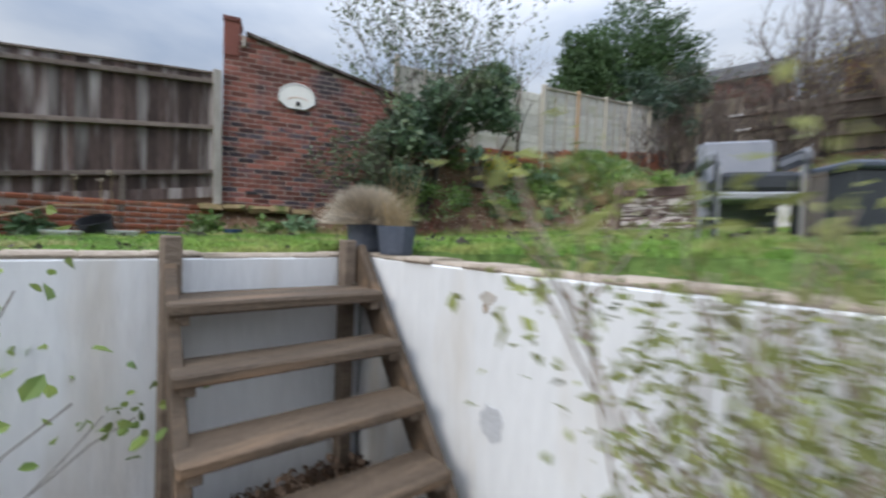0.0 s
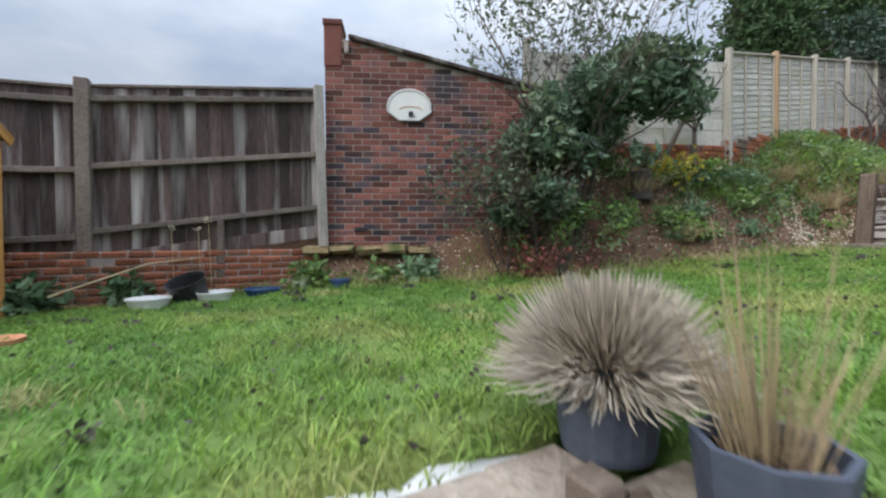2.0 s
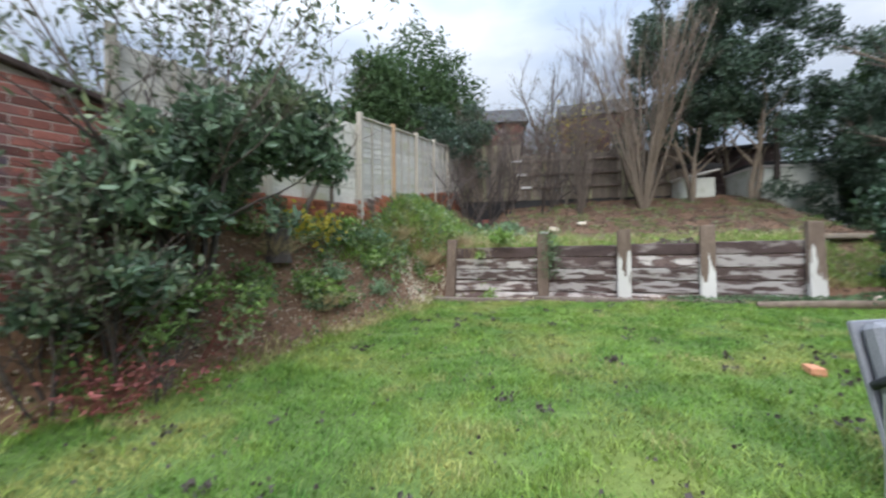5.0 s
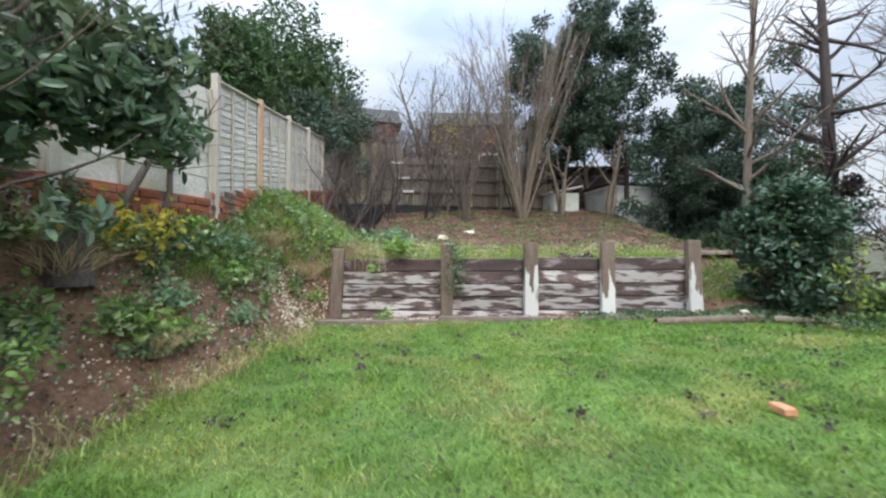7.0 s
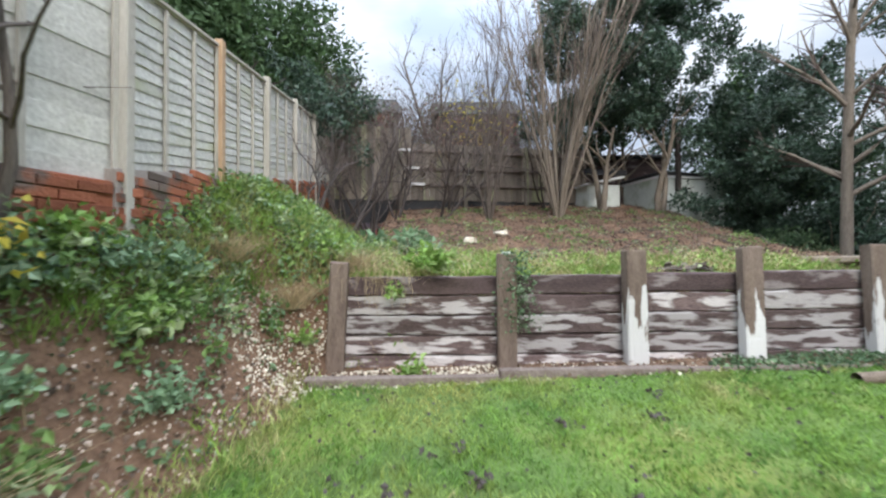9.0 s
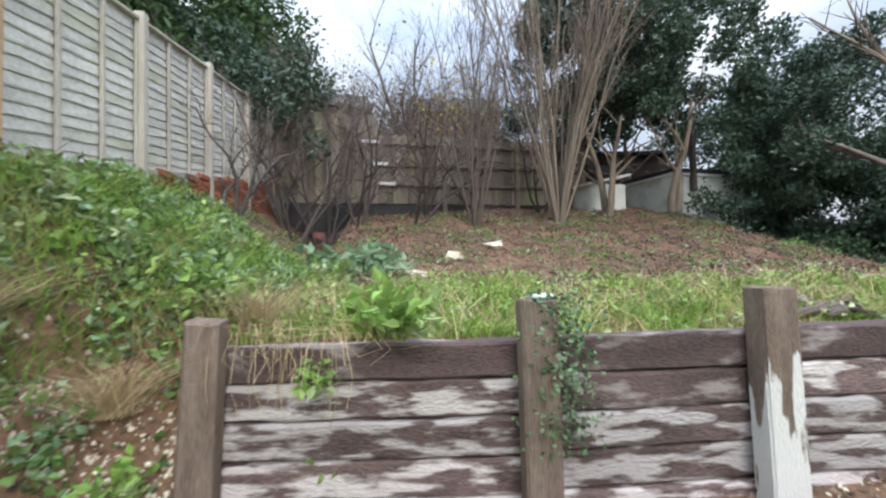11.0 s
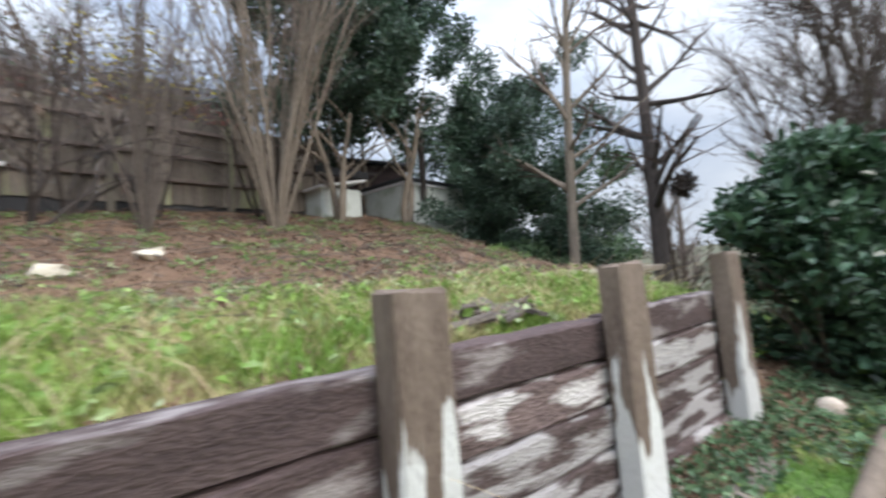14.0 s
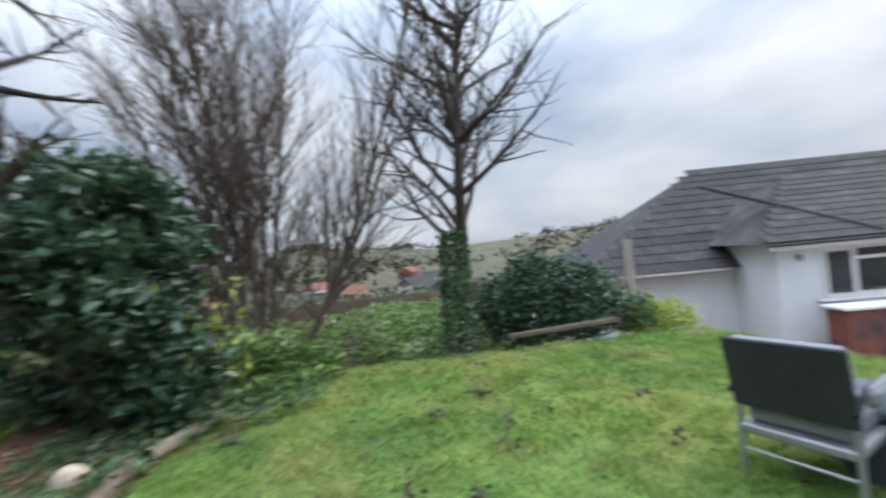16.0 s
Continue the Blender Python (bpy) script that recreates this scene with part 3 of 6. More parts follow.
part("pier", bm, M["brick_stuff"], brick_wall, "brick kneeler pier at the eaves")
part("bracket", one_block((0.05, 0.05, 0.13), (0.27, -0.03, 4.88), bevel=0.006), M["postgrey"], brick_wall, "grey iron bracket")
# no opening is cut: a black block gives the dark inside of the hole
part("vent_hole", one_block((0.16, 0.03, 0.05), (0.42, 0.004, 2.66), bevel=0.004), M["plastic_black"], brick_wall, "black block standing in for the shade inside a hole in the brickwork")

# backboard on the gable
hoop = thing("basketball_backboard", frame_at(BW0 + BWD * 1.03 - Vector((-BWD.y, BWD.x)) * 0.035, BWD, 4.01) @ Matrix.Diagonal((0.95, 1, 0.88, 1)), "white plastic basketball backboard fixed to the red brick wall", "backboard")
bm = bmesh.new()
out = []
for i in range(25):
    a = math.pi * i / 24
    out.append((0.29 * math.cos(a), 0.20 + 0.25 * math.sin(a)))
out += [(-0.29, 0.12), (-0.14, 0.0), (0.14, 0.0), (0.29, 0.12)]
face = bm.faces.new([bm.verts.new((x, 0, z)) for x, z in out])
ex = bmesh.ops.extrude_face_region(bm, geom=[face])
for v in [g for g in ex["geom"] if isinstance(g, bmesh.types.BMVert)]:
    v.co.y += 0.03
bmesh.ops.recalc_face_normals(bm, faces=bm.faces)
part("board", bm, M["plastic_white"], hoop)
rim = [[(Vector((x * 0.94, -0.003, 0.02 + (z - 0.02) * 0.94)), 0.006) for x, z in out + out[:1]]]
part_v, part_f = tubes(rim, 4)
mesh_ob("border", part_v, part_f, M["greymetal"], hoop, "thin grey border line")
arc = [[(Vector((0.02 + 0.15 * math.cos(a), -0.003, 0.15 + 0.05 * math.sin(a))), 0.005) for a in np.linspace(0, math.pi, 9)]]
part_v, part_f = tubes(arc, 4)
mesh_ob("rim_print", part_v, part_f, M["terracotta"], hoop, "faint orange rim print")
part("rim_bracket", one_block((0.06, 0.03, 0.07), (0.02, -0.012, 0.09), bevel=0.006), M["plastic_black"], hoop, "dark metal rim bracket")

# aerial behind the pier
aerial = thing("tv_aerial", frame_at(BW0 + Vector((-0.35, 0.5)), BWD, 4.3), "thin grey television aerial on a pole behind the gable", "aerial")
pv, pf = tubes([[(Vector((0, 0, -1.8)), 0.012), (Vector((0, 0, 0.95)), 0.012)]], 6)
mesh_ob("pole", pv, pf, M["greymetal"], aerial)
pv, pf = tubes([[(Vector((-0.1, 0, 0.45)), 0.006), (Vector((0.14, 0, 0.95)), 0.006)]] + [[(Vector((-0.08 + 0.05 * i, -0.1, 0.5 + 0.1 * i)), 0.004), (Vector((-0.08 + 0.05 * i, 0.1, 0.5 + 0.1 * i)), 0.004)] for i in range(5)], 4)
mesh_ob("elements", pv, pf, M["greymetal"], aerial)


def close_fence(name, m, length, z0a, z0b, z1a, z1b, boards_n, label, posts, rails=True):
    """A close-boarded panel along x; bottoms and tops slope from a to b."""
    t = thing(name, m, label, "fence", "timber boundary fence", "structure")
    rnd = random.Random(len(name) + boards_n)
    w = length / boards_n
    for i in range(boards_n):
        u = (i + 0.5) / boards_n
        lo, hi = z0a + (z0b - z0a) * u, z1a + (z1b - z1a) * u
        part("board", one_block((w * 1.06, 0.014, hi - lo + rnd.uniform(-0.012, 0.012)), (u * length, 0.012 + 0.006 * (i % 2), (lo + hi) / 2), bevel=0.003), M["fence"], t)
    for k in (0.93, 0.56, 0.2):
        bm = bmesh.new()
        za, zb = z0a + (z1a - z0a) * k, z0b + (z1b - z0b) * k
        a = math.atan2(zb - za, length)
        block(bm, (length, 0.055, 0.06), (0, 0, 0), Matrix.Translation((length / 2, -0.025, (za + zb) / 2)) @ Matrix.Rotation(-a, 4, "Y"), 0.006)
        part("rail", bm, M["rail"], t, "grey weathered arris rail")
    bm = bmesh.new()
    a = math.atan2(z1b - z1a, length)
    block(bm, (length, 0.05, 0.035), (0, 0, 0), Matrix.Translation((length / 2, 0.01, (z1a + z1b) / 2 + 0.014)) @ Matrix.Rotation(-a, 4, "Y"), 0.006)
    part("capping", bm, M["rail"], t, "grey timber capping strip")
    bm = bmesh.new()
    a = math.atan2(z0b - z0a, length)
    block(bm, (length, 0.03, 0.15), (0, 0, 0), Matrix.Translation((length / 2, -0.004, (z0a + z0b) / 2 + 0.06)) @ Matrix.Rotation(-a, 4, "Y"), 0.005)
    part("gravel_board", bm, M["fence"], t, "dark timber gravel board along the bottom")
    for x, za, zb, wd, key, lean in posts:
        bm = bmesh.new()
        block(bm, (wd, 0.1, zb - za), (0, 0, 0), Matrix.Translation((x, -0.04, (za + zb) / 2)) @ Matrix.Rotation(lean, 4, "Y"), 0.008)
        part("post", bm, M[key], t)
    return t


F0, F1, F2 = Vector((-3.05, 7.70)), Vector((-4.32, 5.78)), Vector((-5.75, 3.55))
fd = (F0 - F1).normalized()
close_fence("fence_1", frame_at(F1, fd), (F0 - F1).length, 2.25, 2.58, 4.08, 4.36, 19, "tall close-boarded brown timber fence, weathered grey and leaning", [(0.0, 1.8, 4.15, 0.12, "rail", 0), ((F0 - F1).length - 0.02, 2.45, 4.40, 0.11, "postgrey", -0.02), ((F0 - F1).length * 0.52, 2.0, 2.75, 0.07, "rail", 0)])
fd2 = (F1 - F2).normalized()
close_fence("fence_2", frame_at(F2, fd2), (F1 - F2).length, 2.05, 2.2, 3.95, 4.06, 22, "tall close-boarded brown timber fence behind the shed", [(0.0, 1.6, 4.05, 0.12, "rail", 0)])
F3 = Vector((-7.4, 0.9))
fd3 = (F2 - F3).normalized()
close_fence("fence_3", frame_at(F3, fd3), (F2 - F3).length, 1.9, 2.05, 3.8, 3.95, 26, "tall close-boarded brown timber fence towards the house", [(0.0, 1.5, 3.95, 0.12, "rail", 0)])
plinth = wall_run("plinth", frame_at(F2 - fd2 * 1.5 + Vector((0.05, -0.03)), (F0 - F2).normalized()), 6.3, 2.42, 1.4, 0.2, M["mortar"], "low crumbling orange brick footing under the timber fence")
PLINTH_M = plinth.matrix_basis.copy()


# ---- sleeper retaining wall ----
def on_wall(s, d=0.0):
    return P3 + SW * s + SM * d


POSTS = [(Vector((2.87, 12.86)), 3.45, 0.175, -0.04), (Vector((4.24, 11.85)), 3.52, 0.185, 0.0), (Vector((5.31, 11.16)), 3.55, 0.205, -0.005), (Vector((6.28, 10.52)), 3.58, 0.20, -0.01), (Vector((7.44, 9.82)), 3.59, 0.20, 0.01)]
sleeper_wall = thing("sleeper_wall", frame_at(P3, SW), "retaining wall of old railway sleepers with flaking white paint", "retaining wall", kind="structure")
inv = sleeper_wall.matrix_basis.inverted()
rnd = random.Random(11)
for k, (p, top, w, lean) in enumerate(POSTS):
    q = inv @ Vector((p.x, p.y, 0))
    bm = bmesh.new()
    z0 = lawn_z(p.x, p.y) - 0.3
    block(bm, (w, 0.13, top - z0), (0, 0, (top + z0) / 2 - 0.0), Matrix.Translation((q.x, q.y - 0.08, 0)), 0.012)
    for v in bm.verts:
        v.co.x += (v.co.z - 2.4) * -lean
        v.co.y += (v.co.z - 2.4) * 0.04
        v.co += Vector((rnd.uniform(-0.006, 0.006), rnd.uniform(-0.006, 0.006), rnd.uniform(-0.01, 0.01)))
    ob = part("post", bm, M["post_painted"] if k > 1 else M["post"], sleeper_wall, "brown sleeper post stood on end")
for k in range(4):
    a, b = inv @ Vector((*POSTS[k][0], 0)), inv @ Vector((*POSTS[k + 1][0], 0))
    a.z = b.z = 0
    ln = (b - a).length
    m = Matrix.Translation(a) @ Matrix.Rotation(math.atan2(b.y - a.y, b.x - a.x), 4, "Z")
    z = 3.30 + 0.012 * k
    for r, h in enumerate((0.2, 0.2, 0.2, 0.2, 0.14)):
        bm = bmesh.new()
        block(bm, (ln + 0.02, 0.11, h - 0.012), (ln / 2 + rnd.uniform(-0.02, 0.02), 0.055 + rnd.uniform(-0.012, 0.012) + 0.008 * (4 - r), z - h / 2), m, 0.012)
        bmesh.ops.subdivide_edges(bm, edges=[e for e in bm.edges if e.calc_length() > 0.6], cuts=7)
        for v in bm.verts:
            v.co += Vector((0, rnd.uniform(-0.005, 0.005), rnd.uniform(-0.007, 0.007)))
        part("sleeper", bm, M["sleeper_dark"] if r == 0 or (k == 1 and r == 1) else M["sleeper"], sleeper_wall)
        z -= h
edge = thing("edging_board", frame_at((2.45, 12.52), SW), "grey timber edging board along the lawn below the sleepers", "edging", kind="structure")
for i in range(3):
    x0, y0 = 2.45 + SW.x * 1.75 * i, 12.52 + SW.y * 1.75 * i
    part("board", one_block((1.74, 0.11, 0.09), (0.87 + 1.75 * i, 0.0 + 0.02 * (i % 2), lawn_z(x0 + 0.7, y0 - 0.45) + (0.02 if i < 2 else -0.015)), bevel=0.01, rough=0.006, seed=i), M["rail"], edge)

# ---- panel fence on its brick footing ----
CF1 = Vector((4.83, 19.18))
cfd = (CF1 - CF0).normalized()
cfl = (CF1 - CF0).length
cfence = thing("panel_fence", frame_at(CF0, cfd), "pale grey lapped timber panel fence with green algae, on a brick footing", "fence", kind="structure")


def cft(x):
    return 5.58 + 0.165 * x


lap = None
for b in range(5):
    x0, x1 = b * cfl / 5, (b + 1) * cfl / 5
    top = cft((x0 + x1) / 2)
    for r in range(15):
        bm = bmesh.new()
        ww = x1 - x0 - 0.06
        block(bm, (ww, 0.012, 0.115), (0, 0, 0), Matrix.Translation(((x0 + x1) / 2, 0.02, top - 0.06 - r * 0.095)) @ Matrix.Rotation(math.atan(-0.165), 4, "Y") @ Matrix.Rotation(-0.12, 4, "X"), 0.002)
        bmesh.ops.subdivide_edges(bm, edges=[e for e in bm.edges if e.calc_length() > 0.6], cuts=6)
        rr = random.Random(b * 10 + r)
        for v in bm.verts:
            if v.co.z < top - 0.06 - r * 0.095 + 0.165 * (v.co.x - (x0 + x1) / 2):
                v.co.z += rr.uniform(-0.014, 0.014)
        part("slat", bm, M["panel"], cfence)
    for j in range(4):
        x = x0 + 0.06 + j * (x1 - x0 - 0.12) / 3
        part("batten", one_block((0.04, 0.025, 1.42), (x, -0.012, cft(x) - 0.73), bevel=0.003), M["batten"], cfence)
    bm = bmesh.new()
    block(bm, (x1 - x0 - 0.04, 0.06, 0.03), (0, 0, 0), Matrix.Translation(((x0 + x1) / 2, 0.0, top + 0.02)) @ Matrix.Rotation(math.atan(-0.165), 4, "Y"), 0.004)
    part("capping", bm, M["batten"], cfence)
for b in range(6):
    x = b * cfl / 5
    part("post", one_block((0.09, 0.09, 2.1), (x, -0.02, cft(x) - 0.97), bevel=0.006), M["newpost"] if b == 1 else M["batten"], cfence, "orange-brown timber fence post" if b == 1 else "")
# return panel towards the gable
ret = thing("panel_fence", frame_at(CF0 + Vector((-2.6, -2.3)), Vector((2.6, 2.3))), "pale grey lapped timber panel fence behind the shrubs", "fence", kind="structure")
rl = Vector((2.6, 2.3)).length
for b in range(2):
    for r in range(9):
        part("slat", one_block((rl / 2 - 0.06, 0.014, 0.17), (rl / 4 + b * rl / 2, 0.02 + 0.008 * (r % 2), 5.45 - 0.1 - r * 0.158), bevel=0.002), M["panel"], ret)
    for j in range(4):
        part("batten", one_block((0.04, 0.025, 1.4), (0.06 + b * rl / 2 + j * (rl / 2 - 0.12) / 3, -0.012, 4.75), bevel=0.003), M["batten"], ret)
    part("post", one_block((0.09, 0.09, 2.0), (b * rl / 2, -0.02, 4.6), bevel=0.005), M["batten"], ret)
footing = wall_run("footing", frame_at(CF0 - cfd * 0.1 + Vector((0.03, -0.02)), cfd), cfl + 0.2, 3.9, 3.0, 0.2, M["mortar"], "old red brick footing wall under the panel fence")
for v in footing.data.vertices:
    if v.co.z > 3.6:
        v.co.z = cft(v.co.x) - 1.44
footing2 = wall_run("footing", frame_at(CF0 + Vector((-2.57, -2.33)), Vector((2.6, 2.3))), rl, 4.05, 2.6, 0.2, M["old_brick"], "old red brick footing wall behind the shrubs")

# ---- back boundary: dark boards, white-ended rails, low white building ----
BF0, BF1 = Vector((4.9, 19.25)), Vector((11.6, 16.3))
bfd = (BF1 - BF0).normalized()
bfl = (BF1 - BF0).length
back = thing("back_fence", frame_at(BF0, bfd), "old brown timber back fence with pale rails behind bare shrubs", "fence", kind="structure")
rnd = random.Random(21)
n = 44
for i in range(n):
    x = (i + 0.5) * bfl / n
    tall = 6.95 if x < 2.2 else 6.55
    part("board", one_block((bfl / n * 0.97, 0.018, tall - 5.0 + rnd.uniform(-0.03, 0.03)), (x, 0.02, (tall + 5.0) / 2), bevel=0.003), M["backfence"], back)
for z, x0 in ((6.34, 1.9), (5.86, 2.1), (5.42, 2.25)):
    part("rail", one_block((bfl - x0, 0.06, 0.06), (x0 + (bfl - x0) / 2, -0.03, z), bevel=0.005), M["rail"], back)
    part("rail_end", one_block((0.36, 0.065, 0.07), (x0 + 0.1, -0.045, z + 0.01), bevel=0.005), M["white"], back, "white painted rail end")
for i in range(5):
    part("post", one_block((0.1, 0.1, 2.1), (0.1 + i * (bfl - 0.2) / 4, -0.02, 5.5), bevel=0.005), M["backfence"], back)
gap = part("dark_boarding", one_block((bfl, 0.03, 0.75), (bfl / 2, 0.06, 4.75), bevel=0.004), M["plastic_black"], back, "black board along the bottom")

low = thing("low_white_building", frame_at((12.42, 14.62), Vector((0.93, -0.37))), "low whitewashed outbuilding with a dark flat roof behind trees", "outbuilding")
part("wall", one_block((2.15, 1.5, 1.5), (1.08, 0.75, 4.82), bevel=0.02), M["oldwhite"], low, "stained white rendered wall")
part("fascia", one_block((2.2, 1.6, 0.06), (1.08, 0.75, 5.60), bevel=0.008), M["white"], low, "white fascia strip")
part("roof", one_block((2.3, 1.7, 0.10), (1.12, 0.78, 5.68), bevel=0.01), M["plastic_black"], low, "black felt flat roof")
part("flue", one_block((0.13, 0.12, 1.7), (0.55, -0.07, 6.05), bevel=0.02), M["bark_dark"], low, "dark timber prop against the front")
lean_to = thing("lean_to", frame_at((11.05, 15.85), Vector((0.93, -0.37))), "small white lean-to with a sloping dark roof", "outbuilding")
part("wall", one_block((1.0, 0.9, 1.2), (0.5, 0.45, 4.85), bevel=0.02), M["oldwhite"], lean_to, "stained white rendered wall")
bm = bmesh.new()
block(bm, (1.2, 1.1, 0.06), (0, 0, 0), Matrix.Translation((0.5, 0.45, 5.55)) @ Matrix.Rotation(math.radians(-12), 4, "Y"), 0.01)
part("roof", bm, M["white"], lean_to, "pale sloping sheet roof")
part("beam", one_block((1.3, 0.1, 0.16), (0.5, -0.06, 5.78), bevel=0.01), M["plastic_black"], lean_to, "black eaves board")
sheds = thing("dark_shed", frame_at((12.6, 17.8), Vector((0.8, -0.6))), "dark timber building behind the low white wall", "outbuilding")
part("wall", one_block((3.2, 2.2, 1.9), (1.6, 1.1, 5.75), bevel=0.01), M["sleeper_dark"], sheds)
part("roof", one_block((3.5, 2.5, 0.12), (1.6, 1.1, 6.75), bevel=0.02), M["plastic_black"], sheds)


# ---- the bungalow ----
HU, HN = Vector((0.766, 0.643)), Vector((-0.643, 0.766))
HC = Vector((5.4, -2.7))
house = thing("bungalow", frame_at(HC, HU), "white rendered bungalow with dark grey tiled hipped roofs", "house")
# local x along the front, y towards the back (away from the garden)


def hip_roof(bm, x0, x1, y0, y1, z, rise, inset):
    a = [bm.verts.new(p) for p in ((x0, y0, z), (x1, y0, z), (x1, y1, z), (x0, y1, z))]
    ym = (y0 + y1) / 2
    r = [bm.verts.new((x0 + inset, ym, z + rise)), bm.verts.new((x1 - inset, ym, z + rise))]
    bm.faces.new((a[0], a[1], r[1], r[0]))
    bm.faces.new((a[1], a[2], r[1]))
    bm.faces.new((a[2], a[3], r[0], r[1]))
    bm.faces.new((a[3], a[0], r[0]))
    bm.faces.new((a[3], a[2], a[1], a[0]))


# the local y axis of frame_at points to the garden, so the body lies at negative y
part("front_wall", one_block((7.0, 4.0, 2.45), (-3.5, -2.0, 0.65 + 1.225), bevel=0.01), M["rendered"], house, "pale white rendered wall")
part("wing_wall", one_block((9.0, 6.0, 1.95), (-0.6, -4.6, 0.6 + 0.95), bevel=0.01), M["rendered"], house, "pale white rendered rear wing")
bm = bmesh.new()
hip_roof(bm, -7.4, 0.45, -5.2, 0.4, 3.10, 1.75, 2.6)
front_roof = part("front_roof", bm, M["roof"], house, "dark grey concrete tile hipped roof")
bm = bmesh.new()
hip_roof(bm, -18.0, 3.9, -8.6, -1.25, 2.5, 3.15, 5.0)
wing_roof = part("wing_roof", bm, M["roof"], house, "dark grey concrete tile hipped roof")
# tile courses laid on the garden slopes
for roof, x0, x1, y0, ym, z, rise, inset in ((front_roof, -7.4, 0.45, 0.4, -2.4, 3.10, 1.75, 2.6), (wing_roof, -18.0, 3.9, -1.25, -4.925, 2.5, 3.15, 5.0)):
    rows = 11 if roof is front_roof else 13
    for r in range(rows):
        u = r / rows
        xa, xb = x0 + inset * u, x1 - inset * u
        sl = math.atan2(rise, abs(ym - y0))
        lng = math.hypot(rise, ym - y0) / rows
        bm = bmesh.new()
        cols = max(4, int((xb - xa) / 0.33))
        for c in range(cols):
            block(bm, ((xb - xa) / cols - 0.012, lng * 1.12, 0.028), (xa + (c + 0.5) * (xb - xa) / cols, 0, 0), None, 0)
        for v in bm.verts:
            v.co = Vector((v.co.x, 0, 0)) + Matrix.Rotation(-sl + 0.05, 3, "X") @ Vector((0, v.co.y, v.co.z)) + Vector((0, y0 + (ym - y0) * (u + 0.5 / rows), z + rise * (u + 0.5 / rows) + 0.03))
        part("tile_course", bm, M["roof"], roof)
part("fascia", one_block((7.7, 0.03, 0.17), (-3.45, 0.36, 3.02), bevel=0.004), M["white"], house, "white fascia board")
part("gutter", one_block((7.8, 0.1, 0.07), (-3.45, 0.43, 3.06), bevel=0.02), M["plastic_black"], house, "dark gutter")
part("wing_gutter", one_block((4.0, 0.1, 0.08), (2.25, -1.2, 2.47), bevel=0.02), M["postgrey"], house, "pale grey gutter")
part("hip_ridge", one_block((0.2, 3.9, 0.1), (0, 0, 0), Matrix.Translation((-0.9, -1.0, 4.0)) @ Matrix.Rotation(math.atan2(2.6, 2.8), 4, "Z") @ Matrix.Rotation(-math.atan2(1.75, 3.8), 4, "X"), bevel=0.03), M["roof"], house, "ridge tiles along the hip")
part("flood_light", one_block((0.12, 0.08, 0.14), (-0.45, 0.05, 2.72), bevel=0.01), M["greymetal"], house, "small grey wall light")
win = part("window", one_block((2.3, 0.08, 1.2), (-2.1, 0.02, 2.32), bevel=0.01), M["white"], house, "white plastic framed window")
for x, w in ((-1.28, 0.52), (-2.15, 1.0), (-2.97, 0.4)):
    part("pane", one_block((w, 0.03, 0.95 if w < 0.9 else 0.72), (x, 0.055, 2.32 if w < 0.9 else 2.22), bevel=0.004), M["glass_dark"], win)
part("pane", one_block((1.0, 0.03, 0.17), (-2.15, 0.055, 2.74), bevel=0.004), M["glass_dark"], win)
part("sill", one_block((2.6, 0.2, 0.05), (-2.1, 0.1, 1.70), bevel=0.008), M["white"], win)
planter = thing("brick_planter", frame_at(HC + HN * 0.9 - HU * 4.6, HU), "raised red brick planter with a white coping before the house", "planter")
part("wall", one_block((4.0, 0.5, 0.95), (2.2, 0, 1.2), bevel=0.01), M["brick_stuff"], planter)
part("coping", one_block((4.15, 0.62, 0.06), (2.2, 0, 1.70), bevel=0.01), M["white"], planter)
pole = thing("concrete_post", frame_at((8.1, -1.0), HU, 0.4), "pale grey concrete post beside the bungalow", "post")
part("shaft", one_block((0.17, 0.17, 3.1), (0, 0, 1.55), bevel=0.01), M["postgrey"], pole)
stack = thing("chimney", frame_at((8.6, -4.0), HU, 2.6), "red brick chimney stack of a lower house", "chimney")
part("shaft", one_block((0.45, 0.4, 1.7), (0, 0, 0.1), bevel=0.01), M["brick_stuff"], stack)
part("cap", one_block((0.55, 0.5, 0.1), (0, 0, 1.0), bevel=0.01), M["coping"], stack)


# ---- plants ----
def grow(rnd, p, d, length, radius, level, levels, paths, tips, spread, up, kids, wander=0.12, ratio=0.58, first=0.3):
    """A limb and its side limbs; paths[level] collects the tubes."""
    path, n = [], 5
    q, v = p.copy(), d.normalized()
    for i in range(n + 1):
        u = i / n
        path.append((q.copy(), max(radius * (1 - 0.72 * u), 0.0025)))
        v = (v + Vector((rnd.gauss(0, wander), rnd.gauss(0, wander), rnd.gauss(0, wander) + up))).normalized()
        q += v * (length / n)
    paths[min(level, 2)].append(path)
    if level >= levels:
        tips.append(path[-1][0])
        tips.append(path[n // 2][0])
        return
    for k in range(kids[level]):
        u = rnd.uniform(first, 1.0)
        i = min(int(u * n), n - 1)
        o = path[i][0].lerp(path[i + 1][0], u * n - i)
        side = Vector((rnd.gauss(0, 1), rnd.gauss(0, 1), rnd.gauss(0, 0.4)))
        dd = (path[i + 1][0] - path[i][0]).normalized() * (1 - spread) + side.normalized() * spread
        grow(rnd, o, dd, length * ratio * rnd.uniform(0.75, 1.25) * (1.25 - 0.6 * u), path[i][1] * 0.5, level + 1, levels, paths, tips, spread, up, kids, max(wander, 0.1), max(ratio, 0.45))


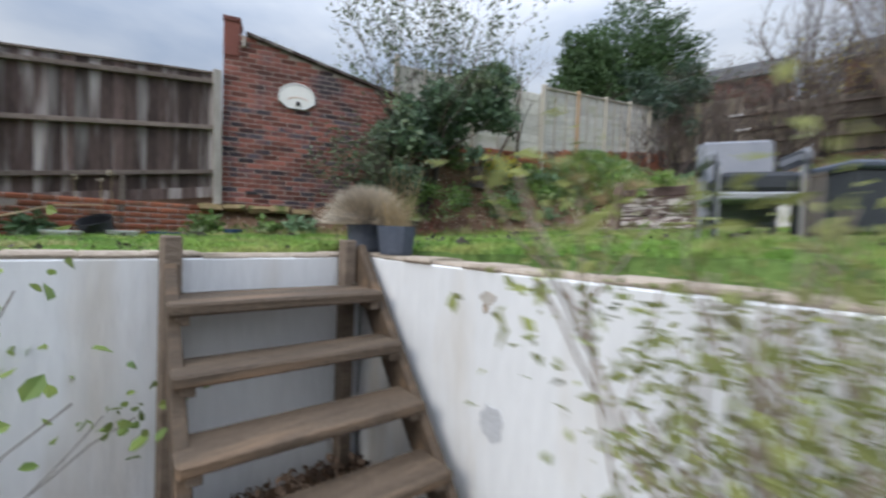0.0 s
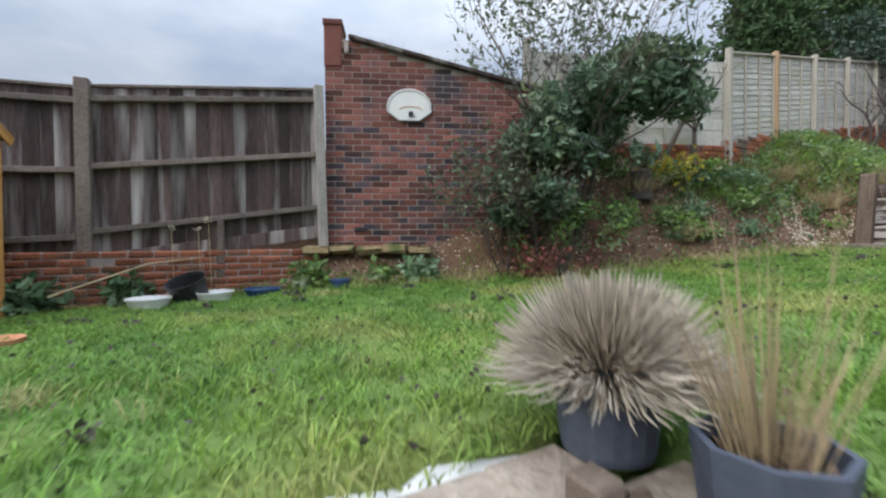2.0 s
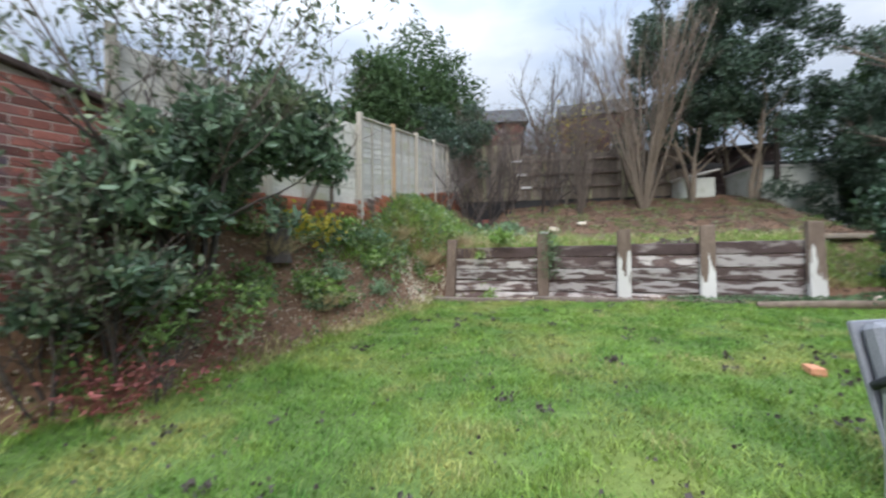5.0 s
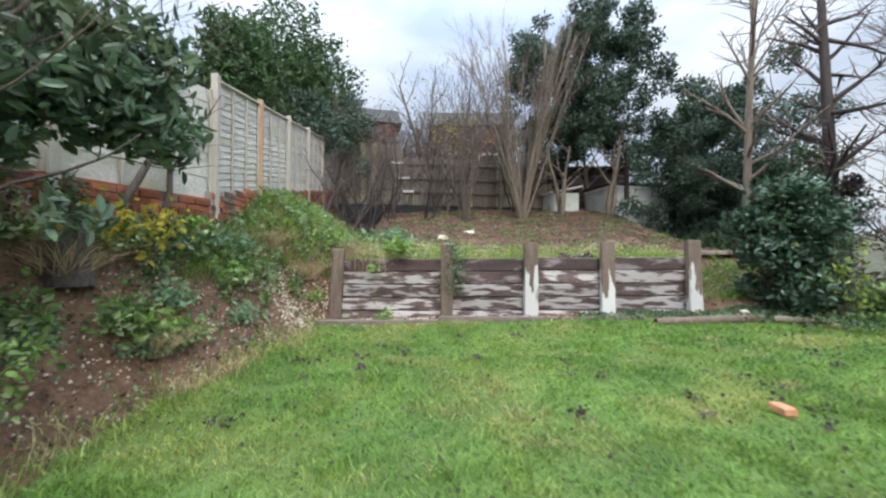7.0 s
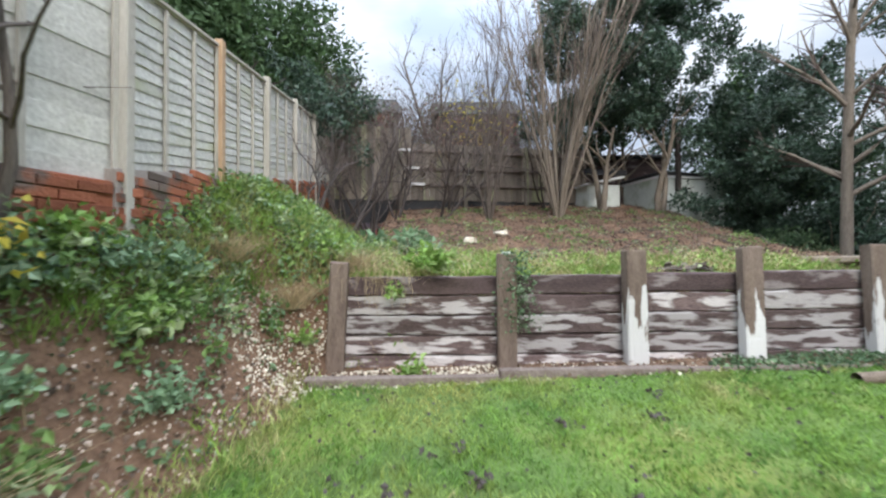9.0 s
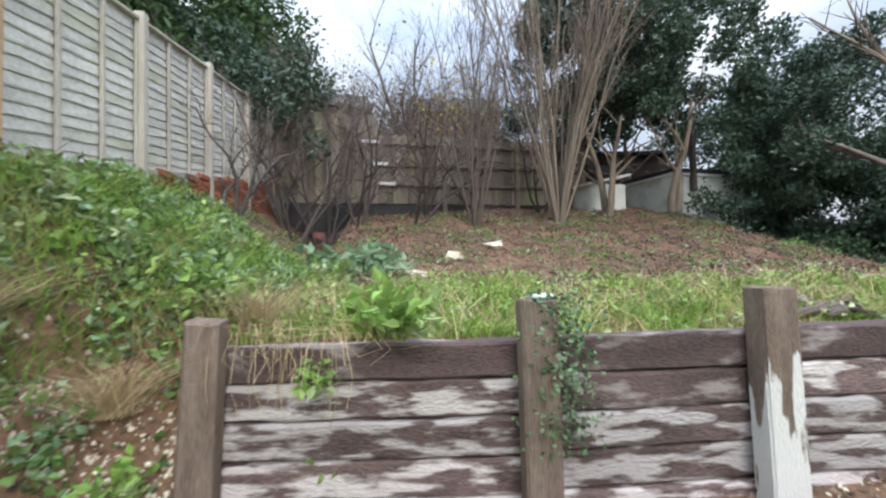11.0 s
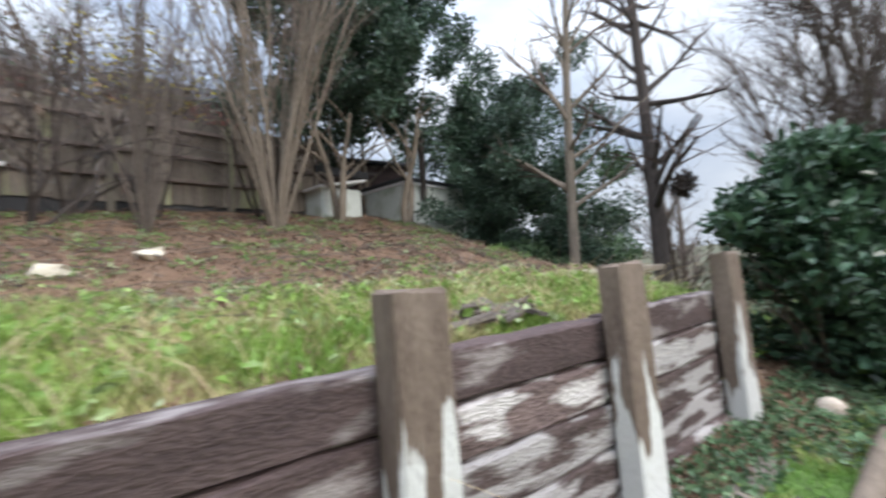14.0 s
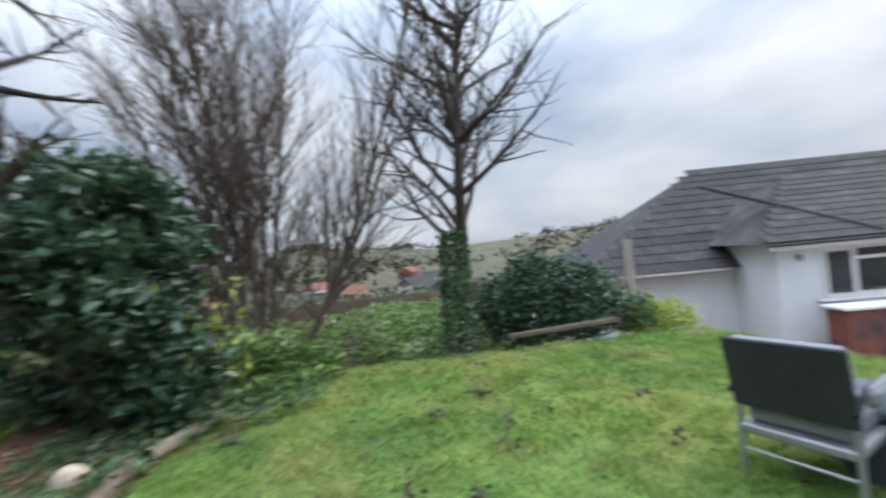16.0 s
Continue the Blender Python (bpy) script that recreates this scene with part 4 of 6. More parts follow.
def plant(name, base, label, category, seed, stems, height, radius, levels, kids, spread=0.55, up=0.05, bark="bark", twig="twig", splay=0.15, leaf=None, leaf_n=0, leaf_size=0.05, leaf_spread=0.25, leaf_from=0.0, length=1.8, group="", wander=0.12, crowns=None, ratio=0.58, rounded=False, first=0.3):
    """A tree or shrub: trunk limbs, twigs and a crown of separate leaves. crowns: clumps (x, y, z, rx, rz) about the base."""
    rnd, rng = random.Random(seed), np.random.default_rng(seed)
    t = thing(name, pose(*base), label, category, group)
    paths, tips = [[], [], []], []
    for s in range(stems):
        a = rnd.uniform(0, 2 * math.pi)
        k = splay * rnd.uniform(0.3, 1.0) if stems > 1 else splay * 0.2
        o = Vector((math.cos(a), math.sin(a), 0)) * (radius * 1.6 * rnd.random() if stems > 1 else 0)
        grow(rnd, o - Vector((0, 0, 0.15)), Vector((math.cos(a) * k, math.sin(a) * k, 1)), height * rnd.uniform(0.8, 1.0), radius * rnd.uniform(0.7, 1.0), 0, levels, paths, tips, spread, up, kids, wander, ratio, first)
    for q in paths[0]:
        v, f = tubes([q], 7)
        mesh_ob("trunk" if stems == 1 else "stem", v, f, M[bark], t, smooth=True)
    if paths[1]:
        v, f = tubes(paths[1], 5)
        tagged(mesh_ob("branchwork", v, f, M[bark], t, smooth=True), kind="stuff")
    if paths[2]:
        v, f = tubes(paths[2], 3)
        tagged(mesh_ob("fine_branchwork", v, f, M[twig], t), kind="stuff")
    if leaf:
        if crowns:
            pts = []
            w = np.array([c[3] ** 2 * c[4] for c in crowns])
            for c, m in zip(crowns, (leaf_n * w / w.sum()).astype(int)):
                g = rng.normal(size=(m, 3))
                g /= np.linalg.norm(g, axis=1, keepdims=True)
                lump = 1 + 0.16 * np.sin(g[:, 0] * 6 + seed) * np.cos(g[:, 1] * 7) + 0.14 * np.sin(g[:, 2] * 9 + g[:, 0] * 5)
                r = (rng.uniform(0.12, 1.0, m) ** 0.4 * lump)[:, None]
                pts.append(np.array(c[:3]) + g * r * np.array([c[3], c[3], c[4]]))
            pts = np.concatenate(pts)
        else:
            tp = np.array([tuple(q) for q in tips if q.z >= leaf_from])
            pts = tp[rng.integers(0, len(tp), leaf_n)] + rng.normal(0, leaf_spread, (leaf_n, 3))
        v, f = leaves(pts, leaf_size, rng, length, rounded=rounded)
        mesh_ob("crown", v, f, M[leaf], t)
    return t


def clumps(n, rx, z0, z1, size, seed, taper=0.0):
    """Leaf clumps spread loosely through a crown."""
    rnd = random.Random(seed)
    out = []
    for i in range(n):
        u = rnd.random()
        a, r = rnd.uniform(0, 2 * math.pi), rx * math.sqrt(rnd.random()) * (1 - taper * u)
        k = size * rnd.uniform(0.65, 1.2)
        out.append((r * math.cos(a), r * math.sin(a), z0 + (z1 - z0) * u, k, k * rnd.uniform(0.6, 0.95)))
    return out


def at(x, y, dz=0.0):
    return (x, y, gz(x, y) + dz)


# by the gable and along the panel fence
plant("evergreen_shrub", at(-0.65, 9.95), "tall dark evergreen shrub with narrow leaves on the bank", "shrub", 1, 5, 2.3, 0.05, 2, (5, 4), 0.6, 0.05, "bark_dark", "bark_dark", 0.45, "shrubleaf", 6400, 0.047, 0.2, length=2.4,
      rounded=True, crowns=clumps(26, 0.95, 0.72, 1.8, 0.26, 5) + [(0.95, 0.3, 1.7, 0.4, 0.35), (1.15, 0.45, 2.05, 0.38, 0.38), (1.3, 0.5, 1.6, 0.33, 0.28), (0.75, 0.2, 2.15, 0.3, 0.3)])
WS = [BW0 + BWD * a - Vector((-BWD.y, BWD.x)) * b for a, b in ((2.2, 0.34), (2.55, 0.30), (2.75, 0.5))]
plant("wall_shrub", at(*WS[0], -0.05), "grey-green twiggy shrub leaning on the brick gable", "shrub", 16, 9, 1.5, 0.014, 2, (6, 4), 0.45, 0.04, "bark_dark", "twig", 0.4, "olive", 1300, 0.032, 0.1, 0.3, length=2.2, rounded=True)
plant("wall_shrub", at(*WS[1], -0.05), "dark evergreen shrub hiding the end of the brick gable", "shrub", 17, 7, 1.5, 0.02, 2, (6, 4), 0.45, 0.04, "bark_dark", "twig", 0.4, "shrubleaf", 3600, 0.04, 0.1, length=2.2, rounded=True, crowns=clumps(20, 0.42, 0.45, 1.75, 0.2, 61))
plant("wall_shrub", at(*WS[2], -0.05), "yellowing green shrub low against the brick gable", "shrub", 18, 7, 0.9, 0.012, 1, (6,), 0.5, 0.02, "bark_dark", "twig", 0.6, "weed", 800, 0.036, 0.1, length=1.8, rounded=True, crowns=clumps(14, 0.5, 0.2, 0.95, 0.18, 62))
plant("sapling", at(-0.75, 10.15), "slender grey-green sapling with sparse upright leaves", "tree", 2, 6, 3.3, 0.026, 2, (8, 4), 0.45, 0.1, "bark", "twig", 0.35, "olive", 2300, 0.04, 0.1, 1.6, length=2.4)
plant("bramble", at(-1.35, 9.15), "tangled dark bramble and ivy against the gable", "shrub", 3, 7, 1.0, 0.012, 1, (5,), 0.7, -0.05, "redstem", "redstem", 0.9, "shrubleaf", 700, 0.035, 0.25, crowns=[(0, 0.3, 0.35, 0.35, 0.3), (-0.2, 0.5, 0.9, 0.35, 0.5)])
plant("bramble", at(-0.45, 9.75), "dark ivy scrub under the evergreen shrub", "shrub", 14, 6, 0.8, 0.012, 1, (5,), 0.7, -0.05, "redstem", "redstem", 0.9, "weed", 900, 0.032, 0.25, crowns=clumps(9, 0.7, 0.1, 0.6, 0.2, 22), rounded=True)
plant("bramble", at(-1.0, 10.0), "dark ivy scrub behind the evergreen shrub", "shrub", 15, 6, 0.9, 0.012, 1, (5,), 0.7, -0.05, "redstem", "redstem", 0.9, "shrubleaf", 2600, 0.045, 0.25, crowns=clumps(14, 0.8, 0.3, 1.5, 0.3, 23))
plant("red_stemmed_shrub", at(-0.75, 8.95), "low tangle of red bare stems at the foot of the bank", "shrub", 4, 14, 0.62, 0.007, 1, (4,), 0.6, -0.06, "redstem", "redstem", 1.0, "redstem", 420, 0.03, 0.08)
plant("spotted_laurel", at(0.42, 11.6), "small spotted laurel with yellow leaves", "shrub", 5, 4, 0.4, 0.012, 1, (4,), 0.6, 0, "bark", "twig", 0.8, "yellowleaf", 260, 0.055, 0.1)
for i, (x, y) in enumerate(((0.62, 12.1), (0.2, 11.75))):
    plant("bare_shrub", at(x, y), "crooked bare grey shrub before the panel fence", "shrub", 60 + i, 3, 2.1, 0.05, 2, (4, 4), 0.5, 0.03, "bark", "twig", 0.4, group="bare shrubs by the fence")
stump = thing("tree_stump", pose(*at(0.05, 11.0, -0.1)), "dark rotten tree stump in the ivy", "stump")
bm = lathe([(0.2, 0), (0.15, 0.15), (0.14, 0.42), (0.10, 0.44), (0.0, 0.40)], 14)
for v in bm.verts:
    v.co.x += 0.03 * math.sin(v.co.z * 20 + v.co.y * 30)
part("trunk", bm, M["bark_dark"], stump)
# conifers and ivy hedge beyond the fence
for i, (x, y, r, h, mid) in enumerate(((2.2, 18.5, 1.1, 1.9, 7.6), (3.5, 20.4, 1.6, 2.9, 8.6), (5.0, 21.4, 1.5, 2.7, 8.4), (-0.9, 16.6, 1.0, 1.2, 6.6))):
    up_ = mid - gz(x, y)
    plant("conifer", at(x, y), "dense green conifer behind the panel fence", "tree", 10 + i, 2, up_ + 0.6, 0.12, 1, (6,), 0.6, 0.0, "bark_dark", "bark_dark", 0.1, "conifer", 15000, 0.07, crowns=[(0, 0, up_, r, h), (r * 0.6, 0.4, up_ - 0.7, r * 0.7, h * 0.7), (-r * 0.6, -0.3, up_ - 0.6, r * 0.7, h * 0.7)] + clumps(16, r * 1.0, up_ - 0.8, up_ + h * 1.0, 0.42, 30 + i, 0.4), length=2.2, group="conifers beyond the fence")
# bare stems by the end of the panel fence
for i, (x, y, h) in enumerate(((5.3, 17.7, 3.0), (6.0, 17.6, 2.8), (4.7, 17.2, 2.6), (3.5, 15.8, 1.9), (6.9, 17.0, 2.6), (5.6, 18.4, 3.4), (7.6, 17.6, 3.2), (8.6, 17.2, 3.0), (6.3, 18.5, 3.3), (4.9, 18.3, 3.2), (10.2, 16.6, 2.8))):
    plant("bare_shrub", at(x, y), "leaning bare brown shrub under the back fence", "shrub", 20 + i, 4, h, 0.036, 2, (7, 6), 0.45, 0.0, "bark_dark", "twig", 0.55, ratio=0.42, group="bare shrubs by the fence", wander=0.2)
# hazel coppices
plant("hazel_coppice", at(9.44, 15.55), "multi-stemmed bare hazel coppice with pale brown stems", "tree", 31, 30, 5.6, 0.034, 2, (8, 6), 0.3, 0.04, "bark_pale", "twig", 0.36, wander=0.06, ratio=0.3)
plant("hazel_coppice", at(7.75, 16.2), "slender bare hazel stems before the back fence", "tree", 32, 10, 5.0, 0.026, 2, (8, 6), 0.32, 0.04, "bark", "twig", 0.3, wander=0.06, ratio=0.3)
# hollies round the white building
HOLLY = "dark evergreen holly with a grey trunk"
plant("holly_tree", at(12.3, 14.55), HOLLY, "tree", 41, 2, 2.7, 0.11, 1, (5,), 0.5, 0.05, "bark_pale", "bark", 0.3, "evergreen", 15000, 0.06, crowns=clumps(40, 1.7, 1.9, 6.4, 0.42, 1), group="hollies")
plant("holly_tree", at(11.0, 15.4), HOLLY, "tree", 42, 2, 2.7, 0.10, 1, (5,), 0.5, 0.05, "bark_pale", "bark", 0.25, "evergreen", 13000, 0.06, crowns=clumps(34, 1.5, 1.9, 6.2, 0.42, 2), group="hollies")
plant("holly_tree", at(13.6, 13.0), "dark evergreen shrubby holly reaching the ground", "tree", 43, 3, 1.9, 0.07, 1, (5,), 0.5, 0.05, "bark", "bark", 0.35, "evergreen", 17000, 0.055, crowns=clumps(64, 1.9, 0.3, 7.6, 0.40, 3, 0.2), group="hollies")
plant("holly_tree", at(15.2, 11.2), "dark evergreen shrubby holly reaching the ground", "tree", 44, 3, 1.9, 0.07, 1, (5,), 0.5, 0.05, "bark", "bark", 0.35, "ivy", 17000, 0.055, crowns=clumps(50, 2.0, 0.2, 5.6, 0.42, 4, 0.25), group="hollies")
plant("holly_tree", at(14.6, 12.4), "dark evergreen shrubby holly reaching the ground", "tree", 46, 3, 2.4, 0.07, 1, (5,), 0.5, 0.05, "bark", "bark", 0.35, "evergreen", 19000, 0.055, crowns=clumps(70, 2.0, 0.5, 8.4, 0.42, 9, 0.15), group="hollies")
plant("holly_tree", at(13.7, 11.95), "dark evergreen shrubby holly reaching the ground", "tree", 47, 3, 1.9, 0.06, 1, (5,), 0.5, 0.05, "bark", "bark", 0.35, "ivy", 11000, 0.055, crowns=clumps(20, 1.1, 0.2, 3.2, 0.5, 10, 0.4), group="hollies")
plant("holly_tree", at(16.6, 11.6), "dark evergreen shrubby holly reaching the ground", "tree", 48, 3, 2.6, 0.07, 1, (5,), 0.5, 0.05, "bark", "bark", 0.35, "evergreen", 17000, 0.06, crowns=clumps(46, 2.0, 0.3, 7.4, 0.7, 11, 0.2), group="hollies")
for i, (x, y, r, z0, z1, n) in enumerate(((13.1, 15.9, 1.7, 1.6, 6.8, 17000), (15.4, 13.2, 1.6, 0.6, 6.6, 15000), (11.7, 17.0, 1.5, 1.4, 6.0, 13000), (14.6, 11.3, 1.2, 0.2, 4.6, 11000))):
    plant("holly_tree", at(x, y), "tall dark holly with ragged gaps in its crown", "tree", 160 + i, 2, 3.4, 0.09, 1, (7,), 0.5, 0.05, "bark_pale", "bark", 0.3, "evergreen", n, 0.06, crowns=clumps(40, r, z0, z1, 0.45, 70 + i, 0.3), group="hollies")
plant("cypress", (16.5, 14.2, 4.0), "tall narrow dark cypress behind the hollies", "tree", 45, 1, 4.0, 0.1, 1, (6,), 0.5, 0.1, "bark_dark", "bark_dark", 0.1, "conifer", 6000, 0.09, crowns=[(0, 0, 1.6, 0.95, 1.6), (0, 0, 3.4, 0.7, 1.5), (0, 0, 4.9, 0.4, 1.0)])
for i, (x, y, r, h) in enumerate(((18.2, 13.6, 2.2, 8.2), (17.2, 15.6, 2.0, 7.4))):
    plant("holly_tree", at(x, y), "tall dark evergreen tree in the far hedge", "tree", 140 + i, 3, 4.0, 0.09, 1, (5,), 0.5, 0.05, "bark", "bark", 0.3, "evergreen", 15000, 0.075, crowns=clumps(44, r, 0.5, h, 0.75, 50 + i, 0.25), group="hollies")
for i, (x, y, h) in enumerate(((5.2, 19.6, 3.6), (6.7, 20.0, 4.2), (8.2, 20.0, 4.0), (9.9, 19.6, 3.8), (11.3, 18.8, 3.2), (6.0, 21.4, 4.6), (7.6, 21.8, 4.8), (9.4, 21.6, 4.4), (11.0, 21.0, 4.2))):
    plant("beech_scrub", at(x, y), "twiggy brown scrub behind the back fence", "shrub", 150 + i, 7, h, 0.05, 2, (11, 9), 0.5, 0.02, "bark", "twig", 0.5, "litter" if i % 2 else "olive", 700, 0.05, 0.2, wander=0.15, ratio=0.42, group="scrub behind the fence")
plant("yellow_shrub", at(9.7, 18.6), "late yellow-leaved shrub behind the back fence", "shrub", 159, 6, 2.9, 0.03, 2, (5, 4), 0.45, 0.05, "bark", "twig", 0.3, "yellowleaf", 420, 0.05, 0.12, 1.9)
plant("ivy_bush", at(4.3, 18.9), "dark ivy-hung evergreen behind the fence corner", "bush", 158, 3, 2.4, 0.06, 1, (5,), 0.5, 0.05, "bark", "bark", 0.3, "evergreen", 8000, 0.06, crowns=clumps(22, 1.3, 0.6, 3.6, 0.5, 59))
# tall bare trees
plant("bare_tree", at(12.85, 11.05), "tall slender bare tree with a pale trunk", "tree", 51, 1, 12.5, 0.18, 2, (26, 9), 0.5, 0.03, "bark_pale", "twig", 0.1, wander=0.014, ratio=0.17, first=0.3)
t2 = plant("bare_tree", at(13.15, 9.45), "tall bare tree with a dark trunk and a nest", "tree", 52, 1, 13.0, 0.21, 2, (24, 9), 0.6, 0.03, "bark_dark", "twig", 0.05, wander=0.012, ratio=0.17, first=0.3)
rng = np.random.default_rng(7)
g = rng.normal(0, 0.09, (260, 3))
v, f = leaves(g, 0.06, rng, 2.5)
nest = mesh_ob("nest", v, f, M["bark_dark"], t2, "dark twiggy nest")
nest.location = (-0.55, -0.35, 4.1)
plant("bare_tree", at(11.6, 6.7), "wide many-stemmed bare tree with fine upright twigs", "tree", 53, 11, 8.0, 0.062, 2, (34, 16), 0.38, 0.03, "bark", "twig", 0.5, wander=0.06, ratio=0.24)
plant("beech_scrub", at(10.9, 6.2), "low twiggy scrub holding brown dead leaves", "shrub", 54, 26, 2.1, 0.022, 2, (12, 8), 0.55, 0.0, "bark", "redtwig", 1.0, "litter", 3600, 0.03, 0.16, ratio=0.42)
plant("ivy_clad_tree", at(8.68, 4.72), "bare tree with knobbly limbs and an ivy-clad trunk", "tree", 55, 1, 7.0, 0.20, 2, (40, 15), 0.52, 0.05, "bark_dark", "bark_dark", 0.02, wander=0.03, ratio=0.34, first=0.42)
rng = np.random.default_rng(8)
a, hh = rng.uniform(0, 2 * np.pi, 5600), rng.uniform(-0.05, 3.2, 5600)
r = 0.21 * (1 - hh * 0.1) + rng.uniform(0.0, 0.17, 5600) * (1.1 - hh / 4)
v, f = leaves(np.stack([8.68 + r * np.cos(a), 4.72 + r * np.sin(a), gz(8.68, 4.72) + hh], 1), 0.05, rng, 1.2)
tagged(mesh_ob("ivy", v, f, M["ivy"]), "dark green ivy climbing the bare tree's trunk", "ivy", kind="stuff")
for i, (x, y, h) in enumerate(((16.5, 8.5, 7), (19, 12, 8), (18, 4, 6), (21, 8.0, 8), (17, 17.5, 7), (15.0, 19.5, 7), (20, 15.5, 8), (9.5, 21.0, 7), (12.5, 20.5, 7), (6.5, 23.0, 7))):
    plant("bare_tree", at(x, y), "bare winter tree beyond the garden", "tree", 70 + i, 2, h * 0.8, 0.10, 2, (16, 9), 0.48, 0.03, "bark", "twig", 0.2, wander=0.06, ratio=0.3, group="trees beyond the garden")
# laurel by the last post, hedge, weeds
plant("laurel_bush", at(8.40, 8.92), "dense glossy dark green laurel bush beside the sleeper wall", "bush", 81, 6, 1.3, 0.03, 1, (5,), 0.5, 0.05, "bark", "bark", 0.5, "laurel", 9500, 0.05, crowns=clumps(36, 0.56, 0.2, 1.9, 0.33, 6, 0.3), length=1.9, rounded=True)
plant("privet_sprig", at(8.22, 8.28), "pale lime-green leafy sprigs beside the laurel", "bush", 82, 5, 0.9, 0.012, 1, (5,), 0.5, 0.05, "bark", "twig", 0.25, "lime", 170, 0.045, 0.07)
plant("hedge_bush", (8.3, 3.7, 2.15), "rounded dark green hedge bush by the lawn edge", "bush", 83, 5, 0.9, 0.03, 1, (4,), 0.5, 0.05, "bark", "bark", 0.5, "laurel", 8000, 0.05, crowns=[(0, 0, 0.5, 0.6, 0.6), (-0.2, -0.5, 0.65, 0.6, 0.6), (-0.45, -1.0, 0.6, 0.55, 0.6), (0.3, 0.25, 0.4, 0.5, 0.5), (-0.1, -0.3, 1.0, 0.4, 0.35), (-0.7, -1.4, 0.45, 0.45, 0.5)])
plant("hedge_bush", (7.5, 2.6, 2.0), "low dark green hedge bush at the lawn's end", "bush", 89, 5, 0.5, 0.02, 1, (4,), 0.5, 0.05, "bark", "bark", 0.5, "laurel", 5200, 0.045, crowns=[(0, 0, 0.28, 0.5, 0.36), (-0.35, -0.5, 0.28, 0.5, 0.36), (0.25, 0.45, 0.26, 0.5, 0.36), (0.4, -0.2, 0.2, 0.5, 0.4), (0.6, 1.0, 0.2, 0.5, 0.36)])
plant("golden_bush", (7.0, 1.75, 1.75), "yellow-green golden privet bush", "bush", 84, 5, 0.6, 0.02, 1, (4,), 0.5, 0.05, "bark", "twig", 0.5, "lime", 2200, 0.045, crowns=[(0, 0, 0.35, 0.55, 0.42), (-0.4, -0.35, 0.3, 0.4, 0.35)])
plant("variegated_bush", at(8.75, 4.25, 0), "cream and green variegated bush at the tree's foot", "bush", 85, 4, 0.6, 0.015, 1, (4,), 0.5, 0.05, "bark", "twig", 0.5, "lime", 420, 0.05, crowns=[(-0.2, -0.1, 0.6, 0.4, 0.4)])
for i, (x, y) in enumerate(((5.9, 1.9), (6.4, 1.4), (5.3, 1.75))):
    plant("border_shrub", at(x, y, -0.05), "small green shrub along the wall top", "shrub", 86 + i, 3, 0.25, 0.008, 1, (3,), 0.5, 0, "twig", "twig", 0.6, "weed", 380, 0.04, crowns=[(0, 0, 0.15, 0.3, 0.2)], group="border shrubs")

# rose at the steps and the shrub by the side wall
rb = C - U * 1.72 + N * 0.38
plant("rose_bush", (rb.x, rb.y, PATIO), "leggy rose bush with yellowing green leaves before the white wall", "bush", 91, 5, 1.25, 0.012, 1, (6,), 0.5, 0.08, "bark", "bark", 0.32, "roseleaf", 420, 0.036, 0.09, length=1.4, rounded=True)
plant("rose_bush", (rb.x - 0.5, rb.y - 0.15, PATIO), "leggy rose bush with small green leaves", "bush", 92, 4, 1.0, 0.012, 1, (6,), 0.5, 0.08, "bark", "bark", 0.35, "roseleaf", 420, 0.036, 0.09, length=1.4, rounded=True)
plant("hebe_shrub", (2.42, 3.76, PATIO), "straggling lime-tipped shrub against the side wall", "bush", 93, 22, 1.55, 0.009, 1, (10,), 0.4, 0.07, "bark_pale", "bark_pale", 0.2, "hebe", 3600, 0.013, 0.06, 0.75, length=2.0, ratio=0.24)


# ---- ground cover ----
def scatter(n, x0, x1, y0, y1, keep, rng):
    x, y = rng.uniform(x0, x1, n), rng.uniform(y0, y1, n)
    k = keep(x, y)
    return x[k], y[k]


def sd(x, y):
    return (x - P3.x) * SW.x + (y - P3.y) * SW.y, (x - P3.x) * SM.x + (y - P3.y) * SM.y


def stuff(name, v, f, key, label, category):
    return tagged(mesh_ob(name, v, f, M[key]), label, category, kind="stuff")


rng = np.random.default_rng(101)
x, y = scatter(560000, -5, 9.5, 1.2, 13, is_lawn, rng)
patch = np.clip(0.85 + 0.9 * wave(x * 0.9, y * 0.9) * wave(x * 2.1 + 1, y * 1.7) + 0.4 * wave(x * 2.7, y * 2.9), 0.35, 2.2)
v, f = blades(x, y, ground_z(x, y) - 0.005, 0.043 * patch, 0.0075, rng, 0.9)
stuff("grass", v, f, "blade", "short wet green lawn grass with mossy patches", "grass")
# taller tufts
cx, cy = scatter(1000, -4.5, 9.5, 1.5, 13, is_lawn, rng)
k = rng.integers(0, len(cx), 36000)
x, y = cx[k] + rng.normal(0, 0.07, 36000), cy[k] + rng.normal(0, 0.07, 36000)
k = is_lawn(x, y)
x, y = x[k], y[k]
v, f = blades(x, y, ground_z(x, y), 0.057, 0.0075, rng, 0.8)
stuff("grass_tufts", v, f, "longgrass", "brighter tufts of coarse grass in the lawn", "grass")
# long grass behind the sleepers and at the bank's foot


def bed(x, y):
    s, d = sd(x, y)
    return (d > 0.16) & (d < 1.9 + 0.5 * wave(x, y) - 0.12 * s) & (s > -3.1) & (s < 6)


x, y = scatter(120000, 2, 11.5, 8, 15, bed, rng)
s, d = sd(x, y)
v, f = blades(x, y, ground_z(x, y) - 0.01, 0.15 * (0.7 + 0.5 * wave(x * 1.5, y * 1.5)), 0.010, rng, 0.7)
stuff("long_grass", v, f, "longgrass", "long bright green grass on the raised bed", "grass")


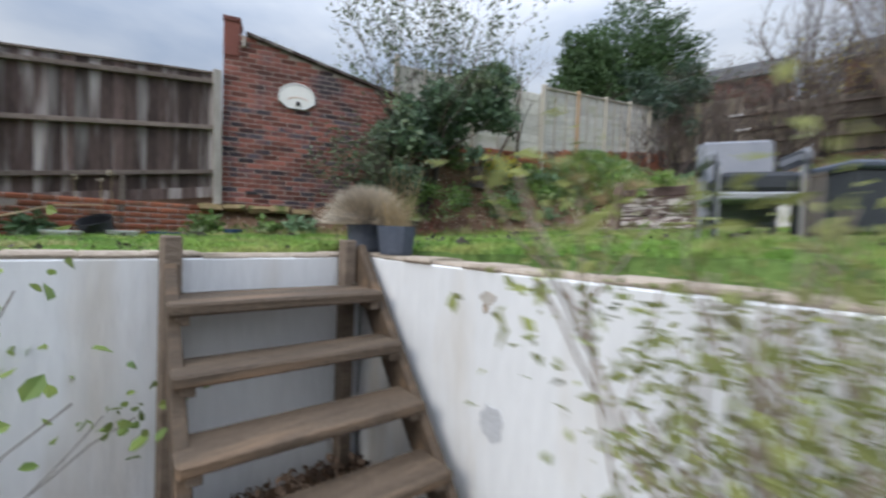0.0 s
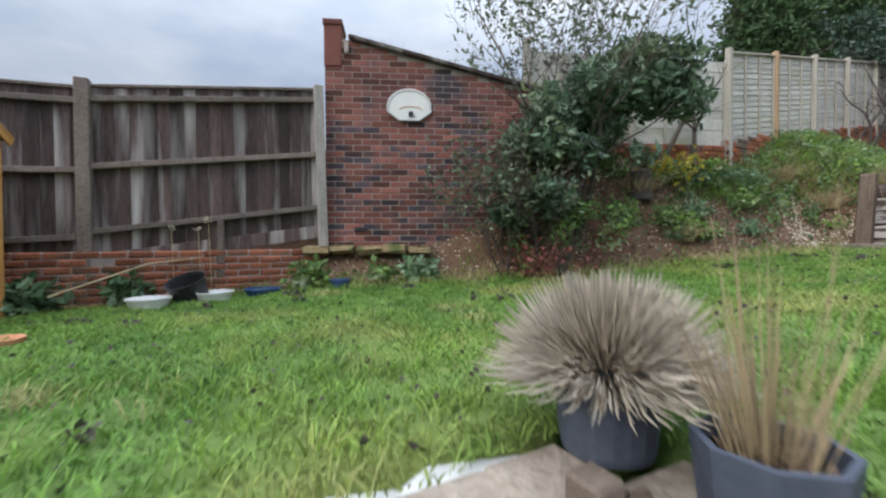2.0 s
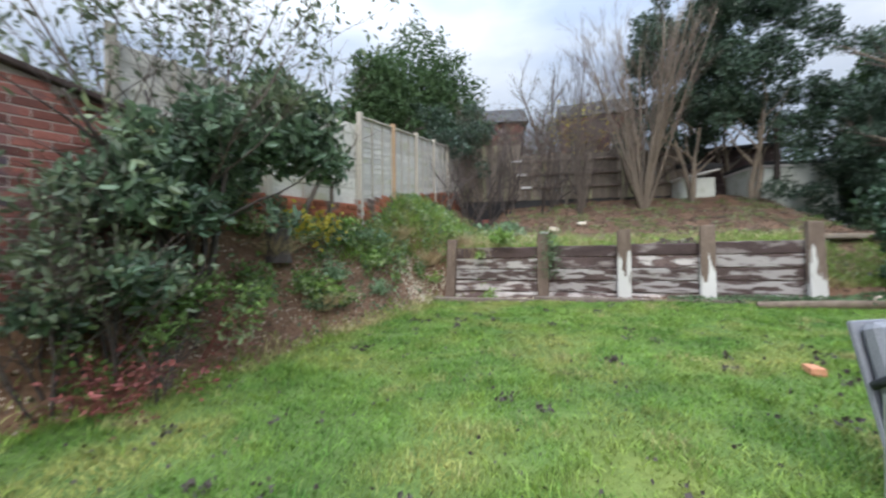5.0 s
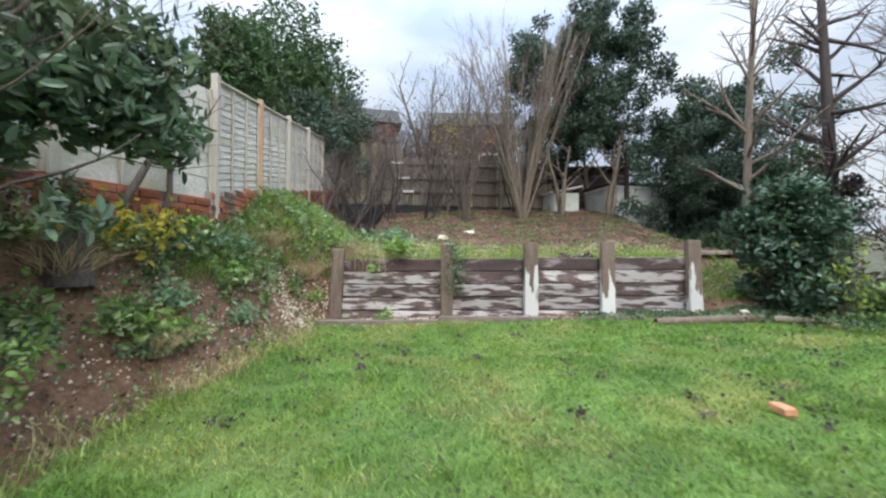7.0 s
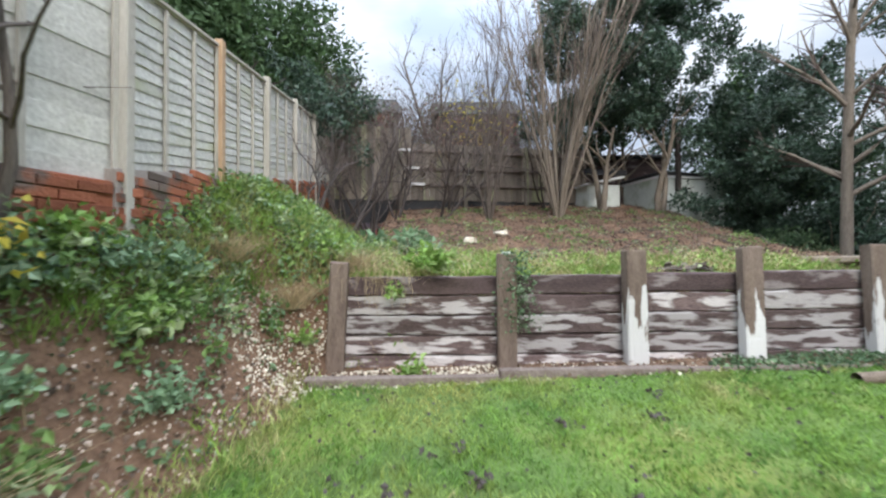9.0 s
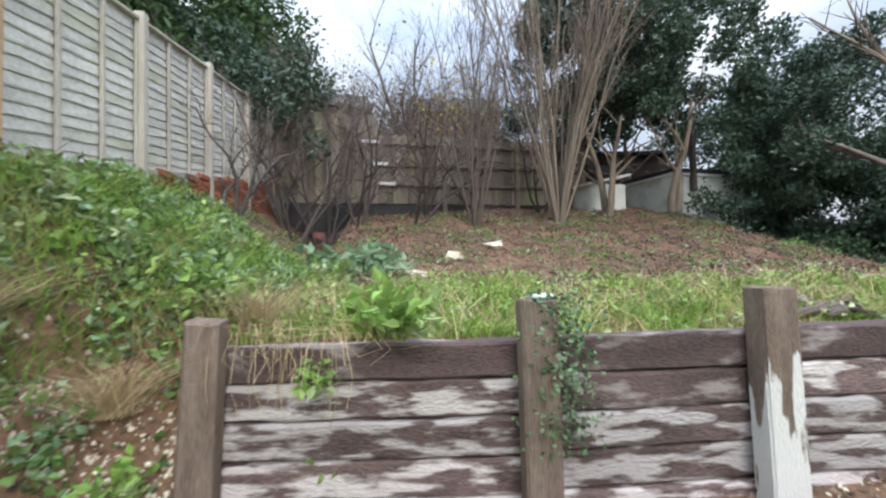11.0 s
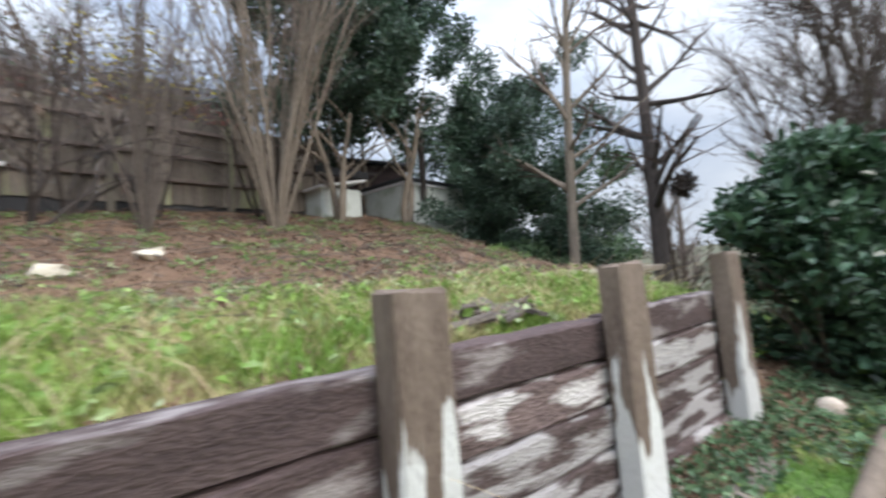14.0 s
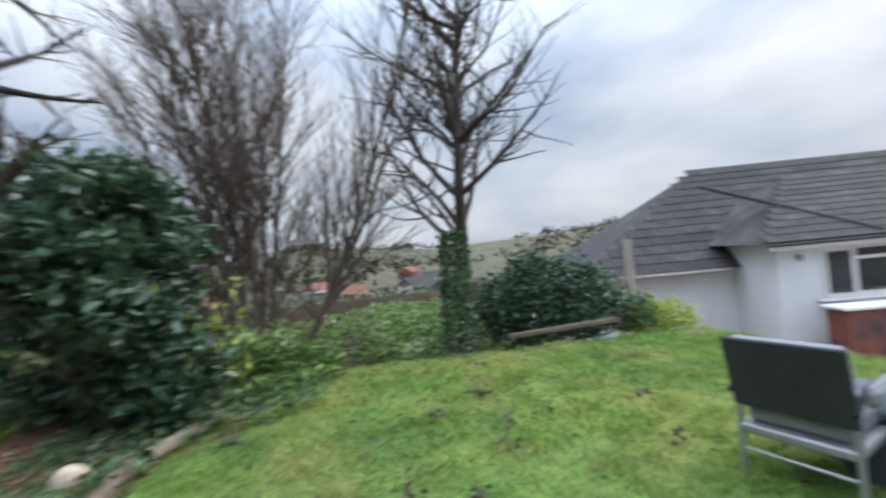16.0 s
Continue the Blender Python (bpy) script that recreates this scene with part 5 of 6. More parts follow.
def edge_band(x, y):
    e = bank_side(x, y)
    return (np.abs(e) < 0.2 + 0.12 * wave(x * 2, y * 2)) & (x < 2.6)


x, y = scatter(40000, -4.4, 3, 6, 13, edge_band, rng)
v, f = blades(x, y, ground_z(x, y), 0.10, 0.010, rng, 0.7)
stuff("edge_grass", v, f, "longgrass", "ragged grass along the foot of the bank", "grass")


def bank_area(x, y):
    e = bank_side(x, y)
    s, d = sd(x, y)
    return (e > 0.05) & (e < 3.2) & (x > -3.2) & ((s < -2.9) | (e > 0.9)) & (((x - CF0.x) * cfd.y - (y - CF0.y) * cfd.x > 0.05) | ((y < 12.6) & (y - 10.3 < (x + 1.44) * 0.885 - 0.12)))


# ivy and weeds on the bank, thicker towards its top
def bank_green(x, y):
    e = bank_side(x, y)
    far = 0.3 + 0.7 * ramp01((x + 0.3) / 1.2)
    return bank_area(x, y) & (np.random.default_rng(5).uniform(size=len(x)) < np.clip(0.08 + 0.6 * ramp01((e - 0.6) / 0.8) + 0.35 * wave(x * 1.7, y * 1.7), 0.05, 0.98) * far)


x, y = scatter(125000, -3.2, 5, 7, 17, bank_green, rng)
z = ground_z(x, y) + rng.uniform(0, 0.16, len(x)) ** 1.3
v, f = leaves(np.stack([x, y, z], 1), 0.036, rng, 1.4, up=0.3)
stuff("ivy_cover", v, f, "ivy", "dark ivy trailing over the earth bank", "ivy")


def clump(x, y):
    return bank_area(x, y) & (wave(x * 2.3 + 1, y * 2.1) > np.where(x < 0.3, 0.25, -0.15)) & (bank_side(x, y) > 0.5 + 0.25 * wave(x * 3, y * 3))


x, y = scatter(70000, -2.0, 4.6, 8, 16, clump, rng)
z = ground_z(x, y) + rng.uniform(0, 0.24, len(x))
v, f = leaves(np.stack([x, y, z], 1), 0.042, rng, 1.6, up=0.6)
stuff("bank_weeds", v, f, "weed", "mixed green weeds and nettles on the bank", "weeds")


def top_weeds(x, y):
    s, d = sd(x, y)
    return bank_area(x, y) & (s > -5.5) & (bank_side(x, y) > 0.9) & (wave(x * 1.9, y * 2.5) > -0.1)


x, y = scatter(20000, 0.5, 4.8, 11.5, 16, top_weeds, rng)
z = ground_z(x, y) + rng.uniform(0, 0.28, len(x)) * (0.5 + 0.6 * wave(x * 3, y * 3))
v, f = leaves(np.stack([x, y, z], 1), 0.038, rng, 2.0, up=0.7)
stuff("bank_top_weeds", v, f, "brightweed", "bright green leafy weeds along the bank top", "weeds")
x, y = scatter(60000, 0.8, 5.4, 11.5, 16.5, lambda x, y: (bank_side(x, y) > 0.7) & ((x - CF0.x) * cfd.y - (y - CF0.y) * cfd.x > 0.1) & (sd(x, y)[0] < -1.5) & (sd(x, y)[1] < 3.2) & ((sd(x, y)[1] > 0.3) | (sd(x, y)[0] < -3.3)), rng)
v, f = blades(x, y, ground_z(x, y) - 0.01, 0.27 * (0.65 + 0.5 * wave(x * 2.2, y * 1.9)), 0.010, rng, 0.8)
stuff("bank_grass", v, f, "longgrass", "coarse grass among the weeds on the bank", "grass")
x, y = scatter(26000, 3, 12, 11.5, 18, lambda x, y: (sd(x, y)[1] > 1.6) & (sd(x, y)[1] < 7) & (wave(x * 1.4 + 2, y * 1.6) > 0.12), rng)
v, f = leaves(np.stack([x, y, ground_z(x, y) + rng.uniform(0, 0.07, len(x))], 1), 0.03, rng, 1.5, up=0.3)
stuff("bed_weeds", v, f, "weed", "sparse low weeds among the fallen leaves", "weeds")
# leaf litter under the trees, on the bank and in the beds


def litter_area(x, y):
    s, d = sd(x, y)
    e = bank_side(x, y)
    return ((d > 1.2) & (s > -4) & (d < 9) & (s < 11)) | ((s > 2.2) & (d > -0.72 - 0.1 * (s - 2.4)) & (d < 2) & (s < 8)) | ((e > 0.0) & (e < 2.2) & (x > -3) & (s < -3)) | ((d > -0.42) & (d < 0) & (s > -3.2) & (s < 2.6))


x, y = scatter(120000, -3, 17, 5, 20, litter_area, rng)
v, f = leaves(np.stack([x, y, ground_z(x, y) + rng.uniform(0.004, 0.03, len(x))], 1), 0.03, rng, 1.3, up=0.0, fold=0.12)
stuff("leaf_litter", v, f, "litter", "brown fallen leaves on bare earth", "leaf litter")
x, y = scatter(3200, -4, 9, 3, 12.5, is_lawn, rng)
v, f = leaves(np.stack([x, y, ground_z(x, y) + 0.03], 1), 0.023, rng, 1.2, up=0.0, fold=0.15)
stuff("fallen_leaves", v, f, "bark_dark", "dark wet leaves scattered on the lawn", "leaves")


cx, cy = scatter(150, -4, 9, 4, 12.5, is_lawn, rng)
k = rng.integers(0, len(cx), 1100)
x, y = cx[k] + rng.normal(0, 0.035, 1100), cy[k] + rng.normal(0, 0.035, 1100)
v, f = leaves(np.stack([x, y, ground_z(x, y) + 0.04], 1), 0.032, rng, 1.2, up=0.0, fold=0.15)
stuff("leaf_clusters", v, f, "bark_dark", "small dark clusters of rotting leaves on the lawn", "leaves")


# ground ivy and weeds beyond the lawn's far corner
def far_weeds(x, y):
    s, d = sd(x, y)
    al = (x - 5.7) * 0.575 + (y - 0.9) * 0.819
    dd = (x - 5.7) * 0.819 - (y - 0.9) * 0.575
    return (~is_lawn(x, y)) & (d < -0.6) & (s > 3.0) & (x > 8.0) & (x < 21) & (al > 3.4)


x, y = scatter(150000, 7.5, 21, 0, 12, far_weeds, rng)
v, f = leaves(np.stack([x, y, ground_z(x, y) + rng.uniform(0, 0.28, len(x)) * (0.6 + 0.4 * wave(x, y))], 1), 0.05, rng, 1.5, up=0.5)
stuff("ground_weeds", v, f, "weed", "low green weeds and ivy beyond the lawn", "weeds")
x, y = scatter(34000, 5.6, 9.5, 7.5, 10.6, lambda x, y: litter_area(x, y) & (sd(x, y)[1] < -0.05) & (rng.uniform(size=len(x)) < 0.6), rng)
v, f = leaves(np.stack([x, y, ground_z(x, y) + rng.uniform(0, 0.06, len(x))], 1), 0.03, rng, 1.3, up=0.4)
stuff("ground_ivy", v, f, "ivy", "ivy creeping among fallen leaves", "ivy")


x, y = scatter(30000, -1.6, 4.8, 8.5, 16, clump, rng)
z = ground_z(x, y) + rng.uniform(0.02, 0.26, len(x))
v, f = leaves(np.stack([x, y, z], 1), 0.034, rng, 1.5, up=0.5)
stuff("bank_herbs", v, f, "bluegreen", "pale blue-green herbs among the bank weeds", "weeds")
x, y = scatter(9000, 0.5, 11, 8.5, 16, lambda x, y: bed(x, y) | clump(x, y), rng)
v, f = blades(x, y, ground_z(x, y), 0.26, 0.006, rng, 1.1)
stuff("dry_stems", v, f, "straw", "dry pale stems standing in the grass and weeds", "dry grass")
x, y = scatter(14000, 2, 11.5, 8, 15, bed, rng)
v, f = leaves(np.stack([x, y, ground_z(x, y) + rng.uniform(0, 0.16, len(x))], 1), 0.034, rng, 1.5, up=0.5)
stuff("bed_herbs", v, f, "brightweed", "broad-leaved weeds growing through the long grass", "weeds")
dx = rng.uniform(-1.15, 0.1, 1500)
dn = rng.uniform(0.03, 0.75, 1500)
x, y = C.x + U.x * dx + N.x * dn, C.y + U.y * dx + N.y * dn
v, f = leaves(np.stack([x, y, PATIO + 0.02 + rng.uniform(0, 0.05, 1500)], 1), 0.035, rng, 1.3, up=0.0, fold=0.15)
stuff("step_litter", v, f, "litter", "wet brown leaves gathered under the steps", "leaf litter")


def lawn_end(x, y):
    s, d = sd(x, y)
    return (~is_lawn(x, y)) & (s > 2.4) & (s < 7) & (d > -3.2) & (d < -0.55) & (x < 10.5)


x, y = scatter(60000, 6.3, 10.5, 5.5, 10, lawn_end, rng)
v, f = blades(x, y, ground_z(x, y) - 0.005, 0.09 * (0.7 + 0.5 * wave(x * 2, y * 2)), 0.009, rng, 0.9)
stuff("rough_grass", v, f, "longgrass", "rough grass where the lawn meets the weeds", "grass")
x, y = scatter(16000, 6.3, 10.5, 5.5, 10, lawn_end, rng)
v, f = leaves(np.stack([x, y, ground_z(x, y) + rng.uniform(0, 0.12, len(x))], 1), 0.036, rng, 1.4, up=0.4)
stuff("lawn_end_weeds", v, f, "ivy", "dark ground ivy at the end of the lawn", "weeds")
x, y = scatter(110000, 8.0, 13.0, 3.4, 8.8, lambda x, y: (~is_lawn(x, y)) & (x - 8.25 > 0.1 * wave(x * 3, y * 3)), rng)
tall = np.clip(0.42 + 0.25 * wave(x * 1.6, y * 1.6), 0.1, 0.7)
v, f = leaves(np.stack([x, y, ground_z(x, y) + rng.uniform(0, 1, len(x)) * tall], 1), 0.045, rng, 1.5, up=0.5)
stuff("edge_weeds", v, f, "weed", "knee-high green weeds along the lawn's far edge", "weeds")
def border(x, y):
    al, dd = (x - 5.75) * 0.665 + (y - 2.1) * 0.747, (x - 5.75) * 0.747 - (y - 2.1) * 0.665
    return (dd > 0.02 + 0.12 * wave(x * 2, y * 2)) & (dd < 1.5) & (al > -0.6) & (al < 7.5)


x, y = scatter(60000, 5, 12.5, 1, 9, border, rng)
tall = np.clip(0.24 + 0.2 * wave(x * 1.9, y * 1.9), 0.05, 0.42)
v, f = leaves(np.stack([x, y, ground_z(x, y) + rng.uniform(0, 1, len(x)) * tall], 1), 0.04, rng, 1.5, up=0.4)
stuff("border_ivy", v, f, "ivy", "dark ivy and weeds along the lawn's end", "ivy")
x, y = scatter(90000, 9.0, 15.0, 0.5, 7.6, lambda x, y: ((x - 5.75) * 0.747 - (y - 2.1) * 0.665 > 0.9) & (~is_lawn(x, y)), rng)
g = ground_z(x, y)
top = np.maximum(2.12 + 0.14 * wave(x * 0.9, y * 0.9) + 0.06 * wave(x * 3, y * 3), g + 0.1)
v, f = leaves(np.stack([x, y, g + (top - g) * rng.uniform(0, 1, len(x)) ** 0.5], 1), 0.06, rng, 1.5, up=0.4)
stuff("bramble_thicket", v, f, "weed", "tangled green bramble thicket beyond the lawn", "brambles")
# fallen sticks on the leafy ground
x, y = scatter(900, 2.5, 13, 11, 18, lambda x, y: (sd(x, y)[1] > 1.5) & (sd(x, y)[1] < 7), rng)
paths = []
for i in range(len(x)):
    an, ln = rng.uniform(0, 2 * np.pi), rng.uniform(0.15, 0.7)
    p0 = Vector((x[i], y[i], gz(x[i], y[i]) + 0.02))
    p1 = Vector((x[i] + ln * math.cos(an), y[i] + ln * math.sin(an), 0))
    p1.z = gz(p1.x, p1.y) + rng.uniform(0.02, 0.12)
    paths.append([(p0, 0.009), (p0.lerp(p1, 0.5) + Vector((rng.normal(0, 0.02), rng.normal(0, 0.02), 0.01)), 0.007), (p1, 0.003)])
v, f = tubes(paths, 4)
stuff("fallen_sticks", v, f, "bark", "grey-brown sticks lying in the leaf litter", "sticks")


# stones
def pebbles(x, y, size, rng):
    vs, fs = [], []
    bm = bmesh.new()
    bmesh.ops.create_icosphere(bm, subdivisions=1, radius=1)
    base = np.array([tuple(q.co) for q in bm.verts])
    tri = np.array([[q.index for q in ff.verts] for ff in bm.faces])
    bm.free()
    z = ground_z(x, y)
    for i in range(len(x)):
        sc = size * rng.uniform(0.4, 1.6) * rng.uniform(0.6, 1.2, 3)
        vs.append(base * sc * rng.uniform(0.8, 1.2, (len(base), 1)) + np.array([x[i], y[i], z[i] + 0.2 * sc[2]]))
        fs.append(tri + i * len(base))
    return np.concatenate(vs), np.concatenate(fs)


x, y = scatter(17000, -3.2, 3, 7, 14, lambda x, y: (bank_side(x, y) > 0.0) & (bank_side(x, y) < 0.95), rng)
v, f = pebbles(x, y, 0.011, rng)
stuff("flint_stones", v, f, "stone", "flints and chalk lumps showing in the bank", "stones")


def chalk_area(x, y):
    s, d = sd(x, y)
    return ((d > -0.42) & (d < 0.05) & (s > -3.3) & (s < 1.6)) | ((np.hypot(x - 2.35, y - 12.75) < 0.5) & (bank_side(x, y) > -0.1))


x, y = scatter(42000, 1.6, 7.5, 9.5, 13.4, chalk_area, rng)
k = rng.uniform(size=len(x)) < np.where(x < 4.3, 0.75, 0.1)
v, f = pebbles(x[k], y[k], 0.0115, rng)
stuff("chalk_rubble", v, f, "chalk", "pale chalk rubble below the sleepers", "rubble")


# small leafy plants set one by one
def weed_plant(x, y, key, size, n, seed, label, dz=0.0):
    rng = np.random.default_rng(seed)
    t = thing("weed_plant", pose(x, y, gz(x, y) + dz), label, "plant")
    a, e, r = rng.uniform(0, 2 * np.pi, n), rng.uniform(0.2, 1.3, n), rng.uniform(0.2, 1, n) * size
    p = np.stack([r * np.cos(a) * np.cos(e), r * np.sin(a) * np.cos(e), r * np.sin(e)], 1)
    if key == "straw":
        k = rng.uniform(0, 2 * np.pi, 2 * n)
        q = rng.uniform(0, 0.4, 2 * n) * size
        v, f = blades(q * np.cos(k), q * np.sin(k), np.zeros(2 * n), size * 0.9, 0.006, rng, 1.2)
    else:
        v, f = leaves(p, size * (0.22 if n < 100 or seed < 500 else 0.13), rng, 1.7, up=0.25)
    mesh_ob("foliage", v, f, M[key], t)
    for i in range(5):
        q = Vector(p[i * 3])
        v, f = tubes([[(Vector((q.x * 0.1, q.y * 0.1, -0.03)), 0.004), (q * 0.6, 0.003), (q * 1.05, 0.0015)]], 4)
        mesh_ob("stalk", v, f, M["weed"], t)
    return t


weed_plant(4.75, 14.55, "bluegreen", 0.42, 170, 201, "pale blue-green leafy plant on the raised bed")
weed_plant(4.25, 14.95, "bluegreen", 0.36, 130, 202, "pale blue-green leafy plant on the raised bed")
weed_plant(3.75, 12.55, "brightweed", 0.26, 90, 203, "bright green weed drooping over the sleepers", 0.1)
weed_plant(3.45, 12.62, "brightweed", 0.2, 70, 204, "bright green weed hanging over the sleepers", -0.1)
weed_plant(3.35, 12.15, "brightweed", 0.2, 80, 205, "bright green weed growing at the sleeper foot")
weed_plant(2.55, 12.85, "brightweed", 0.2, 60, 206, "bright green weed beside the sleeper post", 0.1)
weed_plant(3.2, 13.2, "straw", 0.32, 140, 207, "dry straw-coloured grass over the sleepers", 0.05)
rng = np.random.default_rng(77)
paths = []
for i in range(64):
    u = 0.1 + 0.5 * rng.uniform(0, 1) ** 1.5 + 0.05 * math.sin(i)
    p = POSTS[0][0].lerp(POSTS[1][0], u)
    o = Vector((p.x, p.y, 3.36 + rng.uniform(-0.02, 0.06))) + Vector((SM.x, SM.y, 0)) * rng.uniform(0.0, 0.15)
    out = Vector((-SM.x, -SM.y, 0)) * rng.uniform(0.10, 0.2) + Vector((SW.x, SW.y, 0)) * rng.normal(0, 0.08)
    fall = 0.06 + 0.4 * rng.uniform(0, 1) ** 2
    paths.append([(o, 0.0026), (o + out + Vector((0, 0, 0.03)), 0.0022), (o + out * rng.uniform(0.9, 1.4) + Vector((rng.normal(0, 0.05), rng.normal(0, 0.05), -fall * 0.6)), 0.0018), (o + out * 1.1 + Vector((rng.normal(0, 0.03), rng.normal(0, 0.03), -fall)), 0.0012)])
v, f = tubes(paths, 4)
stuff("trailing_stems", v, f, "straw", "dry straw-coloured stems trailing over the sleepers", "dry stems")
weed_plant(3.62, 12.14, "brightweed", 0.24, 110, 213, "bright green leafy weed spilling over the sleepers", 0.98)
weed_plant(3.28, 12.40, "brightweed", 0.16, 60, 214, "bright green weed hanging on the sleeper face", 0.72)
rnd = random.Random(88)
count = 0
while count < 26:
    x, y = rnd.uniform(-0.6, 3.3), rnd.uniform(9.9, 13.4)
    e = float(bank_side(np.array(x), np.array(y)))
    if 0.3 < e < 1.9 and bool(bank_area(np.array(x), np.array(y))):
        key = ("weed", "bluegreen", "brightweed", "straw", "weed", "ivy")[count % 6]
        weed_plant(x, y, key, rnd.uniform(0.2, 0.36), 240, 500 + count, {"weed": "upright green nettle clump on the bank", "bluegreen": "grey-green leafy clump on the bank", "brightweed": "bright green weed clump on the bank", "straw": "dry straw-coloured clump on the bank", "ivy": "dark ivy clump on the bank"}[key])
        count += 1
weed_plant(-1.9, 8.15, "bluegreen", 0.3, 140, 208, "grey-green plant at the foot of the gable")
weed_plant(-2.25, 7.85, "weed", 0.25, 110, 209, "green weed at the foot of the gable")
weed_plant(-2.9, 7.35, "weed", 0.3, 140, 210, "green weeds by the blue trays")
weed_plant(-4.3, 5.3, "ivy", 0.35, 220, 211, "dark green weeds below the fence")
weed_plant(-4.0, 6.0, "ivy", 0.3, 180, 212, "dark green weeds below the fence")
rng = np.random.default_rng(9)
px, py = POSTS[1][0]
n = 900
h = rng.uniform(2.75, 3.55, n)
v, f = leaves(np.stack([px + rng.normal(0.05, 0.10, n) + (3.4 - h) * 0.06, py + rng.normal(-0.12, 0.07, n), h], 1), 0.026, rng, 1.2)
stuff("post_ivy", v, f, "ivy", "small-leaved ivy climbing a sleeper post", "ivy")
moss = part("moss_cap", one_block((0.13, 0.08, 0.02), (px, py - 0.05, 3.53), bevel=0.008), M["oldwhite"])
tagged(moss, "pale lichen patch on top of the sleeper post", "lichen")


# ---- shed, pots, furniture, clutter ----
SH = Matrix.Translation((-4.15, 5.12, 0)) @ Matrix.Rotation(math.radians(140.2), 4, "Z")
shed = thing("garden_shed", SH, "new orange-brown timber garden shed with a closed door", "shed")
Z0 = 1.84
for i in range(11):
    part("cladding", one_block((1.3, 0.02, 0.148), (-0.65, 0.0 + 0.0, Z0 + 0.12 + 0.135 * i), Matrix.Identity(4), bevel=0.004), M["shed"], shed)
    part("cladding", one_block((0.02, 1.6, 0.148), (0.0, 0.8, Z0 + 0.12 + 0.135 * i), bevel=0.004), M["shed"], shed)
bm = bmesh.new()
vs = [bm.verts.new(p) for p in ((0.02, -0.008, Z0 + 1.56), (-1.32, -0.008, Z0 + 1.56), (-0.65, -0.008, Z0 + 1.96))]
ff = bm.faces.new(vs)
ex = bmesh.ops.extrude_face_region(bm, geom=[ff])
for q in [g for g in ex["geom"] if isinstance(g, bmesh.types.BMVert)]:
    q.co.y += 0.02
part("gable", bm, M["shed"], shed)
for sgn in (0, 1):
    bm = bmesh.new()
    q = Matrix.Translation((-0.30 if sgn == 0 else -1.0, 0.8, Z0 + 1.79)) @ Matrix.Rotation(0.54 if sgn == 0 else -0.54, 4, "Y")
    block(bm, (0.86, 1.8, 0.03), (0, 0, 0), q, 0.005)
    part("roof_slope", bm, M["roof"], shed, "grey felt roof slope")
    bm = bmesh.new()
    q = Matrix.Translation((-0.30 if sgn == 0 else -1.0, -0.09, Z0 + 1.77)) @ Matrix.Rotation(0.54 if sgn == 0 else -0.54, 4, "Y")
    block(bm, (0.86, 0.02, 0.09), (0, 0, 0), q, 0.004)
    part("barge_board", bm, M["shed_door"], shed)
door = part("door", one_block((0.55, 0.03, 1.62), (-0.58, -0.028, Z0 + 0.90), bevel=0.005), M["shed_door"], shed, "pale new timber door")
part("handle", lathe([(0.0, 0), (0.012, 0.0), (0.012, 0.03), (0.025, 0.035), (0.025, 0.055), (0.0, 0.06)], 12), M["steel"], door, "small steel knob").matrix_basis = Matrix.Translation((-0.80, -0.04, Z0 + 0.9)) @ Matrix.Rotation(math.radians(90), 4, "X")
for z in (0.3, 0.9, 1.45):
    part("hinge", one_block((0.05, 0.012, 0.1), (-0.29, -0.045, Z0 + z), bevel=0.003), M["steel"], door, "steel hinge")
part("floor_bearer", one_block((1.34, 1.6, 0.12), (-0.65, 0.8, Z0 - 0.02), bevel=0.01), M["timber"], shed)
part("corner_post", one_block((0.05, 0.05, 1.56), (0.01, -0.012, Z0 + 0.80), bevel=0.004), M["shed_door"], shed)

# neighbouring roof over the fence
nb = thing("neighbour_house", frame_at((-8.6, 4.2), Vector((0.4, 0.9)), 1.0), "neighbouring house with white eaves and a grey tiled roof", "house")
part("wall", one_block((6, 5, 3.1), (-1.2, 3.4, 1.55), bevel=0.01), M["rendered"], nb)
part("eaves", one_block((6.6, 5.6, 0.16), (-1.2, 3.4, 3.2), bevel=0.01), M["white"], nb)
bm = bmesh.new()
hip_roof(bm, -4.5, 2.1, 0.6, 6.2, 3.28, 1.6, 1.8)
part("roof", bm, M["roof"], nb)


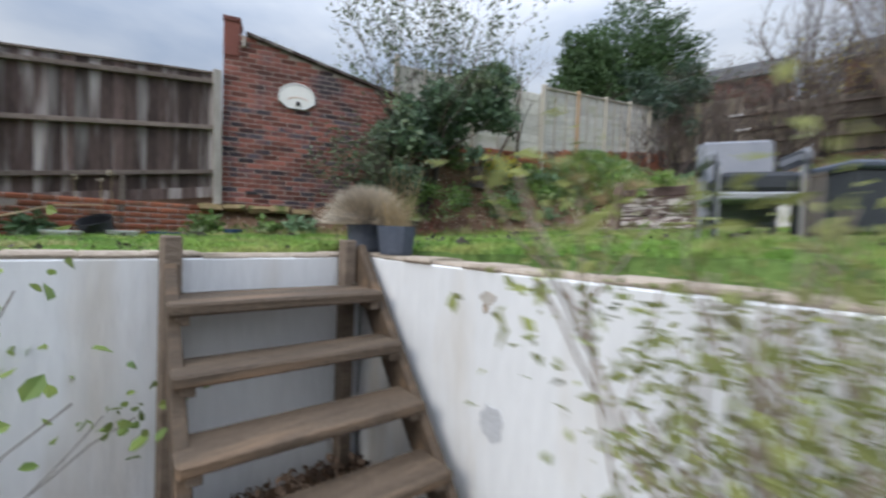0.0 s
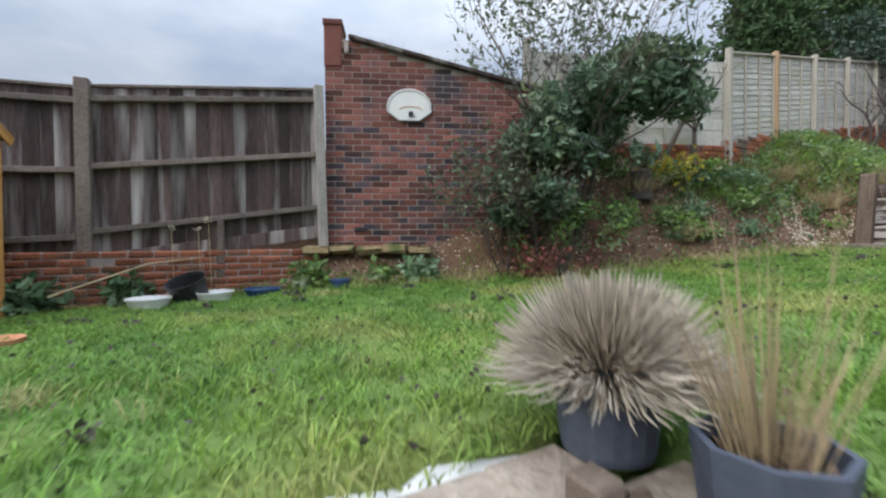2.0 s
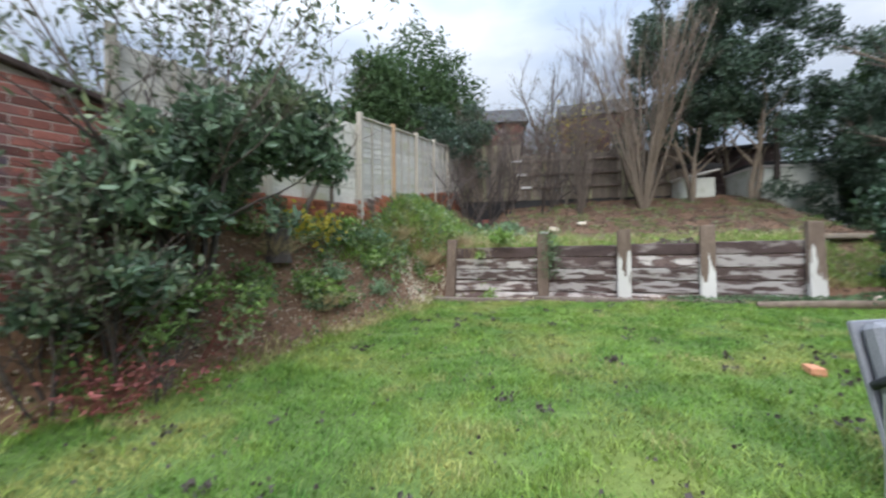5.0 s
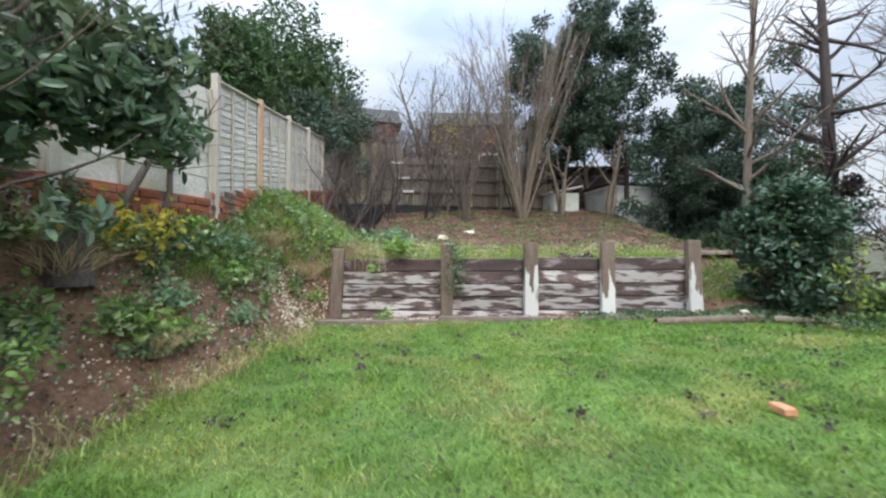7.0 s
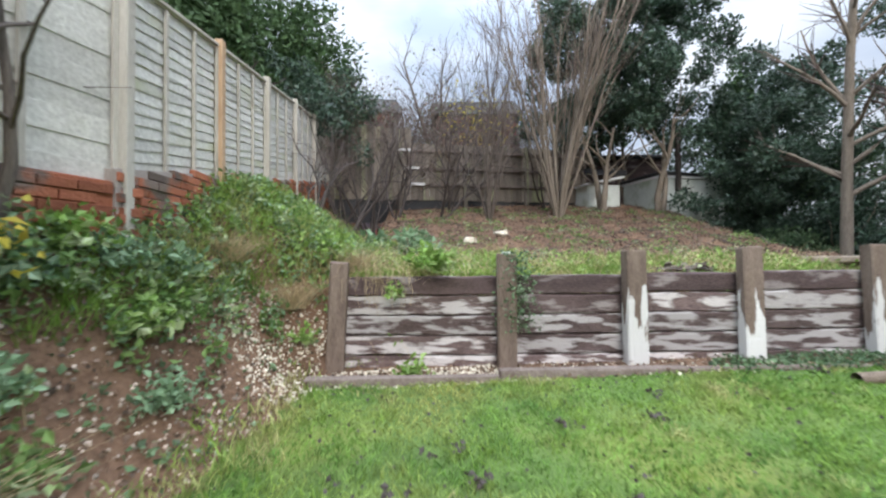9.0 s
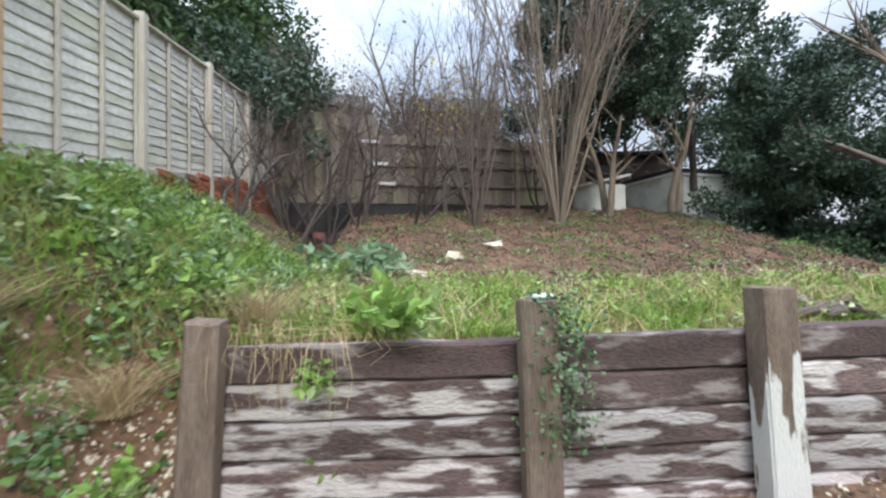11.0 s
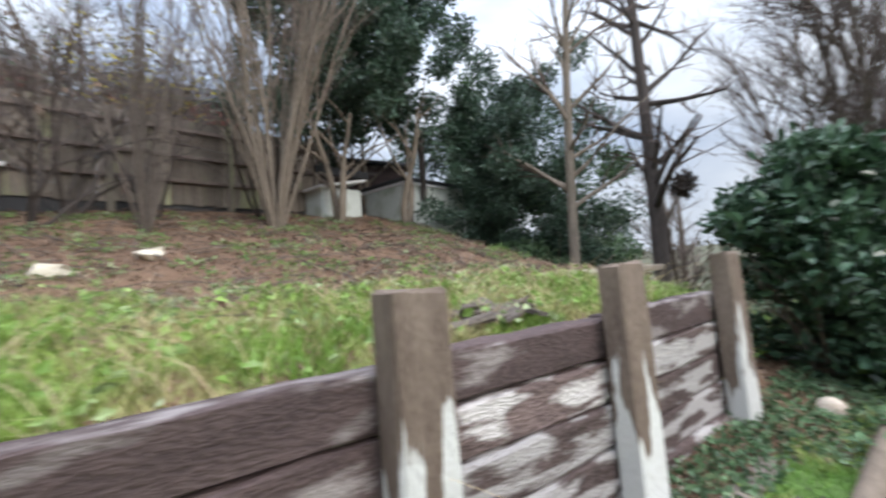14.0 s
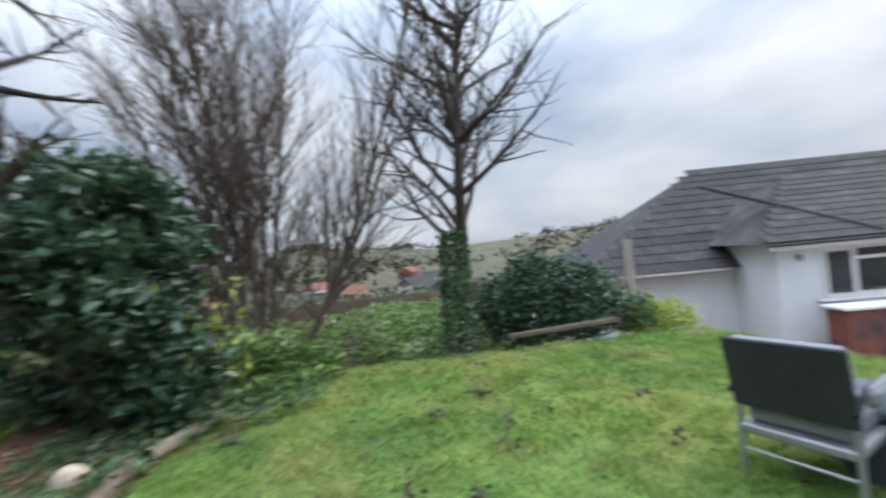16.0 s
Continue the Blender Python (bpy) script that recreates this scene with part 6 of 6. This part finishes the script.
def planter_pot(x, y, rx, h, label, key, seed, tall):
    rng = np.random.default_rng(seed)
    t = thing("planter", pose(x, y, 1.985), label, "planter", "planters by the steps")
    bm = lathe([(0, 0.0), (rx * 0.84, 0.0), (rx * 0.88, 0.02), (rx, h - 0.03), (rx * 1.02, h), (rx * 0.9, h), (rx * 0.88, h - 0.06), (0, h - 0.06)], 8 if tall else 20)
    part("pot", bm, M["pot"], t, "slate blue-grey pot")
    s = mesh_ob("compost", *leaves(np.stack([rng.uniform(-rx, rx, 300) * 0.6, rng.uniform(-rx, rx, 300) * 0.6, np.full(300, h - 0.05)], 1), 0.02, rng), M["litter"], t, "dry leaf-strewn compost")
    paths = []
    n = 4200 if not tall else 130
    for i in range(n):
        a = rng.uniform(0, 2 * np.pi)
        if tall:
            k, ln = rng.uniform(0.05, 0.42), rng.uniform(0.12, 0.30) if i > 26 else rng.uniform(0.3, 0.52)
        else:
            k, ln = rng.uniform(0.1, 1.4), rng.uniform(0.15, 0.29)
        o = Vector((math.cos(a), math.sin(a), 0)) * rx * 0.55 * rng.random() + Vector((0, 0, h - 0.06))
        d = Vector((math.cos(a) * math.sin(k), math.sin(a) * math.sin(k), math.cos(k)))
        m = o + d * ln * 0.6
        e = o + d * ln + Vector((0, 0, -0.10 * ln * k))
        if tall:
            paths.append([(o, 0.0016), (m, 0.0013), (e, 0.0007)])
        else:
            paths.append([(o, 0.0011), (m, 0.0016), (o.lerp(e, 0.8), 0.0024), (e, 0.0005)])
    v, f = tubes(paths, 3)
    tagged(mesh_ob("dry_grass", v, f, M[key], t, "dry straw-coloured ornamental grass" if tall else "dense radiating pale grass plumes"), kind="stuff")
    return t


planter_pot(1.035, 5.225, 0.118, 0.165, "faceted slate-grey planter with tall dry grass at the wall corner", "straw", 301, True)
planter_pot(0.735, 5.40, 0.13, 0.225, "round slate-grey planter with a fluffy dry fountain grass", "plume", 302, False)


def garden_chair(m, label, tall, mid, back_key, back_label, lean=14, seat_key="greyfabric"):
    t = thing("garden_armchair", m, label, "chair", "garden seats")
    part("seat_cushion", one_block((0.56, 0.55, 0.13), (0, 0.02, 0.38), bevel=0.03), M[seat_key], t, "grey seat cushion" if seat_key == "greyfabric" else "black seat cushion")
    bm = bmesh.new()
    q = Matrix.Translation((0, -0.30, mid)) @ Matrix.Rotation(math.radians(lean), 4, "X")
    block(bm, (0.62, 0.09, tall - 0.04), (0, 0.03, 0), q, 0.025)
    part("back_cushion", bm, M["greyfabric"], t, "pale grey back cushion")
    bm = bmesh.new()
    block(bm, (0.66, 0.025, tall), (0, -0.035, 0), q, 0.006)
    part("back_panel", bm, M[back_key], t, back_label)
    part("seat_frame", one_block((0.64, 0.6, 0.05), (0, 0.0, 0.29), bevel=0.01), M["greymetal"], t)
    for sx in (-0.33, 0.33):
        v, f = tubes([[(Vector((sx, 0.30, 0)), 0.018), (Vector((sx, 0.29, 0.5)), 0.018), (Vector((sx, 0.22, 0.57)), 0.02), (Vector((sx, -0.2, 0.58)), 0.02), (Vector((sx, -0.33, 0.50)), 0.018)]], 8)
        mesh_ob("arm", v, f, M["darkfabric"], t, "black arm", smooth=True)
        part("arm_pad", one_block((0.075, 0.46, 0.10), (sx * 1.06, 0.02, 0.55), bevel=0.03), M["greyfabric"], t, "pale grey arm pad")
        for sy in (-0.28, 0.28):
            part("leg", one_block((0.035, 0.035, 0.52), (sx * 0.94, sy, 0.22), bevel=0.006), M["greymetal"], t)
    v, f = tubes([[(Vector((-0.3, -0.28, 0.17)), 0.009), (Vector((0.3, -0.28, 0.17)), 0.009)]], 6)
    mesh_ob("stretcher", v, f, M["greymetal"], t)
    return t


def seat_at(x, y, deg):
    return pose(x, y, gz(x, y), 0, 0, deg)


garden_chair(seat_at(3.14, 6.33, 178) @ Matrix.Diagonal((0.73, 0.8, 1.0, 1.0)), "metal garden recliner with a pale grey sling back on the lawn", 0.66, 0.44, "greyfabric", "pale grey back panel", 17, "darkfabric")
# same grey sling as the first; the back's shade is coloured in with darkfabric
garden_chair(seat_at(4.62, 6.55, 164) @ Matrix.Diagonal((0.74, 0.9, 0.95, 1.0)), "metal garden armchair on the lawn, its grey back panel coloured dark for shade", 0.40, 0.62, "darkfabric", "grey sling back panel with its shade put into a dark colour", 14)
box = thing("storage_box", seat_at(3.98, 6.15, 10), "dark grey plastic garden storage box on the lawn", "box")
part("body", one_block((1.15, 0.5, 0.36), (0, 0, 0.19), bevel=0.02), M["darkfabric"], box)
part("lid", one_block((1.19, 0.54, 0.05), (0, 0, 0.39), bevel=0.015), M["pot"], box, "grey lid")
part("badge", lathe([(0.0, 0.0), (0.05, 0.0), (0.05, 0.006), (0, 0.008)], 16), M["white"], box, "pale oval badge").matrix_basis = Matrix.Translation((0.1, -0.253, 0.12)) @ Matrix.Rotation(math.radians(90), 4, "X") @ Matrix.Diagonal((1.4, 0.5, 1, 1))
cush = thing("rolled_cushion", seat_at(4.05, 6.75, 40), "pale grey cushion rolled up on a seat", "cushion")
part("cover", lathe([(0.0, -0.22), (0.12, -0.21), (0.14, -0.15), (0.145, 0.15), (0.12, 0.21), (0, 0.22)], 18), M["greyfabric"], cush, smooth=True).matrix_basis = Matrix.Translation((0, 0, 0.145)) @ Matrix.Rotation(math.radians(90), 4, "X")

# clutter under the fence
def tub(name, x, y, r, h, key, label, tilt=0, open_top=True, squash=1.0):
    t = thing(name, pose(x, y, gz(x, y) + 0.0, tilt, 0, 20), label, "tub")
    bm = lathe([(0, 0.0), (r * 0.85, 0.0), (r, h), (r * 1.05, h), (r * 1.05, h - 0.015), (r * 0.95, h - 0.02), (r * 0.82, 0.02), (0, 0.02)], 20)
    for q in bm.verts:
        q.co.y *= squash
    part("shell", bm, M[key], t, smooth=False)
    return t


tub("white_tub", -3.28, 5.92, 0.17, 0.10, "plastic_white", "low white plastic tub lying on the grass edge")
tub("white_tub", -3.08, 6.40, 0.16, 0.09, "plastic_white", "round white plastic tray on the grass edge")
tub("black_pot", -3.28, 6.30, 0.17, 0.24, "plastic_black", "black plastic plant pot tipped over", 25)
tub("blue_tray", -2.95, 6.82, 0.17, 0.07, "plastic_blue", "shallow blue plastic tray in the weeds")
tub("blue_tray", -2.45, 7.42, 0.11, 0.09, "plastic_blue", "small blue plastic pot in the weeds")
tr = thing("terracotta_shard", pose(-2.45, 4.85, gz(-2.45, 4.85), 0, 0, 30), "broken terracotta saucer on the lawn", "shard")
part("piece", lathe([(0, 0.0), (0.12, 0.0), (0.13, 0.035), (0.115, 0.035), (0.10, 0.012), (0, 0.012)], 9), M["terracotta"], tr)
bk = thing("loose_brick", pose(4.32, 7.76, gz(4.32, 7.76) + 0.02, 0, 0, 55), "broken red brick lying on the lawn", "brick")
part("body", one_block((0.16, 0.1, 0.065), (0, 0, 0.02), bevel=0.012, rough=0.006, seed=4), M["terracotta"], bk)
cane = thing("bamboo_cane", pose(0, 0, 0), "thin yellow cane leaning across the weeds", "cane")
v, f = tubes([[(Vector((-3.75, 5.35, 2.05)), 0.009), (Vector((-3.75, 6.1, 2.3)), 0.008), (Vector((-3.7, 6.7, 2.35)), 0.006)]], 6)
mesh_ob("stick", v, f, M["straw"], cane)
for i, (x, y, z) in enumerate(((-3.62, 6.62, 2.75), (-3.7, 6.55, 2.65), (-3.85, 6.35, 2.66))):
    seed_head = thing("dead_flower_stalk", pose(x, y, gz(x, y)), "dry pale flower stalk against the fence", "plant", "dry flower stalks")
    v, f = tubes([[(Vector((0.05, 0, 0)), 0.004), (Vector((0, 0, z - gz(x, y))), 0.003)]], 5)
    mesh_ob("stem", v, f, M["straw"], seed_head)
    vv, ff_ = leaves(np.random.default_rng(i).normal(0, 0.012, (14, 3)) + np.array([0, 0, z - gz(x, y)]), 0.02, np.random.default_rng(i))
    mesh_ob("seed_head", vv, ff_, M["plume"], seed_head)
ledge = thing("stone_ledge", frame_at(BW0 - Vector((-BWD.y, BWD.x)) * 0.02, BWD, 0), "mossy sandstone ledge at the foot of the gable", "ledge", kind="structure")
for i in range(5):
    part("stone", one_block((0.30, 0.22, 0.10), (-0.1 + i * 0.31, -0.10, 2.40 + 0.02 * (i % 2) - 0.0 * i), bevel=0.03, rough=0.02, seed=i), M["ledge"], ledge)
# timber by the laurel, bark heap, rail stones
log = thing("log_edging", pose(0, 0, 0), "weathered round log edging the lawn", "log", kind="structure")
v, f = tubes([[(Vector((6.25, 9.72, lawn_z(6.25, 9.72) + 0.03)), 0.055), (Vector((6.9, 9.32, lawn_z(6.9, 9.3) + 0.05)), 0.06), (Vector((7.55, 8.95, lawn_z(7.55, 8.95) + 0.05)), 0.055)]], 10)
mesh_ob("pole", v, f, M["timber"], log, smooth=True)
v, f = tubes([[(Vector((7.6, 8.85, lawn_z(7.6, 8.85) + 0.05)), 0.05), (Vector((8.0, 8.3, lawn_z(8.0, 8.3) + 0.04)), 0.04)]], 10)
mesh_ob("pole", v, f, M["bark_pale"], log, smooth=True)
rock = thing("white_stone", pose(*at(7.66, 9.2, 0.03)), "rounded pale stone under the laurel", "stone")
bm = bmesh.new()
bmesh.ops.create_icosphere(bm, subdivisions=3, radius=0.085)
for q in bm.verts:
    q.co = q.co * (1 + 0.12 * noise.noise(q.co * 6)) * 1.0
part("body", bm, M["stone"], rock, smooth=True)
heap = thing("bark_heap", pose(*at(6.35, 11.25, 0)), "heap of broken brown bark and wood on the raised bed", "heap")
for i in range(26):
    rr = random.Random(400 + i)
    part("bark_piece", one_block((rr.uniform(0.15, 0.42), rr.uniform(0.05, 0.1), 0.025), (0, 0, 0), Matrix.Translation((rr.gauss(0, 0.26), rr.gauss(0, 0.13), 0.03 + rr.uniform(0, 0.09))) @ Euler((rr.gauss(0, 0.3), rr.gauss(0, 0.25), rr.uniform(0, 3))).to_matrix().to_4x4(), bevel=0.006, rough=0.008, seed=i), M["bark"], heap)
slabs = thing("concrete_slab", frame_at((9.4, 10.6), Vector((0.9, -0.42)), 0), "pale concrete slab on the raised ground", "slab", kind="structure")
part("body", one_block((2.4, 0.9, 0.08), (0.6, 0.3, gz(9.9, 10.6) + 0.06), bevel=0.01), M["coping"], slabs)
edge2 = thing("lawn_edge_board", frame_at((7.94, 4.44), Vector((-0.5, -0.86)), 0), "thin orange-brown timber edging at the lawn's end", "edging", kind="structure")
part("board", one_block((1.9, 0.06, 0.07), (0.9, 0, lawn_z(7.5, 3.7) - 0.005), bevel=0.006), M["timber"], edge2)
pot2 = thing("brown_water_butt", pose(14.75, 13.75, gz(14.75, 13.75)), "brown barrel beside the white building", "barrel")
part("body", lathe([(0, 0), (0.24, 0), (0.28, 0.4), (0.24, 0.8), (0, 0.8)], 16), M["redstem"], pot2)
for i, (x, y, w) in enumerate(((5.3, 14.6, 0.3), (6.2, 14.9, 0.36), (7.0, 14.95, 0.3))):
    st = thing("chalk_boulder", pose(x, y, gz(x, y) + 0.02, 5, 8, 40 * i), "pale chalk boulder in the leaf litter", "boulder", "chalk boulders")
    part("body", one_block((w, w * 0.6, 0.12), bevel=0.03, rough=0.03, seed=i), M["chalk"], st)

# ---- houses and hills beyond ----
def far_house(x, y, z, deg, w, d, h, wallkey, roofkey, label, windows=2):
    t = thing("distant_house", pose(x, y, z, 0, 0, deg), label, "house", "houses across the valley")
    part("wall", one_block((w, d, h), (0, 0, h / 2), bevel=0.02), M[wallkey], t)
    bm = bmesh.new()
    a = [bm.verts.new(p) for p in ((-w / 2 - 0.3, -d / 2 - 0.3, h), (w / 2 + 0.3, -d / 2 - 0.3, h), (w / 2 + 0.3, d / 2 + 0.3, h), (-w / 2 - 0.3, d / 2 + 0.3, h), (-w / 2 - 0.3, 0, h + d * 0.36), (w / 2 + 0.3, 0, h + d * 0.36))]
    for q in ((0, 1, 5, 4), (2, 3, 4, 5), (1, 2, 5), (3, 0, 4), (3, 2, 1, 0)):
        bm.faces.new([a[i] for i in q])
    part("roof", bm, M[roofkey], t)
    for i in range(windows):
        for sy in (-1, 1):
            wn_ = part("window", one_block((1.3, 0.06, 1.2), (-w / 2 + (i + 0.5) * w / windows, sy * (d / 2 + 0.02), h * 0.62), bevel=0.01), M["white"], t)
            part("pane", one_block((1.05, 0.06, 0.95), (-w / 2 + (i + 0.5) * w / windows, sy * (d / 2 + 0.03), h * 0.62), bevel=0.01), M["glass_dark"], wn_)
    return t


for x, y, deg, wide in ((10.8, 31.8, -20, 4.2), (17.2, 28.6, -34, 4.6), (3.0, 33.5, 10, 7.0)):
    far_house(x, y, gz(x, y) - 0.2, deg, wide, 4.6, 11.6 - gz(x, y), "brick_stuff", "roof", "brick house up the hill with white windows", 2)
far_house(20, 27, gz(20, 27), -40, 8, 6, 4.2, "rendered", "roof", "pale house beyond the trees", 3)
rnd = random.Random(77)
for i, (x, y, key, rk) in enumerate(((72, -38, "brick_stuff", "roof_red"), (86, -36, "rendered", "roof"), (98, -52, "brick_stuff", "roof_red"), (76, -62, "rendered", "roof"), (118, -24, "brick_stuff", "roof_red"), (96, -74, "rendered", "roof"), (62, -60, "brick_stuff", "roof"), (130, -60, "rendered", "roof_red"), (110, -96, "rendered", "roof"), (140, -110, "brick_stuff", "roof_red"))):
    far_house(x, y, gz(x, y) - 0.3, rnd.uniform(0, 180), 9, 6.5, 3.0, key, rk, "house down in the valley")
fs_ = thing("warehouse_roof", pose(66, -30, gz(66, -30), 0, 0, 20), "long pale roof of a low building in the valley", "building")
part("wall", one_block((16, 8, 2.0), (0, 0, 1.0), bevel=0.02), M["oldwhite"], fs_)
part("roof", one_block((16.6, 8.6, 0.5), (0, 0, 2.3), bevel=0.2, taper=0.85), M["white"], fs_, "pale sheet roof")
fence_far = thing("far_fence", frame_at((16.4, 0.4), Vector((0.585, 0.81)), 0), "orange timber fence beyond the lawn", "fence", kind="structure")
for i in range(22):
    part("board", one_block((0.34, 0.02, 2.0), (i * 0.35 - 3.8, 0.02 * (i % 2), 1.25), bevel=0.004), M["timber"], fence_far)
rng = np.random.default_rng(55)
n = 5200
a = rng.uniform(0, 2 * np.pi, n)
r = rng.uniform(150, 480, n)
x, y = 4 + r * np.cos(a), 8 + r * np.sin(a)
k = (np.sin(a * 9) + np.sin(r * 0.05 + a * 5) + rng.normal(0, 0.5, n)) > 0.1
x, y = x[k], y[k]
pts = np.repeat(np.stack([x, y, ground_z(x, y) + 1.5], 1), 12, 0) + rng.normal(0, 2.2, (len(x) * 12, 3)) * np.array([1, 1, 0.8])
v, f = leaves(pts, 1.9, rng, 1.3)
stuff("far_woods", v, f, "farwood", "winter woods on the far hills", "woods")

rng = np.random.default_rng(56)
n = 2600
a = rng.uniform(-1.25, 0.35, n)
r = 13 + 137 * rng.uniform(0, 1, n) ** 1.6
x, y = 8 + r * np.cos(a), 5 + r * np.sin(a)
k = ((x - HC.x) ** 2 + (y - HC.y) ** 2 > 150) & (wave(x * 0.12, y * 0.12) + rng.normal(0, 0.25, n) > -0.2)
x, y, r = x[k], y[k], r[k]
size = 0.12 + 0.008 * r
pts = np.repeat(np.stack([x, y, ground_z(x, y) + 1.8 * size], 1), 44, 0) + rng.normal(0, 1, (len(x) * 44, 3)) * np.repeat(np.stack([size * 3, size * 3, size * 1.7], 1), 44, 0)
half = len(pts) // 2
for key, lo, hi, label in (("farwood", 0, half, "brown winter scrub down the valley"), ("olive", half, len(pts), "grey-green thicket down the valley")):
    q = np.arange(len(pts)) % 2 == (lo > 0)
    v, f = leaves(pts[q], 0.2, rng, 1.6)
    stuff("valley_scrub", v, f, key, label, "scrub")

rng = np.random.default_rng(66)
n = 2600
t_, w_ = rng.uniform(0.45, 3.2, n), rng.uniform(0.1, 0.9, n)
x, y = BW0.x + BWD.x * t_ - BWD.y * w_, BW0.y + BWD.y * t_ + BWD.x * w_
v, f = blades(x, y, brick_top(t_) + 0.02, 0.13, 0.012, rng, 0.5)
stuff("roof_grass", v, f, "longgrass", "grass and moss growing along the gable roof", "grass")
rf = thing("gable_roof", frame_at(BW0, BWD), "mossy sloping roof behind the brick gable", "roof", kind="structure")
part("deck", one_block((3.3, 1.3, 0.06), (0, 0, 0), Matrix.Translation((1.75, 0.75, brick_top(1.75) - 0.04)) @ Matrix.Rotation(ang, 4, "Y"), bevel=0.01), M["ledge"], rf)

# ---- bricks, last ----
rnd = random.Random(31)
brick_me = None
loose_v, loose_f = [], []
base_bm = one_block((0.215, 0.05, 0.065), bevel=0.004)
base_me = bpy.data.meshes.new("brick")
base_bm.to_mesh(base_me)
half_bm = one_block((0.103, 0.05, 0.065), bevel=0.004)
half_me = bpy.data.meshes.new("brick")
half_bm.to_mesh(half_me)
for me_ in (base_me, half_me):
    me_.materials.append(M["brick"])
worn_bm = one_block((0.215, 0.05, 0.065), bevel=0.012, rough=0.004, seed=2)
worn_me = bpy.data.meshes.new("brick")
worn_bm.to_mesh(worn_me)
worn_bm.free()
worn_me.materials.append(M["plinth_brick"])
bv = np.array([tuple(q.co) for q in base_bm.verts])
bf = [[q.index for q in ff.verts] for ff in base_bm.faces]
base_bm.free()
half_bm.free()
count = 0
for c in range(36):
    z = 2.28 + c * 0.075
    x = -0.0 if c % 2 else -0.1125
    while x < BLEN:
        ln = 0.215
        me_ = base_me
        if x < 0:
            x, ln, me_ = 0.0, 0.103, half_me
        cxm = x + ln / 2
        if z + 0.04 < brick_top(cxm + ln / 2) and cxm + ln / 2 < BLEN:
            if cxm < 2.1 and z < 3.95 and count < 300:
                ob = new("brick", me_)
                ob.parent = brick_wall
                ob.matrix_basis = Matrix.Translation((cxm, 0.024 + rnd.uniform(-0.002, 0.002), z + 0.0375))
                count += 1
            else:
                o = len(loose_v)
                sc = ln / 0.215
                for q in bv:
                    loose_v.append((q[0] * sc + cxm, q[1] + 0.024 + 0.0, q[2] + z + 0.0375))
                loose_f.extend([[i + o for i in ff] for ff in bf])
        x += ln + 0.01
tagged(mesh_ob("upper_bricks", loose_v, loose_f, M["brick_stuff"], brick_wall), "red and dark multi bricks", kind="stuff")


def brick_courses(parent, m_inv, length, zlo, ztop, seed, single=False):
    rnd = random.Random(seed)
    v, f = [], []
    c = 0
    z = zlo
    while z < ztop(length):
        x = -0.11 * (c % 2)
        while x < length:
            if z + 0.07 < ztop(max(x, 0)) + 0.02 and x > -0.05 and rnd.random() > 0.03:
                dy = rnd.uniform(-0.012, 0.004)
                if single:
                    ob = new("brick", worn_me)
                    ob.parent = parent
                    ob.matrix_basis = Matrix.Translation((x + 0.11, 0.012 + dy, z + 0.037))
                    x += 0.225
                    continue
                o = len(v)
                for q in bv:
                    v.append((q[0] + x + 0.11, q[1] + 0.012 + dy, q[2] + z + 0.037))
                f.extend([[i + o for i in ff] for ff in bf])
            x += 0.225
        z += 0.075
        c += 1
    if single:
        return parent
    return tagged(mesh_ob("bricks", v, f, M["old_brick"], parent), "old orange-red bricks", kind="stuff")


brick_courses(plinth, None, 6.2, 1.6, lambda x: 2.44, 1, True)
brick_courses(footing2, None, rl, 3.2, lambda x: 4.05, 3)
brick_courses(footing, None, cfl + 0.1, 3.0, lambda x: cft(x) - 1.42, 2)
